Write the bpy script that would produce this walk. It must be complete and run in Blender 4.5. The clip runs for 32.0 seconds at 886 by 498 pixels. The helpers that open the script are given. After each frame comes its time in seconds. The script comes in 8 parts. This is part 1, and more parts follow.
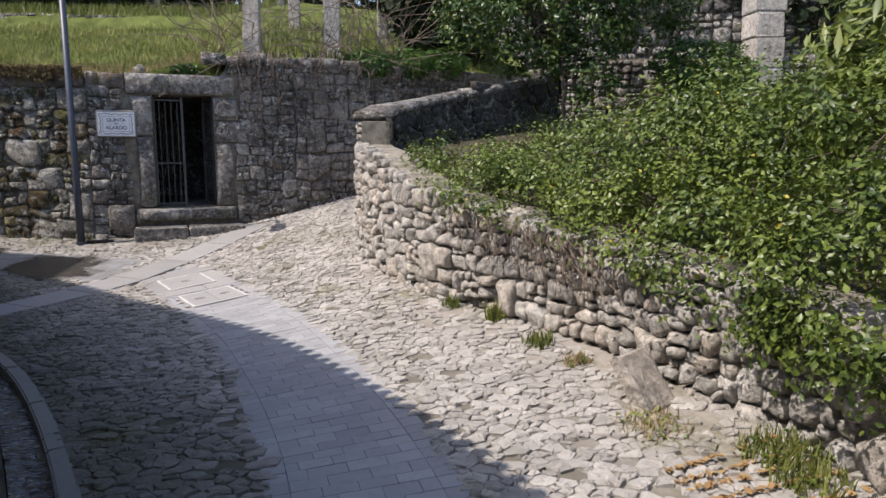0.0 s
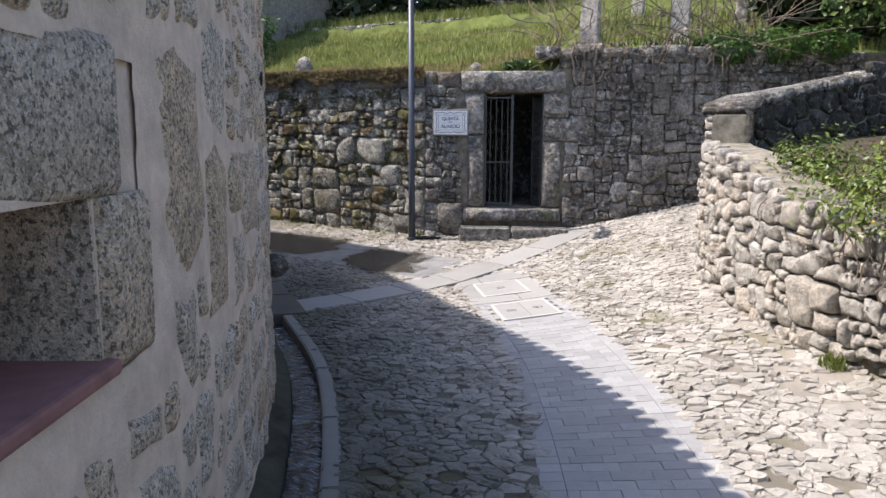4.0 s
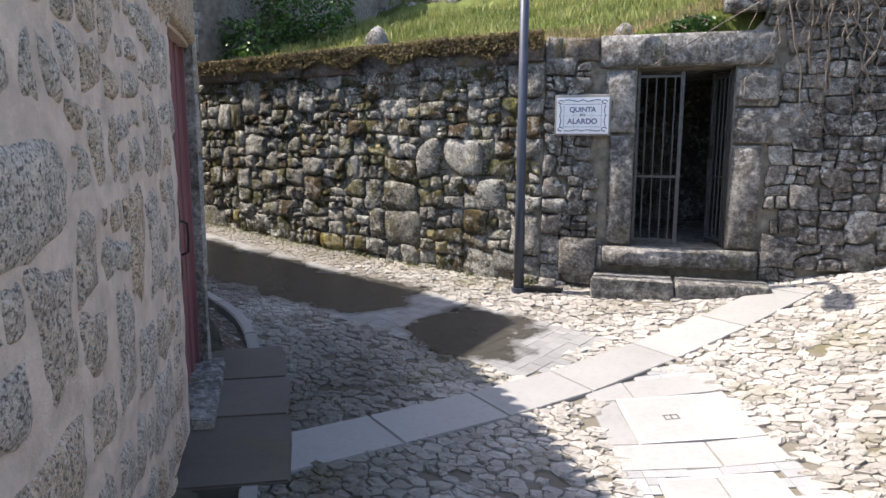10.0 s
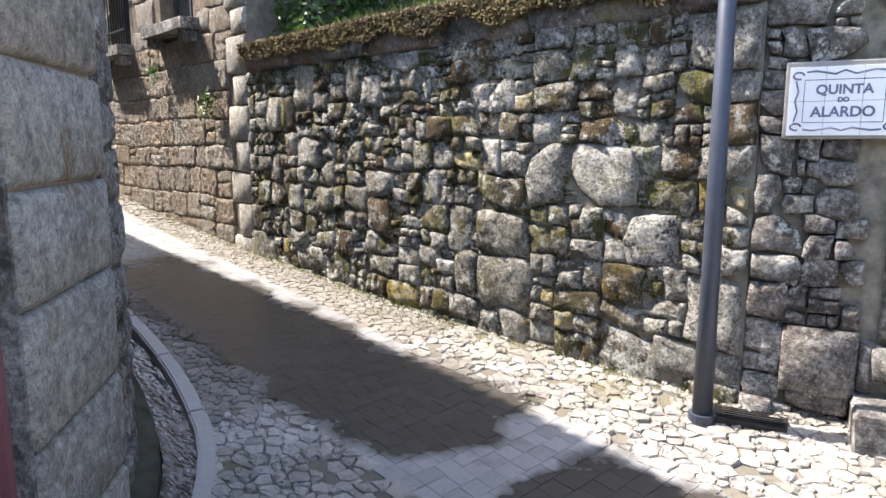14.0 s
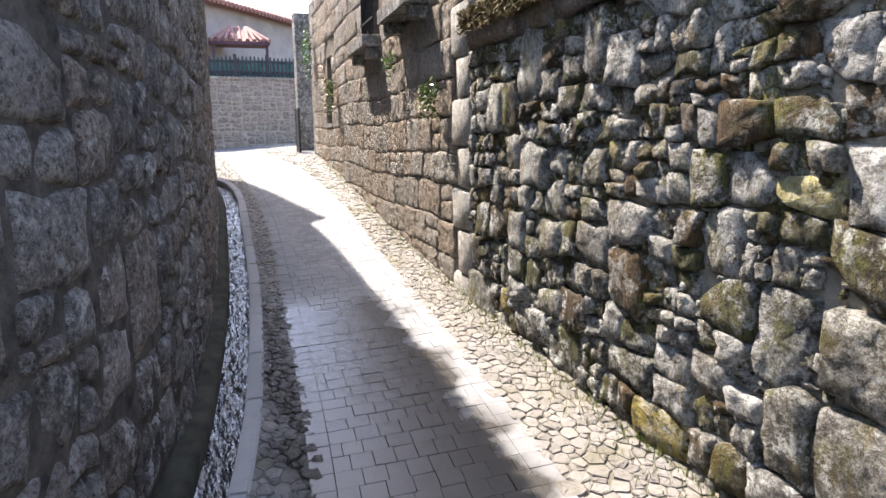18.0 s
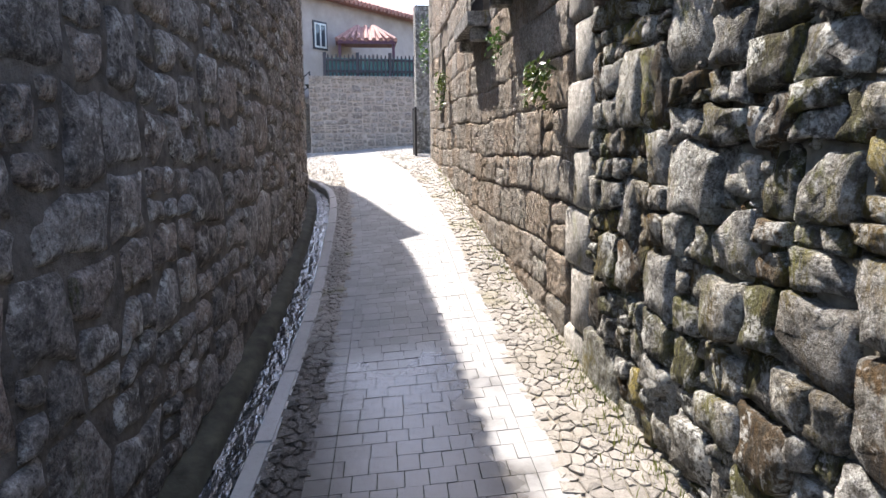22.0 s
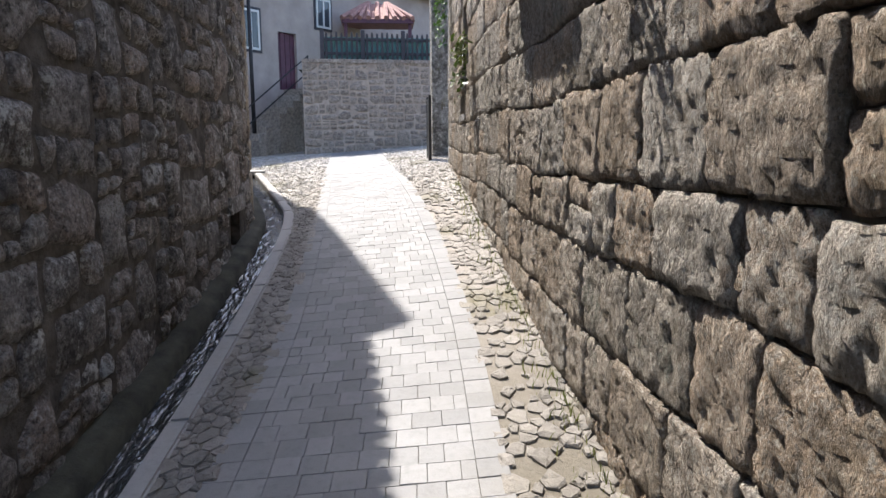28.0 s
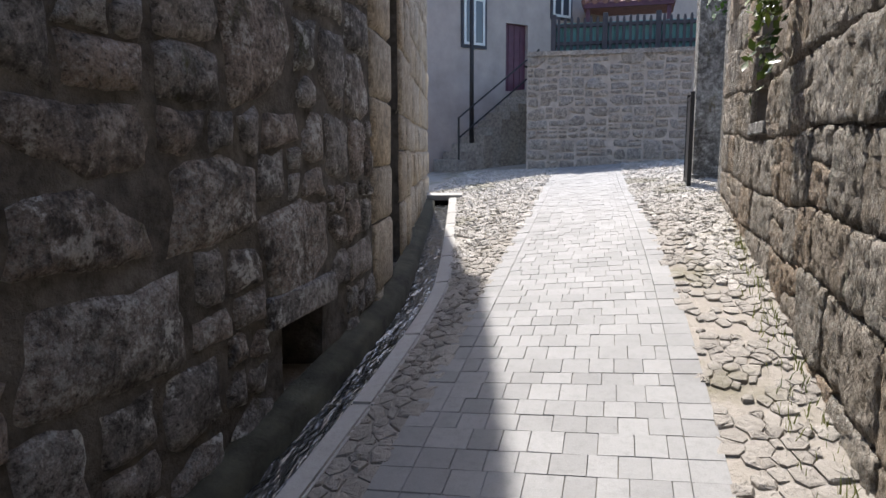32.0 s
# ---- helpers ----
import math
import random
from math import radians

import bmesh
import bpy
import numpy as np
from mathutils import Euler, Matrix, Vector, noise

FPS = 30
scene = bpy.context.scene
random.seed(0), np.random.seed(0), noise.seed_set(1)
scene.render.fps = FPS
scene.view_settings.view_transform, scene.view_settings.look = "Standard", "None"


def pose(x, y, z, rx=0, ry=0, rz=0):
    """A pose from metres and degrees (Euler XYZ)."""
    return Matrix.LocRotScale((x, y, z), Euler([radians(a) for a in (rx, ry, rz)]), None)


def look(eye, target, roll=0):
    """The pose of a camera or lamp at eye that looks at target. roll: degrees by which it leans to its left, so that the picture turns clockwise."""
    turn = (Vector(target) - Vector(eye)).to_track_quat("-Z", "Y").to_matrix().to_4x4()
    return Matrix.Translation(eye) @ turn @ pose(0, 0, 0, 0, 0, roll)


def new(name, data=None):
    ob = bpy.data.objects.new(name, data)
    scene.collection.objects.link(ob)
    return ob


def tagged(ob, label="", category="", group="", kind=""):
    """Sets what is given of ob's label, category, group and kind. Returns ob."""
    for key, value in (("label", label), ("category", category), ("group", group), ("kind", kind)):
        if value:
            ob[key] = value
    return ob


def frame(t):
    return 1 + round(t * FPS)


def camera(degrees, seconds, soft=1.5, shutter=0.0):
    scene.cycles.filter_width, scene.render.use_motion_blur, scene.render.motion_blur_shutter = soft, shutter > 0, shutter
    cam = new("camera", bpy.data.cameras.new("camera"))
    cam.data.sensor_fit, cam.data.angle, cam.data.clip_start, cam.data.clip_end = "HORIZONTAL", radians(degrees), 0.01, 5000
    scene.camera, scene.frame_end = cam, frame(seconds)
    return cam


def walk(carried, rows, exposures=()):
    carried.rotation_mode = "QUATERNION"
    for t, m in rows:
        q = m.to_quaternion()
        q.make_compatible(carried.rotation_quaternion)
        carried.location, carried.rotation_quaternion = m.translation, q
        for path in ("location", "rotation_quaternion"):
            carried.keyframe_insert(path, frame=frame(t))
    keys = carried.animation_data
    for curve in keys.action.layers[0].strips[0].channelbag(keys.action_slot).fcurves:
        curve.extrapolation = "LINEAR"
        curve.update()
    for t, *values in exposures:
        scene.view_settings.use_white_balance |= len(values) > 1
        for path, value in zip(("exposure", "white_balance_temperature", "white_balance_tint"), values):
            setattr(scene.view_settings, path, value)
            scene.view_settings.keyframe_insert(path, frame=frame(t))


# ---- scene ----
cam = camera(66.3, 32.0)
METRES, EYE, TILT, LEAN, TURN = 20.53, 1.75, 0.0, 0.0, -3.7
ROWS = [
    (0.0, 0.0, 0.0, 0.0, 0.04, -8.95, -0.23),
    (0.5, 0.0003, -0.0006, 0.0003, 4.97, -9.0, -0.2),
    (1.0, 0.0011, 0.0017, 0.0002, 9.82, -9.01, -0.2),
    (1.5, 0.0011, 0.0063, 0.0002, 14.1, -9.03, -0.2),
    (2.0, -0.0003, 0.013, 0.0002, 17.83, -9.05, -0.19),
    (2.5, -0.0019, 0.0219, -0.0, 21.42, -9.06, -0.21),
    (3.0, -0.0047, 0.0322, -0.0005, 22.93, -9.08, -0.21),
    (3.5, -0.0088, 0.0429, -0.0004, 24.84, -9.1, -0.2),
    (4.0, -0.0128, 0.0541, -0.0007, 27.21, -9.11, -0.21),
    (4.5, -0.0172, 0.0666, -0.0009, 29.43, -9.11, -0.21),
    (6.5, -0.0406, 0.1225, -0.0012, 30.63, -9.06, -0.28),
    (7.0, -0.0486, 0.1367, -0.0011, 30.67, -9.05, -0.25),
    (7.5, -0.057, 0.1507, -0.0009, 31.39, -9.04, -0.26),
    (8.0, -0.0648, 0.1643, -0.001, 32.57, -9.03, -0.24),
    (8.5, -0.0727, 0.1785, -0.0013, 33.6, -8.99, -0.25),
    (9.0, -0.0809, 0.1926, -0.0012, 34.64, -9.0, -0.23),
    (9.5, -0.0896, 0.2066, -0.001, 35.96, -8.99, -0.22),
    (10.0, -0.0981, 0.2204, -0.0005, 37.72, -8.99, -0.21),
    (10.5, -0.1066, 0.2338, -0.0002, 38.85, -9.0, -0.2),
    (11.0, -0.1152, 0.247, 0.0002, 39.93, -9.02, -0.16),
    (11.5, -0.1247, 0.2605, 0.0002, 40.8, -9.0, -0.13),
    (12.0, -0.1359, 0.2754, 0.0008, 42.43, -9.02, -0.04),
    (12.5, -0.1488, 0.2919, 0.0014, 45.68, -9.05, -0.02),
    (13.0, -0.1627, 0.3098, 0.0012, 46.85, -9.01, -0.06),
    (13.5, -0.1783, 0.3281, 0.0016, 47.74, -8.99, -0.05),
    (15.5, -0.2348, 0.3897, 0.0049, 53.46, -9.42, 0.55),
    (16.0, -0.2467, 0.4025, 0.0046, 57.54, -9.35, 0.6),
    (16.5, -0.258, 0.4148, 0.0047, 61.35, -9.33, 0.66),
    (17.0, -0.2695, 0.4252, 0.005, 65.31, -9.25, 0.73),
    (17.5, -0.2816, 0.4343, 0.0052, 70.0, -9.18, 0.76),
    (18.0, -0.2945, 0.4422, 0.0052, 74.81, -9.07, 0.84),
    (18.5, -0.3072, 0.4495, 0.0048, 78.52, -8.96, 0.81),
    (19.0, -0.3191, 0.4562, 0.0042, 82.45, -8.87, 0.76),
    (19.5, -0.3307, 0.4616, 0.0041, 85.6, -8.77, 0.59),
    (20.0, -0.3427, 0.4654, 0.0038, 85.69, -8.74, 0.62),
    (20.5, -0.3545, 0.4681, 0.0039, 85.68, -8.71, 0.6),
    (21.0, -0.3643, 0.4705, 0.0037, 85.65, -8.65, 0.58),
    (21.5, -0.3715, 0.4731, 0.0036, 85.66, -8.65, 0.56),
    (22.0, -0.3791, 0.4745, 0.0038, 86.25, -8.63, 0.6),
    (22.5, -0.3866, 0.4757, 0.0037, 87.02, -8.59, 0.57),
    (23.0, -0.3925, 0.4772, 0.0036, 87.82, -8.57, 0.58),
    (23.5, -0.4002, 0.4783, 0.0036, 87.92, -8.58, 0.55),
    (24.0, -0.4106, 0.4795, 0.0038, 87.91, -8.6, 0.59),
    (24.5, -0.4246, 0.4811, 0.0039, 87.96, -8.62, 0.64),
    (25.0, -0.4413, 0.4825, 0.0041, 88.44, -8.62, 0.63),
    (25.5, -0.4594, 0.4842, 0.0042, 88.63, -8.63, 0.6),
    (27.5, -0.5519, 0.4901, 0.0053, 88.61, -8.71, 0.38),
    (28.0, -0.5775, 0.4927, 0.0058, 88.64, -8.73, 0.36),
    (28.5, -0.6033, 0.4944, 0.0066, 91.51, -8.63, 0.53),
    (29.0, -0.6284, 0.4955, 0.0072, 95.05, -8.59, 0.49),
    (29.5, -0.6529, 0.4965, 0.0077, 98.66, -8.55, 0.48),
    (30.0, -0.6764, 0.4966, 0.0081, 101.86, -8.53, 0.4),
    (30.5, -0.6982, 0.4957, 0.0085, 105.3, -8.47, 0.42),
    (31.0, -0.7181, 0.4941, 0.0114, 108.8, -8.44, 0.3),
    (31.5, -0.7332, 0.4927, 0.0134, 109.24, -8.44, 0.27),
    (32.0, -0.7427, 0.4911, 0.0157, 109.23, -8.42, 0.27),
]
walk(cam, [(t, pose(0, 0, EYE, TILT, LEAN, TURN) @ pose(METRES * x, METRES * y, METRES * z, 90 + pitch, roll, yaw)) for t, x, y, z, yaw, pitch, roll in ROWS],
     [(0.0, 0.68, 6450, 16), (2.0, 0.83, 6450, 16), (4.0, 1.14, 6450, 15), (9.0, 1.35, 6500, 14), (13.0, 2.05, 6500, 14), (17.0, 2.2, 6500, 16), (22.0, 2.15, 6350, 15), (25.0, 2.1, 6300, 14), (28.0, 1.66, 6250, 13),
      (30.0, 1.48, 6200, 12), (32.0, 1.38, 6200, 13)])

# ---- light ----
SUN_EL, SUN_AZ = radians(55), (-0.94, -0.341)
world = bpy.data.worlds.new("sky")
scene.world = world
world.use_nodes = True
_sky = world.node_tree.nodes.new("ShaderNodeTexSky")
_sky.sky_type, _sky.sun_disc = "NISHITA", False
_sky.sun_elevation, _sky.sun_rotation = SUN_EL, math.atan2(SUN_AZ[0], SUN_AZ[1])
_sky.air_density, _sky.dust_density, _sky.ozone_density = 1.0, 1.6, 1.0
_bg = world.node_tree.nodes["Background"]
_bg.inputs["Strength"].default_value = 0.15
world.node_tree.links.new(_sky.outputs[0], _bg.inputs["Color"])
sun = new("sun", bpy.data.lights.new("sun", "SUN"))
sun.data.energy, sun.data.angle, sun.data.color = 3.8, radians(0.53), (1.0, 0.94, 0.84)
sun.matrix_world = look((SUN_AZ[0] * 20, SUN_AZ[1] * 20, 20 * math.tan(SUN_EL)), (0, 0, 0))

# ---- materials ----


def node_mat(name):
    m = bpy.data.materials.new(name)
    m.use_nodes = True
    nt = m.node_tree
    return m, nt, nt.nodes["Principled BSDF"]


def nd(nt, kind, **kw):
    n = nt.nodes.new(kind)
    for k, v in kw.items():
        n.inputs[k].default_value = v
    return n


def mix(nt, fac, a, b, blend="MIX"):
    n = nt.nodes.new("ShaderNodeMix")
    n.data_type, n.blend_type = "RGBA", blend
    for sock, v in ((0, fac), (6, a), (7, b)):
        if hasattr(v, "is_output"):
            nt.links.new(v, n.inputs[sock])
        else:
            n.inputs[sock].default_value = (*v, 1) if isinstance(v, tuple) and len(v) == 3 else v
    return n.outputs[2]


def math_node(nt, op, a, b=0.0, clamp=False):
    n = nt.nodes.new("ShaderNodeMath")
    n.operation, n.use_clamp = op, clamp
    for i, v in enumerate((a, b)):
        if hasattr(v, "is_output"):
            nt.links.new(v, n.inputs[i])
        else:
            n.inputs[i].default_value = v
    return n.outputs[0]


def ramp(nt, src, lo, hi, a=0.0, b=1.0):
    n = nt.nodes.new("ShaderNodeMapRange")
    n.clamp = True
    for i, v in enumerate((lo, hi, a, b)):
        n.inputs[i + 1].default_value = v
    nt.links.new(src, n.inputs[0])
    return n.outputs[0]


def world_pos(nt):
    return nt.nodes.new("ShaderNodeNewGeometry").outputs["Position"]


def noise_tex(nt, scale, detail=4.0, rough=0.6, pos=None, stretch=None):
    n = nd(nt, "ShaderNodeTexNoise", Scale=scale, Detail=detail, Roughness=rough)
    src = pos or world_pos(nt)
    if stretch:
        mp = nt.nodes.new("ShaderNodeMapping")
        mp.inputs["Scale"].default_value = stretch
        nt.links.new(src, mp.inputs[0])
        src = mp.outputs[0]
    nt.links.new(src, n.inputs["Vector"])
    return n.outputs[0]


def piece_random(nt):
    """A random value for each piece, single or joined."""
    a = nt.nodes.new("ShaderNodeObjectInfo").outputs["Random"]
    b = nt.nodes.new("ShaderNodeNewGeometry").outputs["Random Per Island"]
    return math_node(nt, "FRACT", math_node(nt, "ADD", a, b))


def bump(nt, bsdf, height, strength, distance):
    n = nd(nt, "ShaderNodeBump", Strength=strength, Distance=distance)
    nt.links.new(height, n.inputs["Height"])
    nt.links.new(n.outputs[0], bsdf.inputs["Normal"])


def stone_mat(name, dark, light, tint=None, tint_amt=0.0, speck=0.35, grime=None, grime_amt=0.0, moss=None, moss_amt=0.0, white_amt=0.0,
              rough=0.9, bump_mm=8.0, vary=0.5, coarse=14.0, tooled=None, grain_scale=120.0, fleck=0.5, salt=0.0, crust=0.0, fur=0.0):
    """Granite: speckled grain, pits, a shade of its own for each stone, grime, moss and pale lichen."""
    m, nt, b = node_mat(name)
    r = piece_random(nt)
    big = noise_tex(nt, 3.0, 5, 0.65)
    f = math_node(nt, "ADD", math_node(nt, "MULTIPLY", r, vary), math_node(nt, "MULTIPLY", ramp(nt, big, 0.3, 0.7), 1 - vary))
    c = mix(nt, f, dark, light)
    if tint:
        r2 = math_node(nt, "FRACT", math_node(nt, "MULTIPLY", r, 7.31))
        c = mix(nt, math_node(nt, "MULTIPLY", ramp(nt, r2, 0.35, 1.0), tint_amt), c, tint)
    grain = noise_tex(nt, grain_scale, 2, 0.7)
    mid = noise_tex(nt, coarse, 8, 0.74, stretch=tooled)
    flecks = noise_tex(nt, coarse * 3.2, 4, 0.7, stretch=tooled)
    tone = nt.nodes.new("ShaderNodeCombineColor")
    tv = ramp(nt, mid, 0.36, 0.64, 0.55, 1.35)
    for i in range(3):
        nt.links.new(tv, tone.inputs[i])
    c = mix(nt, 1.0, c, tone.outputs[0], "MULTIPLY")
    c = mix(nt, math_node(nt, "MULTIPLY", ramp(nt, flecks, 0.45, 0.37), fleck), c, tuple(0.22 * v for v in dark))
    c = mix(nt, math_node(nt, "MULTIPLY", ramp(nt, flecks, 0.56, 0.63), fleck * 0.8), c, tuple(min(0.75, 1.45 * v) for v in light))
    c = mix(nt, math_node(nt, "MULTIPLY", ramp(nt, grain, 0.54, 0.66), speck), c, tuple(0.2 * v for v in dark))
    c = mix(nt, math_node(nt, "MULTIPLY", ramp(nt, grain, 0.45, 0.33), speck * 0.7), c, tuple(min(0.8, 1.4 * v) for v in light))
    if salt:
        # coarse crystals: dark mica and pale feldspar
        c = mix(nt, math_node(nt, "MULTIPLY", ramp(nt, noise_tex(nt, 88, 2, 0.7), 0.54, 0.6), salt * 0.8), c, (0.7, 0.66, 0.6))
        c = mix(nt, math_node(nt, "MULTIPLY", ramp(nt, noise_tex(nt, 62, 3, 0.75), 0.48, 0.41), salt), c, (0.075, 0.068, 0.06))
    if crust:
        # crusts of pale and of black lichen, each stone with its own share
        own = ramp(nt, math_node(nt, "FRACT", math_node(nt, "MULTIPLY", r, 13.7)), 0.1, 0.9, 0.15, 1.0)
        pale = math_node(nt, "MULTIPLY", ramp(nt, noise_tex(nt, 36, 8, 0.8), 0.5, 0.56), math_node(nt, "MULTIPLY", own, crust))
        c = mix(nt, pale, c, (0.60, 0.60, 0.555))
        own = ramp(nt, math_node(nt, "FRACT", math_node(nt, "MULTIPLY", r, 29.3)), 0.35, 0.95, 0.1, 1.0)
        black = math_node(nt, "MULTIPLY", ramp(nt, noise_tex(nt, 19, 8, 0.8), 0.49, 0.43), math_node(nt, "MULTIPLY", own, crust))
        c = mix(nt, black, c, (0.028, 0.025, 0.02))
    if fur:
        # some stones wear a coat of moss, brown or green, and a few yellow lichen
        r5 = math_node(nt, "FRACT", math_node(nt, "MULTIPLY", r, 17.9))
        coat = math_node(nt, "MULTIPLY", ramp(nt, r5, 0.52, 0.6), ramp(nt, noise_tex(nt, 6, 6, 0.7), 0.42, 0.5))
        strands = noise_tex(nt, 55, 4, 0.7, stretch=(1, 1, 0.25))
        hue = mix(nt, ramp(nt, math_node(nt, "FRACT", math_node(nt, "MULTIPLY", r, 5.1)), 0.4, 0.6), (0.12, 0.115, 0.03), (0.13, 0.075, 0.025))
        c = mix(nt, math_node(nt, "MULTIPLY", coat, fur), c, mix(nt, ramp(nt, strands, 0.36, 0.6), (0.022, 0.018, 0.007), hue))
        gold = math_node(nt, "MULTIPLY", ramp(nt, math_node(nt, "FRACT", math_node(nt, "MULTIPLY", r, 37.7)), 0.965, 0.97), ramp(nt, noise_tex(nt, 14, 6, 0.75), 0.42, 0.5))
        c = mix(nt, math_node(nt, "MULTIPLY", gold, 0.8), c, (0.40, 0.31, 0.075))
    if grime:
        g = ramp(nt, noise_tex(nt, 1.7, 7, 0.72), 0.62 - 0.3 * grime_amt, 0.78 - 0.3 * grime_amt)
        g2 = ramp(nt, mid, 0.66, 0.42)
        c = mix(nt, math_node(nt, "MULTIPLY", math_node(nt, "MULTIPLY", g, g2), 0.85), c, grime)
    if moss:
        g = ramp(nt, noise_tex(nt, 2.6, 6, 0.7, stretch=(1.3, 1.3, 0.8)), 0.66 - 0.25 * moss_amt, 0.76 - 0.25 * moss_amt)
        g3 = ramp(nt, noise_tex(nt, 50, 4, 0.7, stretch=(1, 1, 0.3)), 0.38, 0.56)
        mc = mix(nt, ramp(nt, noise_tex(nt, 1.3, 3), 0.42, 0.58), moss, (moss[0] * 0.95, moss[1] * 0.62, moss[2] * 0.55))
        c = mix(nt, math_node(nt, "MULTIPLY", math_node(nt, "MULTIPLY", g, g3), 0.9), c, mc)
    if white_amt:
        g = ramp(nt, noise_tex(nt, 7.0, 7, 0.78), 0.64 - 0.2 * white_amt, 0.69 - 0.2 * white_amt)
        g = math_node(nt, "MULTIPLY", g, ramp(nt, noise_tex(nt, 1.1, 3), 0.40, 0.56))
        g = math_node(nt, "MULTIPLY", g, ramp(nt, flecks, 0.38, 0.5))
        c = mix(nt, math_node(nt, "MULTIPLY", g, 0.85), c, (0.64, 0.635, 0.58))
    nt.links.new(c, b.inputs["Base Color"])
    b.inputs["Roughness"].default_value = rough
    b.inputs["Specular IOR Level"].default_value = 0.25
    h = math_node(nt, "ADD", mid, math_node(nt, "MULTIPLY", flecks, 0.45))
    bump(nt, b, h, 1.0, bump_mm * 6 / 1000)
    return m


def plain_mat(name, col, rough=0.6, metal=0.0, var=0.25, scale=6.0, spec=0.4, bump_mm=0.0, bscale=60.0, stretch=None):
    m, nt, b = node_mat(name)
    n = noise_tex(nt, scale, 5, 0.65, stretch=stretch)
    c = mix(nt, ramp(nt, n, 0.3, 0.7), tuple(v * (1 - var) for v in col), tuple(min(1, v * (1 + var)) for v in col))
    nt.links.new(c, b.inputs["Base Color"])
    b.inputs["Roughness"].default_value, b.inputs["Metallic"].default_value = rough, metal
    b.inputs["Specular IOR Level"].default_value = spec
    if bump_mm:
        bump(nt, b, noise_tex(nt, bscale, 4, 0.7, stretch=stretch), 1.0, bump_mm / 1000)
    return m


def leaf_mat(name, a, c2, rough=0.45, trans=0.25):
    m, nt, b = node_mat(name)
    r = piece_random(nt)
    n = ramp(nt, noise_tex(nt, 1.9, 4), 0.38, 0.62)
    f = math_node(nt, "ADD", math_node(nt, "MULTIPLY", r, 0.5), math_node(nt, "MULTIPLY", n, 0.5))
    c = mix(nt, f, a, c2)
    nt.links.new(c, b.inputs["Base Color"])
    b.inputs["Roughness"].default_value = rough
    b.inputs["Specular IOR Level"].default_value = 0.35
    t = nt.nodes.new("ShaderNodeBsdfTranslucent")
    nt.links.new(c, t.inputs[0])
    ms = nt.nodes.new("ShaderNodeMixShader")
    ms.inputs[0].default_value = trans
    nt.links.new(b.outputs[0], ms.inputs[1])
    nt.links.new(t.outputs[0], ms.inputs[2])
    nt.links.new(ms.outputs[0], nt.nodes["Material Output"].inputs[0])
    return m


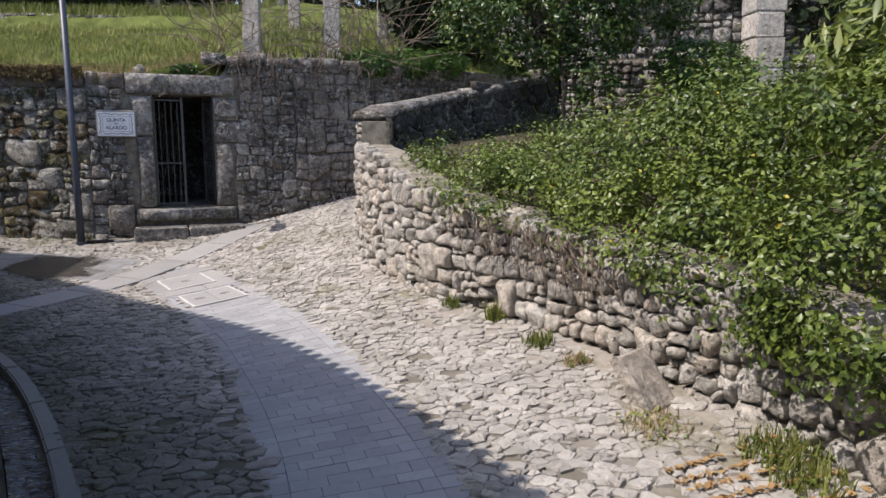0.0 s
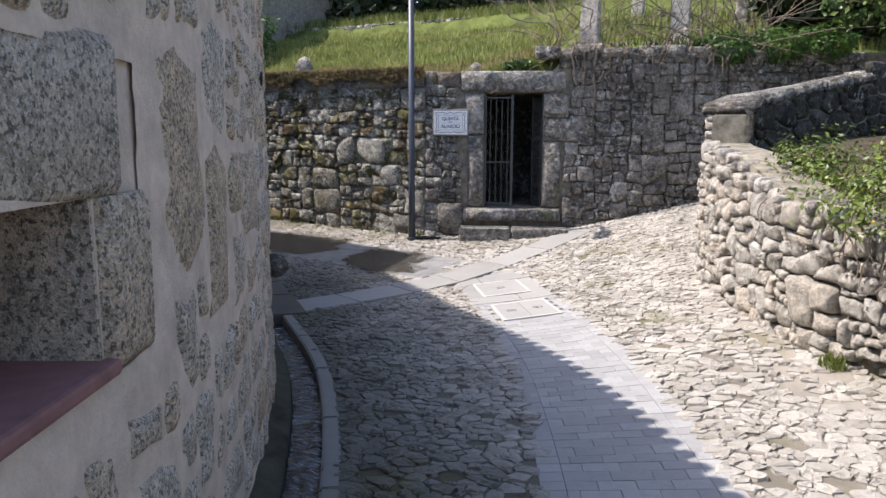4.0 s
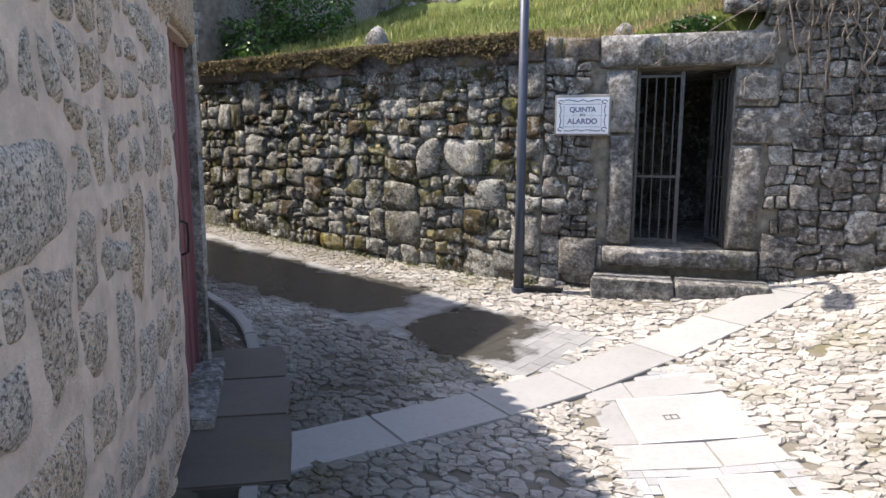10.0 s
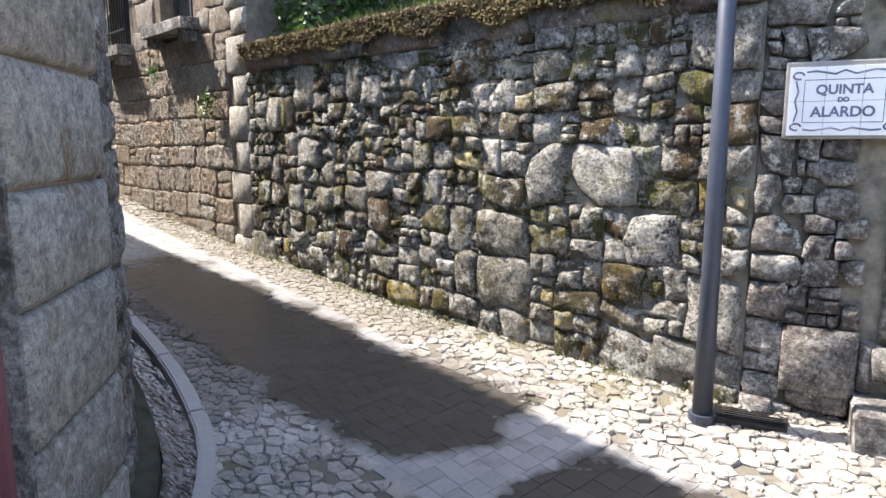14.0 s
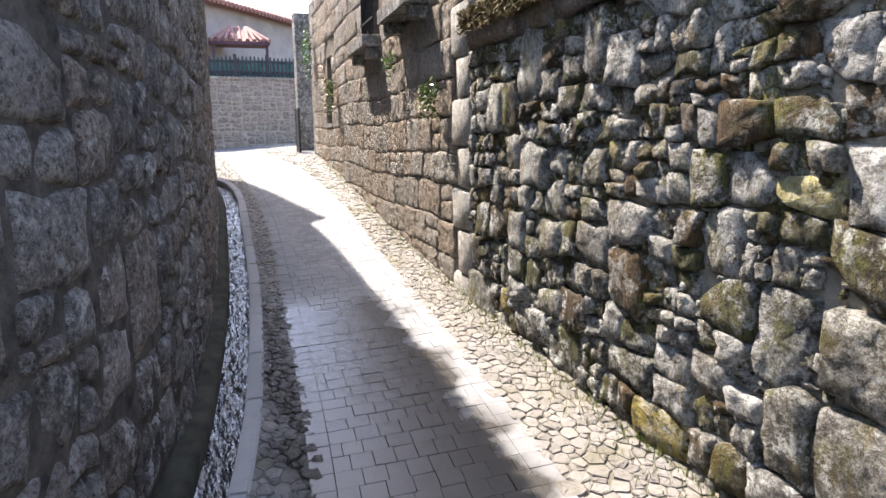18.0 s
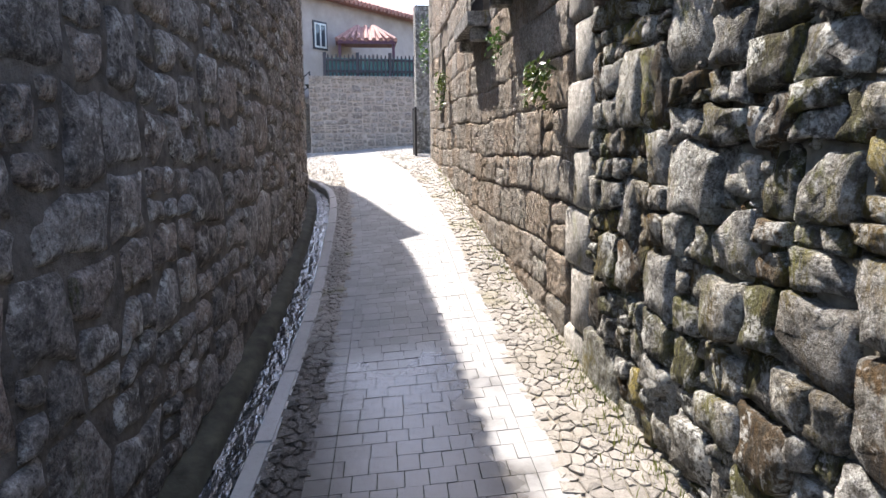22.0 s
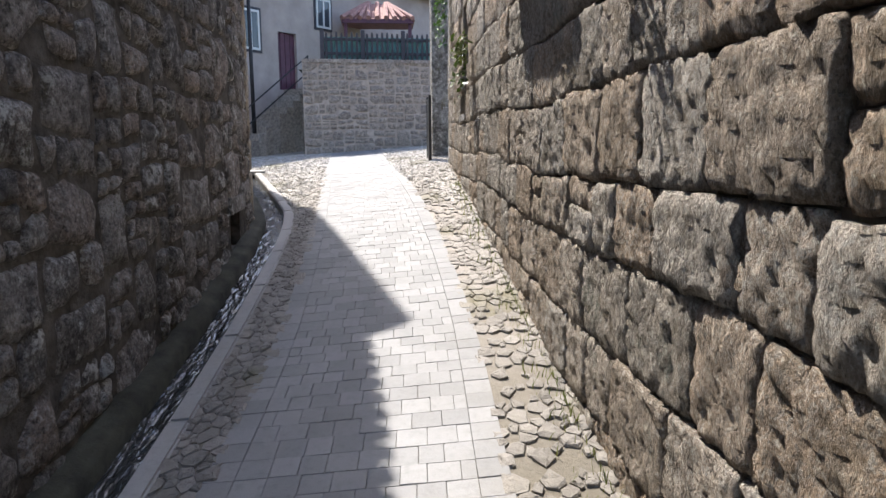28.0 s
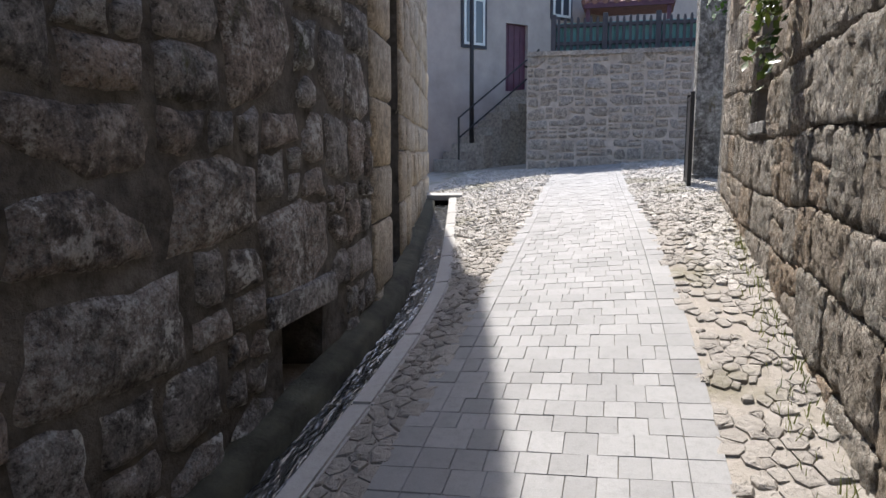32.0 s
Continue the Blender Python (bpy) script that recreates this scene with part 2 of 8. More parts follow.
def paving_mat(name, dark, light, wet=True, rough=0.75, bump_mm=3.0, speck=0.2, moss_amt=0.0, damp=0.0, sand=0.0):
    """Granite paving; wet patches lie where the run-off crosses the lane."""
    m, nt, b = node_mat(name)
    r = piece_random(nt)
    big = ramp(nt, noise_tex(nt, 1.4, 5, 0.65), 0.3, 0.7)
    f = math_node(nt, "ADD", math_node(nt, "MULTIPLY", r, 0.55), math_node(nt, "MULTIPLY", big, 0.45))
    c = mix(nt, f, dark, light)
    grain = noise_tex(nt, 170, 2, 0.7)
    mid = noise_tex(nt, 22, 5, 0.7)
    c = mix(nt, math_node(nt, "MULTIPLY", ramp(nt, grain, 0.5, 0.75), speck), c, tuple(0.3 * v for v in dark))
    c = mix(nt, math_node(nt, "MULTIPLY", ramp(nt, mid, 0.5, 0.75), 0.3), c, tuple(0.5 * v for v in dark))
    rg = None
    if damp:
        # damp and algae along the gutter of the low house
        sepx = nt.nodes.new("ShaderNodeSeparateXYZ")
        nt.links.new(world_pos(nt), sepx.inputs[0])
        vd = nt.nodes.new("ShaderNodeVectorMath")
        vd.operation = "DOT_PRODUCT"
        vd.inputs[1].default_value = (0.8, 0.6, 0.0)
        nt.links.new(world_pos(nt), vd.inputs[0])
        g = math_node(nt, "MULTIPLY", ramp(nt, math_node(nt, "ADD", vd.outputs["Value"], math_node(nt, "MULTIPLY", noise_tex(nt, 1.2, 5, 0.7), 1.6)), 3.0, 1.7), math_node(nt, "MULTIPLY", ramp(nt, sepx.outputs[0], -7.0, -5.2), damp))
        c = mix(nt, g, c, (0.05, 0.047, 0.03))
    if sand:
        # washed sand along the foot of the dry-stone wall
        vs_ = nt.nodes.new("ShaderNodeVectorMath")
        vs_.operation = "DOT_PRODUCT"
        vs_.inputs[1].default_value = (1.0, 0.4, 0.0)
        nt.links.new(world_pos(nt), vs_.inputs[0])
        g = ramp(nt, math_node(nt, "ADD", vs_.outputs["Value"], math_node(nt, "MULTIPLY", noise_tex(nt, 1.5, 5, 0.7), 1.4)), 2.9, 3.5)
        sx_ = nt.nodes.new("ShaderNodeSeparateXYZ")
        nt.links.new(world_pos(nt), sx_.inputs[0])
        g = math_node(nt, "MAXIMUM", g, ramp(nt, sx_.outputs[0], -13.5, -16.5))
        c = mix(nt, math_node(nt, "MULTIPLY", g, sand), c, mix(nt, mid, (0.22, 0.198, 0.17), (0.38, 0.345, 0.30)))
    if moss_amt:
        g = ramp(nt, noise_tex(nt, 0.9, 5, 0.7), 0.62 - 0.2 * moss_amt, 0.72 - 0.2 * moss_amt)
        c = mix(nt, math_node(nt, "MULTIPLY", g, 0.55), c, (0.10, 0.09, 0.03))
    if wet:
        # the wet stretch: along the lane from the crossing to the ashlar house
        sep = nt.nodes.new("ShaderNodeSeparateXYZ")
        nt.links.new(world_pos(nt), sep.inputs[0])
        xw = math_node(nt, "ADD", sep.outputs[0], math_node(nt, "MULTIPLY", math_node(nt, "SUBTRACT", noise_tex(nt, 1.6, 5, 0.6), 0.5), 1.5))
        yw = math_node(nt, "ADD", sep.outputs[1], math_node(nt, "MULTIPLY", math_node(nt, "SUBTRACT", noise_tex(nt, 2.1, 5, 0.6), 0.5), 0.9))
        w = math_node(nt, "MULTIPLY", math_node(nt, "MULTIPLY", ramp(nt, xw, -12.4, -11.6), ramp(nt, xw, -6.0, -6.2)), math_node(nt, "MULTIPLY", ramp(nt, yw, 9.6, 9.75), ramp(nt, yw, 11.05, 10.85)))
        dx, dy = math_node(nt, "ADD", xw, 5.05), math_node(nt, "SUBTRACT", yw, 10.05)
        pool = math_node(nt, "SQRT", math_node(nt, "ADD", math_node(nt, "MULTIPLY", dx, dx), math_node(nt, "MULTIPLY", dy, dy)))
        w = math_node(nt, "MAXIMUM", w, ramp(nt, pool, 0.72, 0.58))
        c = mix(nt, math_node(nt, "MULTIPLY", w, 0.9), c, tuple(0.17 * v * k for v, k in zip(dark, (1.1, 0.97, 0.78))))
        rg = math_node(nt, "SUBTRACT", rough, math_node(nt, "MULTIPLY", w, rough - 0.24))
        g = math_node(nt, "MULTIPLY", ramp(nt, sep.outputs[1], 10.9, 11.35), math_node(nt, "MULTIPLY", ramp(nt, sep.outputs[0], -16.0, -11.0), ramp(nt, sep.outputs[0], -3.0, -4.2)))
        g = math_node(nt, "MULTIPLY", g, ramp(nt, noise_tex(nt, 1.6, 6, 0.7), 0.4, 0.6))
        c = mix(nt, math_node(nt, "MULTIPLY", g, 0.5), c, (0.14, 0.118, 0.075))
    nt.links.new(c, b.inputs["Base Color"])
    if rg:
        nt.links.new(rg, b.inputs["Roughness"])
    else:
        b.inputs["Roughness"].default_value = rough
    b.inputs["Specular IOR Level"].default_value = 0.35
    bump(nt, b, math_node(nt, "ADD", mid, math_node(nt, "MULTIPLY", grain, 0.3)), 1.0, bump_mm / 1000)
    return m


M = {}
M["moss_stone"] = stone_mat("mossy granite", (0.19, 0.172, 0.14), (0.60, 0.575, 0.515), (0.34, 0.29, 0.17), 0.4, 0.3, (0.035, 0.028, 0.02), 0.6,
                            (0.15, 0.15, 0.035), 0.55, 0.6, bump_mm=14, fleck=0.75, crust=1.0, fur=0.95)
M["field_stone"] = stone_mat("pale field granite", (0.33, 0.305, 0.265), (0.58, 0.55, 0.50), (0.53, 0.43, 0.32), 0.4, 0.2, (0.16, 0.15, 0.135), 0.35, bump_mm=8, fleck=0.25)
M["dark_stone"] = stone_mat("weathered dark granite", (0.14, 0.128, 0.113), (0.40, 0.37, 0.33), (0.29, 0.22, 0.165), 0.4, 0.3, (0.03, 0.027, 0.024), 0.72,
                            (0.08, 0.08, 0.03), 0.3, 0.5, bump_mm=8, fleck=0.5, crust=0.7)
M["lane_stone"] = stone_mat("sooty lane granite", (0.18, 0.16, 0.142), (0.39, 0.352, 0.315), (0.36, 0.255, 0.185), 0.55, 0.35, (0.035, 0.032, 0.028), 0.6,
                            (0.08, 0.09, 0.035), 0.3, 0.45, bump_mm=9, fleck=0.8, crust=0.5)
M["ashlar"] = stone_mat("brownish ashlar granite", (0.31, 0.265, 0.21), (0.55, 0.485, 0.41), (0.48, 0.32, 0.19), 0.6, 0.35, (0.22, 0.17, 0.11), 0.4, (0.22, 0.24, 0.19), 0.3,
                        bump_mm=16, coarse=24, fleck=0.75, tooled=(1.0, 1.0, 0.5), crust=0.4)
M["house_stone"] = stone_mat("ochre speckled granite", (0.45, 0.375, 0.30), (0.60, 0.515, 0.415), (0.54, 0.37, 0.21), 0.75, 0.35, (0.36, 0.31, 0.25), 0.3, bump_mm=3.5, grain_scale=90, fleck=0.2, salt=0.82)
M["dressed"] = stone_mat("dressed grey granite", (0.25, 0.235, 0.215), (0.42, 0.405, 0.375), (0.38, 0.32, 0.25), 0.3, 0.35, (0.06, 0.054, 0.046), 0.85, (0.12, 0.125, 0.04), 0.35, 0.25, bump_mm=6, vary=0.3)
M["quoin"] = stone_mat("pale dressed granite", (0.30, 0.28, 0.24), (0.44, 0.415, 0.37), (0.40, 0.33, 0.245), 0.4, 0.35, (0.16, 0.15, 0.12), 0.4, (0.2, 0.2, 0.1), 0.3, 0.2, bump_mm=5)
# mossy stone, its colour lowered further for the shade under bush and trees
M["black_stone"] = stone_mat("mossy granite with painted shade", (0.07, 0.064, 0.056), (0.2, 0.185, 0.165), (0.13, 0.12, 0.06), 0.4, 0.3, (0.02, 0.018, 0.016), 0.8, (0.07, 0.075, 0.025), 0.5, 0.3, bump_mm=12)
M["far_stone"] = stone_mat("retaining wall granite", (0.22, 0.19, 0.165), (0.42, 0.375, 0.33), (0.36, 0.29, 0.22), 0.4, 0.3, bump_mm=6)
M["mortar"] = plain_mat("pale lime mortar", (0.57, 0.465, 0.375), 0.95, var=0.22, scale=7, bump_mm=7, bscale=55, spec=0.1)
M["far_mortar"] = plain_mat("weathered wall mortar", (0.42, 0.36, 0.31), 0.95, var=0.25, scale=4, bump_mm=5, spec=0.1)
M["grey_mortar"] = plain_mat("grey mortar", (0.27, 0.255, 0.235), 0.95, var=0.3, scale=4, bump_mm=5, spec=0.1)
M["dark_joint"] = plain_mat("dark earth in the joints", (0.21, 0.19, 0.15), 0.95, var=0.5, scale=8, bump_mm=10, bscale=30, spec=0.1)
M["ashlar_joint"] = plain_mat("brown earthy mortar", (0.2, 0.17, 0.135), 0.95, var=0.4, scale=6, bump_mm=10, bscale=30, spec=0.1)
M["lane_joint"] = plain_mat("sooty wall joints", (0.10, 0.09, 0.078), 0.95, var=0.6, scale=9, bump_mm=16, bscale=35, spec=0.1)
M["soil"] = paving_mat("sandy joint soil", (0.12, 0.107, 0.083), (0.22, 0.195, 0.155), rough=0.95, bump_mm=14.0, speck=0.3, moss_amt=0.5, damp=0.8, sand=0.85)
M["cobble"] = paving_mat("rounded street cobble", (0.215, 0.20, 0.176), (0.46, 0.432, 0.388), moss_amt=0.3, damp=0.75, bump_mm=14.0, speck=0.35)
M["sett"] = paving_mat("sawn granite sett", (0.165, 0.163, 0.159), (0.265, 0.262, 0.256), bump_mm=2.5)
M["lane_cobble"] = paving_mat("dirty lane cobble", (0.135, 0.122, 0.103), (0.29, 0.268, 0.235), moss_amt=0.35, bump_mm=14.0, speck=0.35, sand=0.35)
M["wet_slab"] = paving_mat("damp bridge slab", (0.05, 0.043, 0.034), (0.13, 0.112, 0.09), wet=False, rough=0.65, moss_amt=0.3)
M["slab"] = paving_mat("large granite slab", (0.225, 0.22, 0.21), (0.31, 0.302, 0.288), bump_mm=2.5)
M["street_sett"] = paving_mat("blue-grey street sett", (0.215, 0.214, 0.212), (0.335, 0.333, 0.33), wet=False, bump_mm=2.5)
M["rim"] = plain_mat("pale stone rim", (0.46, 0.45, 0.43), 0.8, var=0.15, bump_mm=2)
M["kerb"] = paving_mat("granite kerb", (0.24, 0.23, 0.21), (0.38, 0.365, 0.34), wet=False, damp=0.45)
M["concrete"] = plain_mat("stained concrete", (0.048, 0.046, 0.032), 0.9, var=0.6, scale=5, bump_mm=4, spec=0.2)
M["grass"] = leaf_mat("meadow grass", (0.06, 0.09, 0.016), (0.21, 0.22, 0.055), 0.6, 0.25)
M["dry_grass"] = leaf_mat("dry grass", (0.25, 0.19, 0.09), (0.36, 0.27, 0.13), 0.7, 0.2)
M["turf"] = plain_mat("turf ground", (0.09, 0.11, 0.03), 0.95, var=0.6, scale=2, bump_mm=20, bscale=20, spec=0.1)
M["earth"] = plain_mat("garden earth", (0.06, 0.05, 0.035), 0.95, var=0.5, scale=3, bump_mm=20, bscale=12, spec=0.1)
M["bush"] = leaf_mat("fresh creeper leaf", (0.018, 0.045, 0.008), (0.17, 0.215, 0.036), 0.4, 0.2)
M["ivy"] = leaf_mat("ivy leaf", (0.025, 0.075, 0.012), (0.09, 0.17, 0.03), 0.4)
M["orange_leaf"] = leaf_mat("orange tree leaf", (0.018, 0.05, 0.012), (0.07, 0.11, 0.022), 0.35)
M["dark_leaf"] = leaf_mat("evergreen leaf", (0.012, 0.022, 0.008), (0.035, 0.05, 0.016), 0.6, 0.1)
M["yellow_leaf"] = leaf_mat("yellowed leaf", (0.40, 0.30, 0.04), (0.45, 0.38, 0.08))
M["brown_leaf"] = leaf_mat("fallen brown leaf", (0.24, 0.14, 0.06), (0.40, 0.27, 0.12), 0.8)
M["orange"] = plain_mat("orange peel", (0.62, 0.20, 0.02), 0.45, bump_mm=1, bscale=200)
M["bark"] = plain_mat("bark", (0.13, 0.105, 0.08), 0.95, var=0.5, scale=9, bump_mm=8, bscale=30, stretch=(2, 2, 0.4))
M["dry_vine"] = plain_mat("dry vine wood", (0.16, 0.125, 0.095), 0.95, var=0.4)
M["maroon"] = plain_mat("worn maroon paint", (0.20, 0.082, 0.085), 0.55, var=0.3, scale=3, bump_mm=1.5, bscale=25, stretch=(3, 3, 0.4))
M["purple"] = plain_mat("dark purple paint", (0.085, 0.025, 0.045), 0.5, var=0.2)
M["sill_paint"] = plain_mat("faded red sill paint", (0.24, 0.115, 0.105), 0.8, var=0.3)
M["iron"] = plain_mat("dark iron", (0.035, 0.033, 0.033), 0.55, 0.6, var=0.4, scale=20, bump_mm=1)
M["bar"] = plain_mat("grey painted bars", (0.075, 0.075, 0.072), 0.55, 0.3, var=0.4, scale=25)
M["pole"] = plain_mat("slate blue pole paint", (0.048, 0.056, 0.075), 0.42, 0.1, var=0.2, scale=4)
M["glaze"] = plain_mat("white glazed tile", (0.78, 0.78, 0.76), 0.18, var=0.03, spec=0.5)
M["glaze_ink"] = plain_mat("blue-grey tile glaze", (0.13, 0.14, 0.20), 0.25, var=0.2)
# near-black colour that stands in for the shade inside openings
M["dark_void"] = plain_mat("painted shade of openings", (0.035, 0.033, 0.03), 0.95)
M["white_paint"] = plain_mat("white paint", (0.6, 0.6, 0.57), 0.6, var=0.06)
M["render_wall"] = plain_mat("grey house plaster", (0.37, 0.31, 0.275), 0.95, var=0.18, scale=1.5, bump_mm=3, bscale=80)
M["teal"] = plain_mat("teal fence sheet", (0.13, 0.30, 0.28), 0.6, var=0.15)
M["fence_wood"] = plain_mat("dark stained fence wood", (0.045, 0.043, 0.05), 0.7, var=0.3)
M["roof_tile"] = plain_mat("red clay roof tile", (0.33, 0.175, 0.145), 0.8, var=0.3, scale=8)
M["hill"] = plain_mat("hazy wooded hill", (0.11, 0.15, 0.14), 1.0, var=0.35, scale=0.12)


def glass_mat():
    m, nt, b = node_mat("window glass")
    b.inputs["Base Color"].default_value, b.inputs["Roughness"].default_value = (0.05, 0.06, 0.07, 1), 0.05
    b.inputs["Specular IOR Level"].default_value = 0.6
    return m


def water_mat():
    m, nt, b = node_mat("running water")
    b.inputs["Base Color"].default_value, b.inputs["Roughness"].default_value = (0.035, 0.035, 0.03, 1), 0.06
    b.inputs["IOR"].default_value = 1.33
    b.inputs["Specular IOR Level"].default_value = 0.8
    # pale streaks along the flow: sky reflections painted into the base colour
    sky_glint = ramp(nt, noise_tex(nt, 26, 5, 0.7, stretch=(0.35, 1.6, 1)), 0.57, 0.64)
    nt.links.new(mix(nt, math_node(nt, "MULTIPLY", sky_glint, 0.4), (0.04, 0.04, 0.038), (0.62, 0.65, 0.72)), b.inputs["Base Color"])
    bump(nt, b, noise_tex(nt, 14, 3, 0.5, stretch=(0.4, 1.5, 1)), 1.0, 0.03)
    return m


M["glass"], M["water"] = glass_mat(), water_mat()

# ---- the lie of the land ----
SPOTS = [(0, 0, 0), (-0.5, 3.3, 0), (1.8, 4, 0.12), (2.2, 1, 0.05), (-2, 4, -0.05), (-1.1, 5.8, -0.04), (-3.3, 9.3, -0.17), (-2.5, 8.9, -0.12),
         (-4.8, 7.2, -0.12), (-0.5, 9, 0.27), (0.4, 6.6, 0.2), (-2.6, 12, 0.2), (-1, 12.8, 0.65), (-5.2, 11.3, 0.07), (-6, 9, -0.08),
         (-7.5, 11.3, 0.16), (-8, 9.5, 0.04), (-11.8, 11.2, 0.42), (-11, 9.7, 0.27), (-14.5, 11.2, 0.67), (-15.4, 9.8, 0.65), (-17.2, 11.4, 1.0),
         (-17.2, 10, 0.93), (-20.3, 11.5, 1.36), (-20.5, 9.7, 1.2), (-24, 11, 1.53), (-24, 8.7, 1.36), (-29, 11, 1.8), (-29, 7.5, 1.58), (3, 15, 1.6), (-1, -6, 0.1), (5, -4, 0.2)]
_sp = np.array(SPOTS, float)


def _tps(r):
    return np.where(r > 1e-9, r * r * np.log(r + 1e-12), 0)


_n = len(_sp)
_K = np.zeros((_n + 3, _n + 3))
_K[:_n, :_n] = _tps(np.linalg.norm(_sp[:, None, :2] - _sp[None, :, :2], axis=2)) + np.eye(_n) * 0.8
_K[:_n, _n], _K[:_n, _n + 1:] = 1, _sp[:, :2]
_K[_n:, :_n] = _K[:_n, _n:].T
_W = np.linalg.solve(_K, np.append(_sp[:, 2], [0, 0, 0]))


def _exact(x, y):
    r = np.hypot(x - _sp[:, 0], y - _sp[:, 1])
    return float(_tps(r) @ _W[:_n] + _W[_n] + _W[_n + 1] * x + _W[_n + 2] * y)


_TX, _TY, _TS = -37, -13, 0.5
_TAB = [[_exact(_TX + i * _TS, _TY + j * _TS) for j in range(77)] for i in range(101)]


def terrain(x, y):
    """Height of the street, between the corners of a half-metre grid."""
    fx, fy = min(max((x - _TX) / _TS, 0), 99.999), min(max((y - _TY) / _TS, 0), 75.999)
    i, j = int(fx), int(fy)
    u, v = fx - i, fy - j
    a, b = _TAB[i], _TAB[i + 1]
    return (a[j] * (1 - u) + b[j] * u) * (1 - v) + (a[j + 1] * (1 - u) + b[j + 1] * u) * v


# ---- building helpers ----


def mesh_of(name, verts, faces, mat, smooth=True):
    me = bpy.data.meshes.new(name)
    me.from_pydata([tuple(v) for v in verts], [], faces)
    for m in (mat if isinstance(mat, (list, tuple)) else [mat]):
        me.materials.append(m)
    if smooth:
        me.polygons.foreach_set("use_smooth", [True] * len(me.polygons))
    me.update()
    return me


def child(ob, parent):
    ob.parent = parent
    return ob


def part(name, bm, material, parent=None, label="", smooth=False, kind=""):
    """Links a bmesh as one mesh object under a thing or a part."""
    me = bpy.data.meshes.new(name)
    bm.to_mesh(me)
    bm.free()
    me.materials.append(material)
    if smooth:
        me.polygons.foreach_set("use_smooth", [True] * len(me.polygons))
    ob = new(name, me)
    if parent:
        ob.parent = parent
        ob.matrix_parent_inverse = parent.matrix_basis.inverted()
    return tagged(ob, label, kind=kind)


def empty(name, at=(0, 0, 0), label="", category="", group="", kind="", turn=0.0):
    ob = new(name)
    ob.matrix_basis = pose(*at, 0, 0, turn)
    return tagged(ob, label, category, group, kind)


def box(bm, lo, hi, m=None, bevel=0.0, rough=0.0):
    """A box in bm, between two corners, bevelled, moved by m."""
    sub = bmesh.new()
    bmesh.ops.create_cube(sub, size=1)
    for v in sub.verts:
        v.co = Vector([(a + b) / 2 + (b - a) * c for a, b, c in zip(lo, hi, v.co)])
    if bevel:
        bmesh.ops.bevel(sub, geom=list(sub.edges), offset=bevel, segments=2, affect="EDGES", profile=0.6)
    if rough:
        for v in sub.verts:
            v.co += Vector((random.uniform(-1, 1), random.uniform(-1, 1), random.uniform(-1, 1))) * rough
    if m:
        bmesh.ops.transform(sub, matrix=m, verts=sub.verts)
    tmp = bpy.data.meshes.new("tmp")
    sub.to_mesh(tmp)
    sub.free()
    bm.from_mesh(tmp)
    bpy.data.meshes.remove(tmp)
    return bm


def tube(bm, pts, r, seg=8, taper=1.0, cap=True):
    """A tube along points."""
    pts = [Vector(p) for p in pts]
    rings = []
    for i, p in enumerate(pts):
        d = (pts[min(i + 1, len(pts) - 1)] - pts[max(i - 1, 0)]).normalized()
        a = d.cross(Vector((0, 0, 1)) if abs(d.z) < 0.9 else Vector((1, 0, 0))).normalized()
        c = d.cross(a)
        rr = r * (1 + (taper - 1) * i / max(1, len(pts) - 1))
        rings.append([bm.verts.new(p + (a * math.cos(k * 2 * math.pi / seg) + c * math.sin(k * 2 * math.pi / seg)) * rr) for k in range(seg)])
    for q, w in zip(rings, rings[1:]):
        for k in range(seg):
            bm.faces.new((q[k], q[(k + 1) % seg], w[(k + 1) % seg], w[k]))
    if cap:
        bm.faces.new(rings[0][::-1])
        bm.faces.new(rings[-1])
    return bm


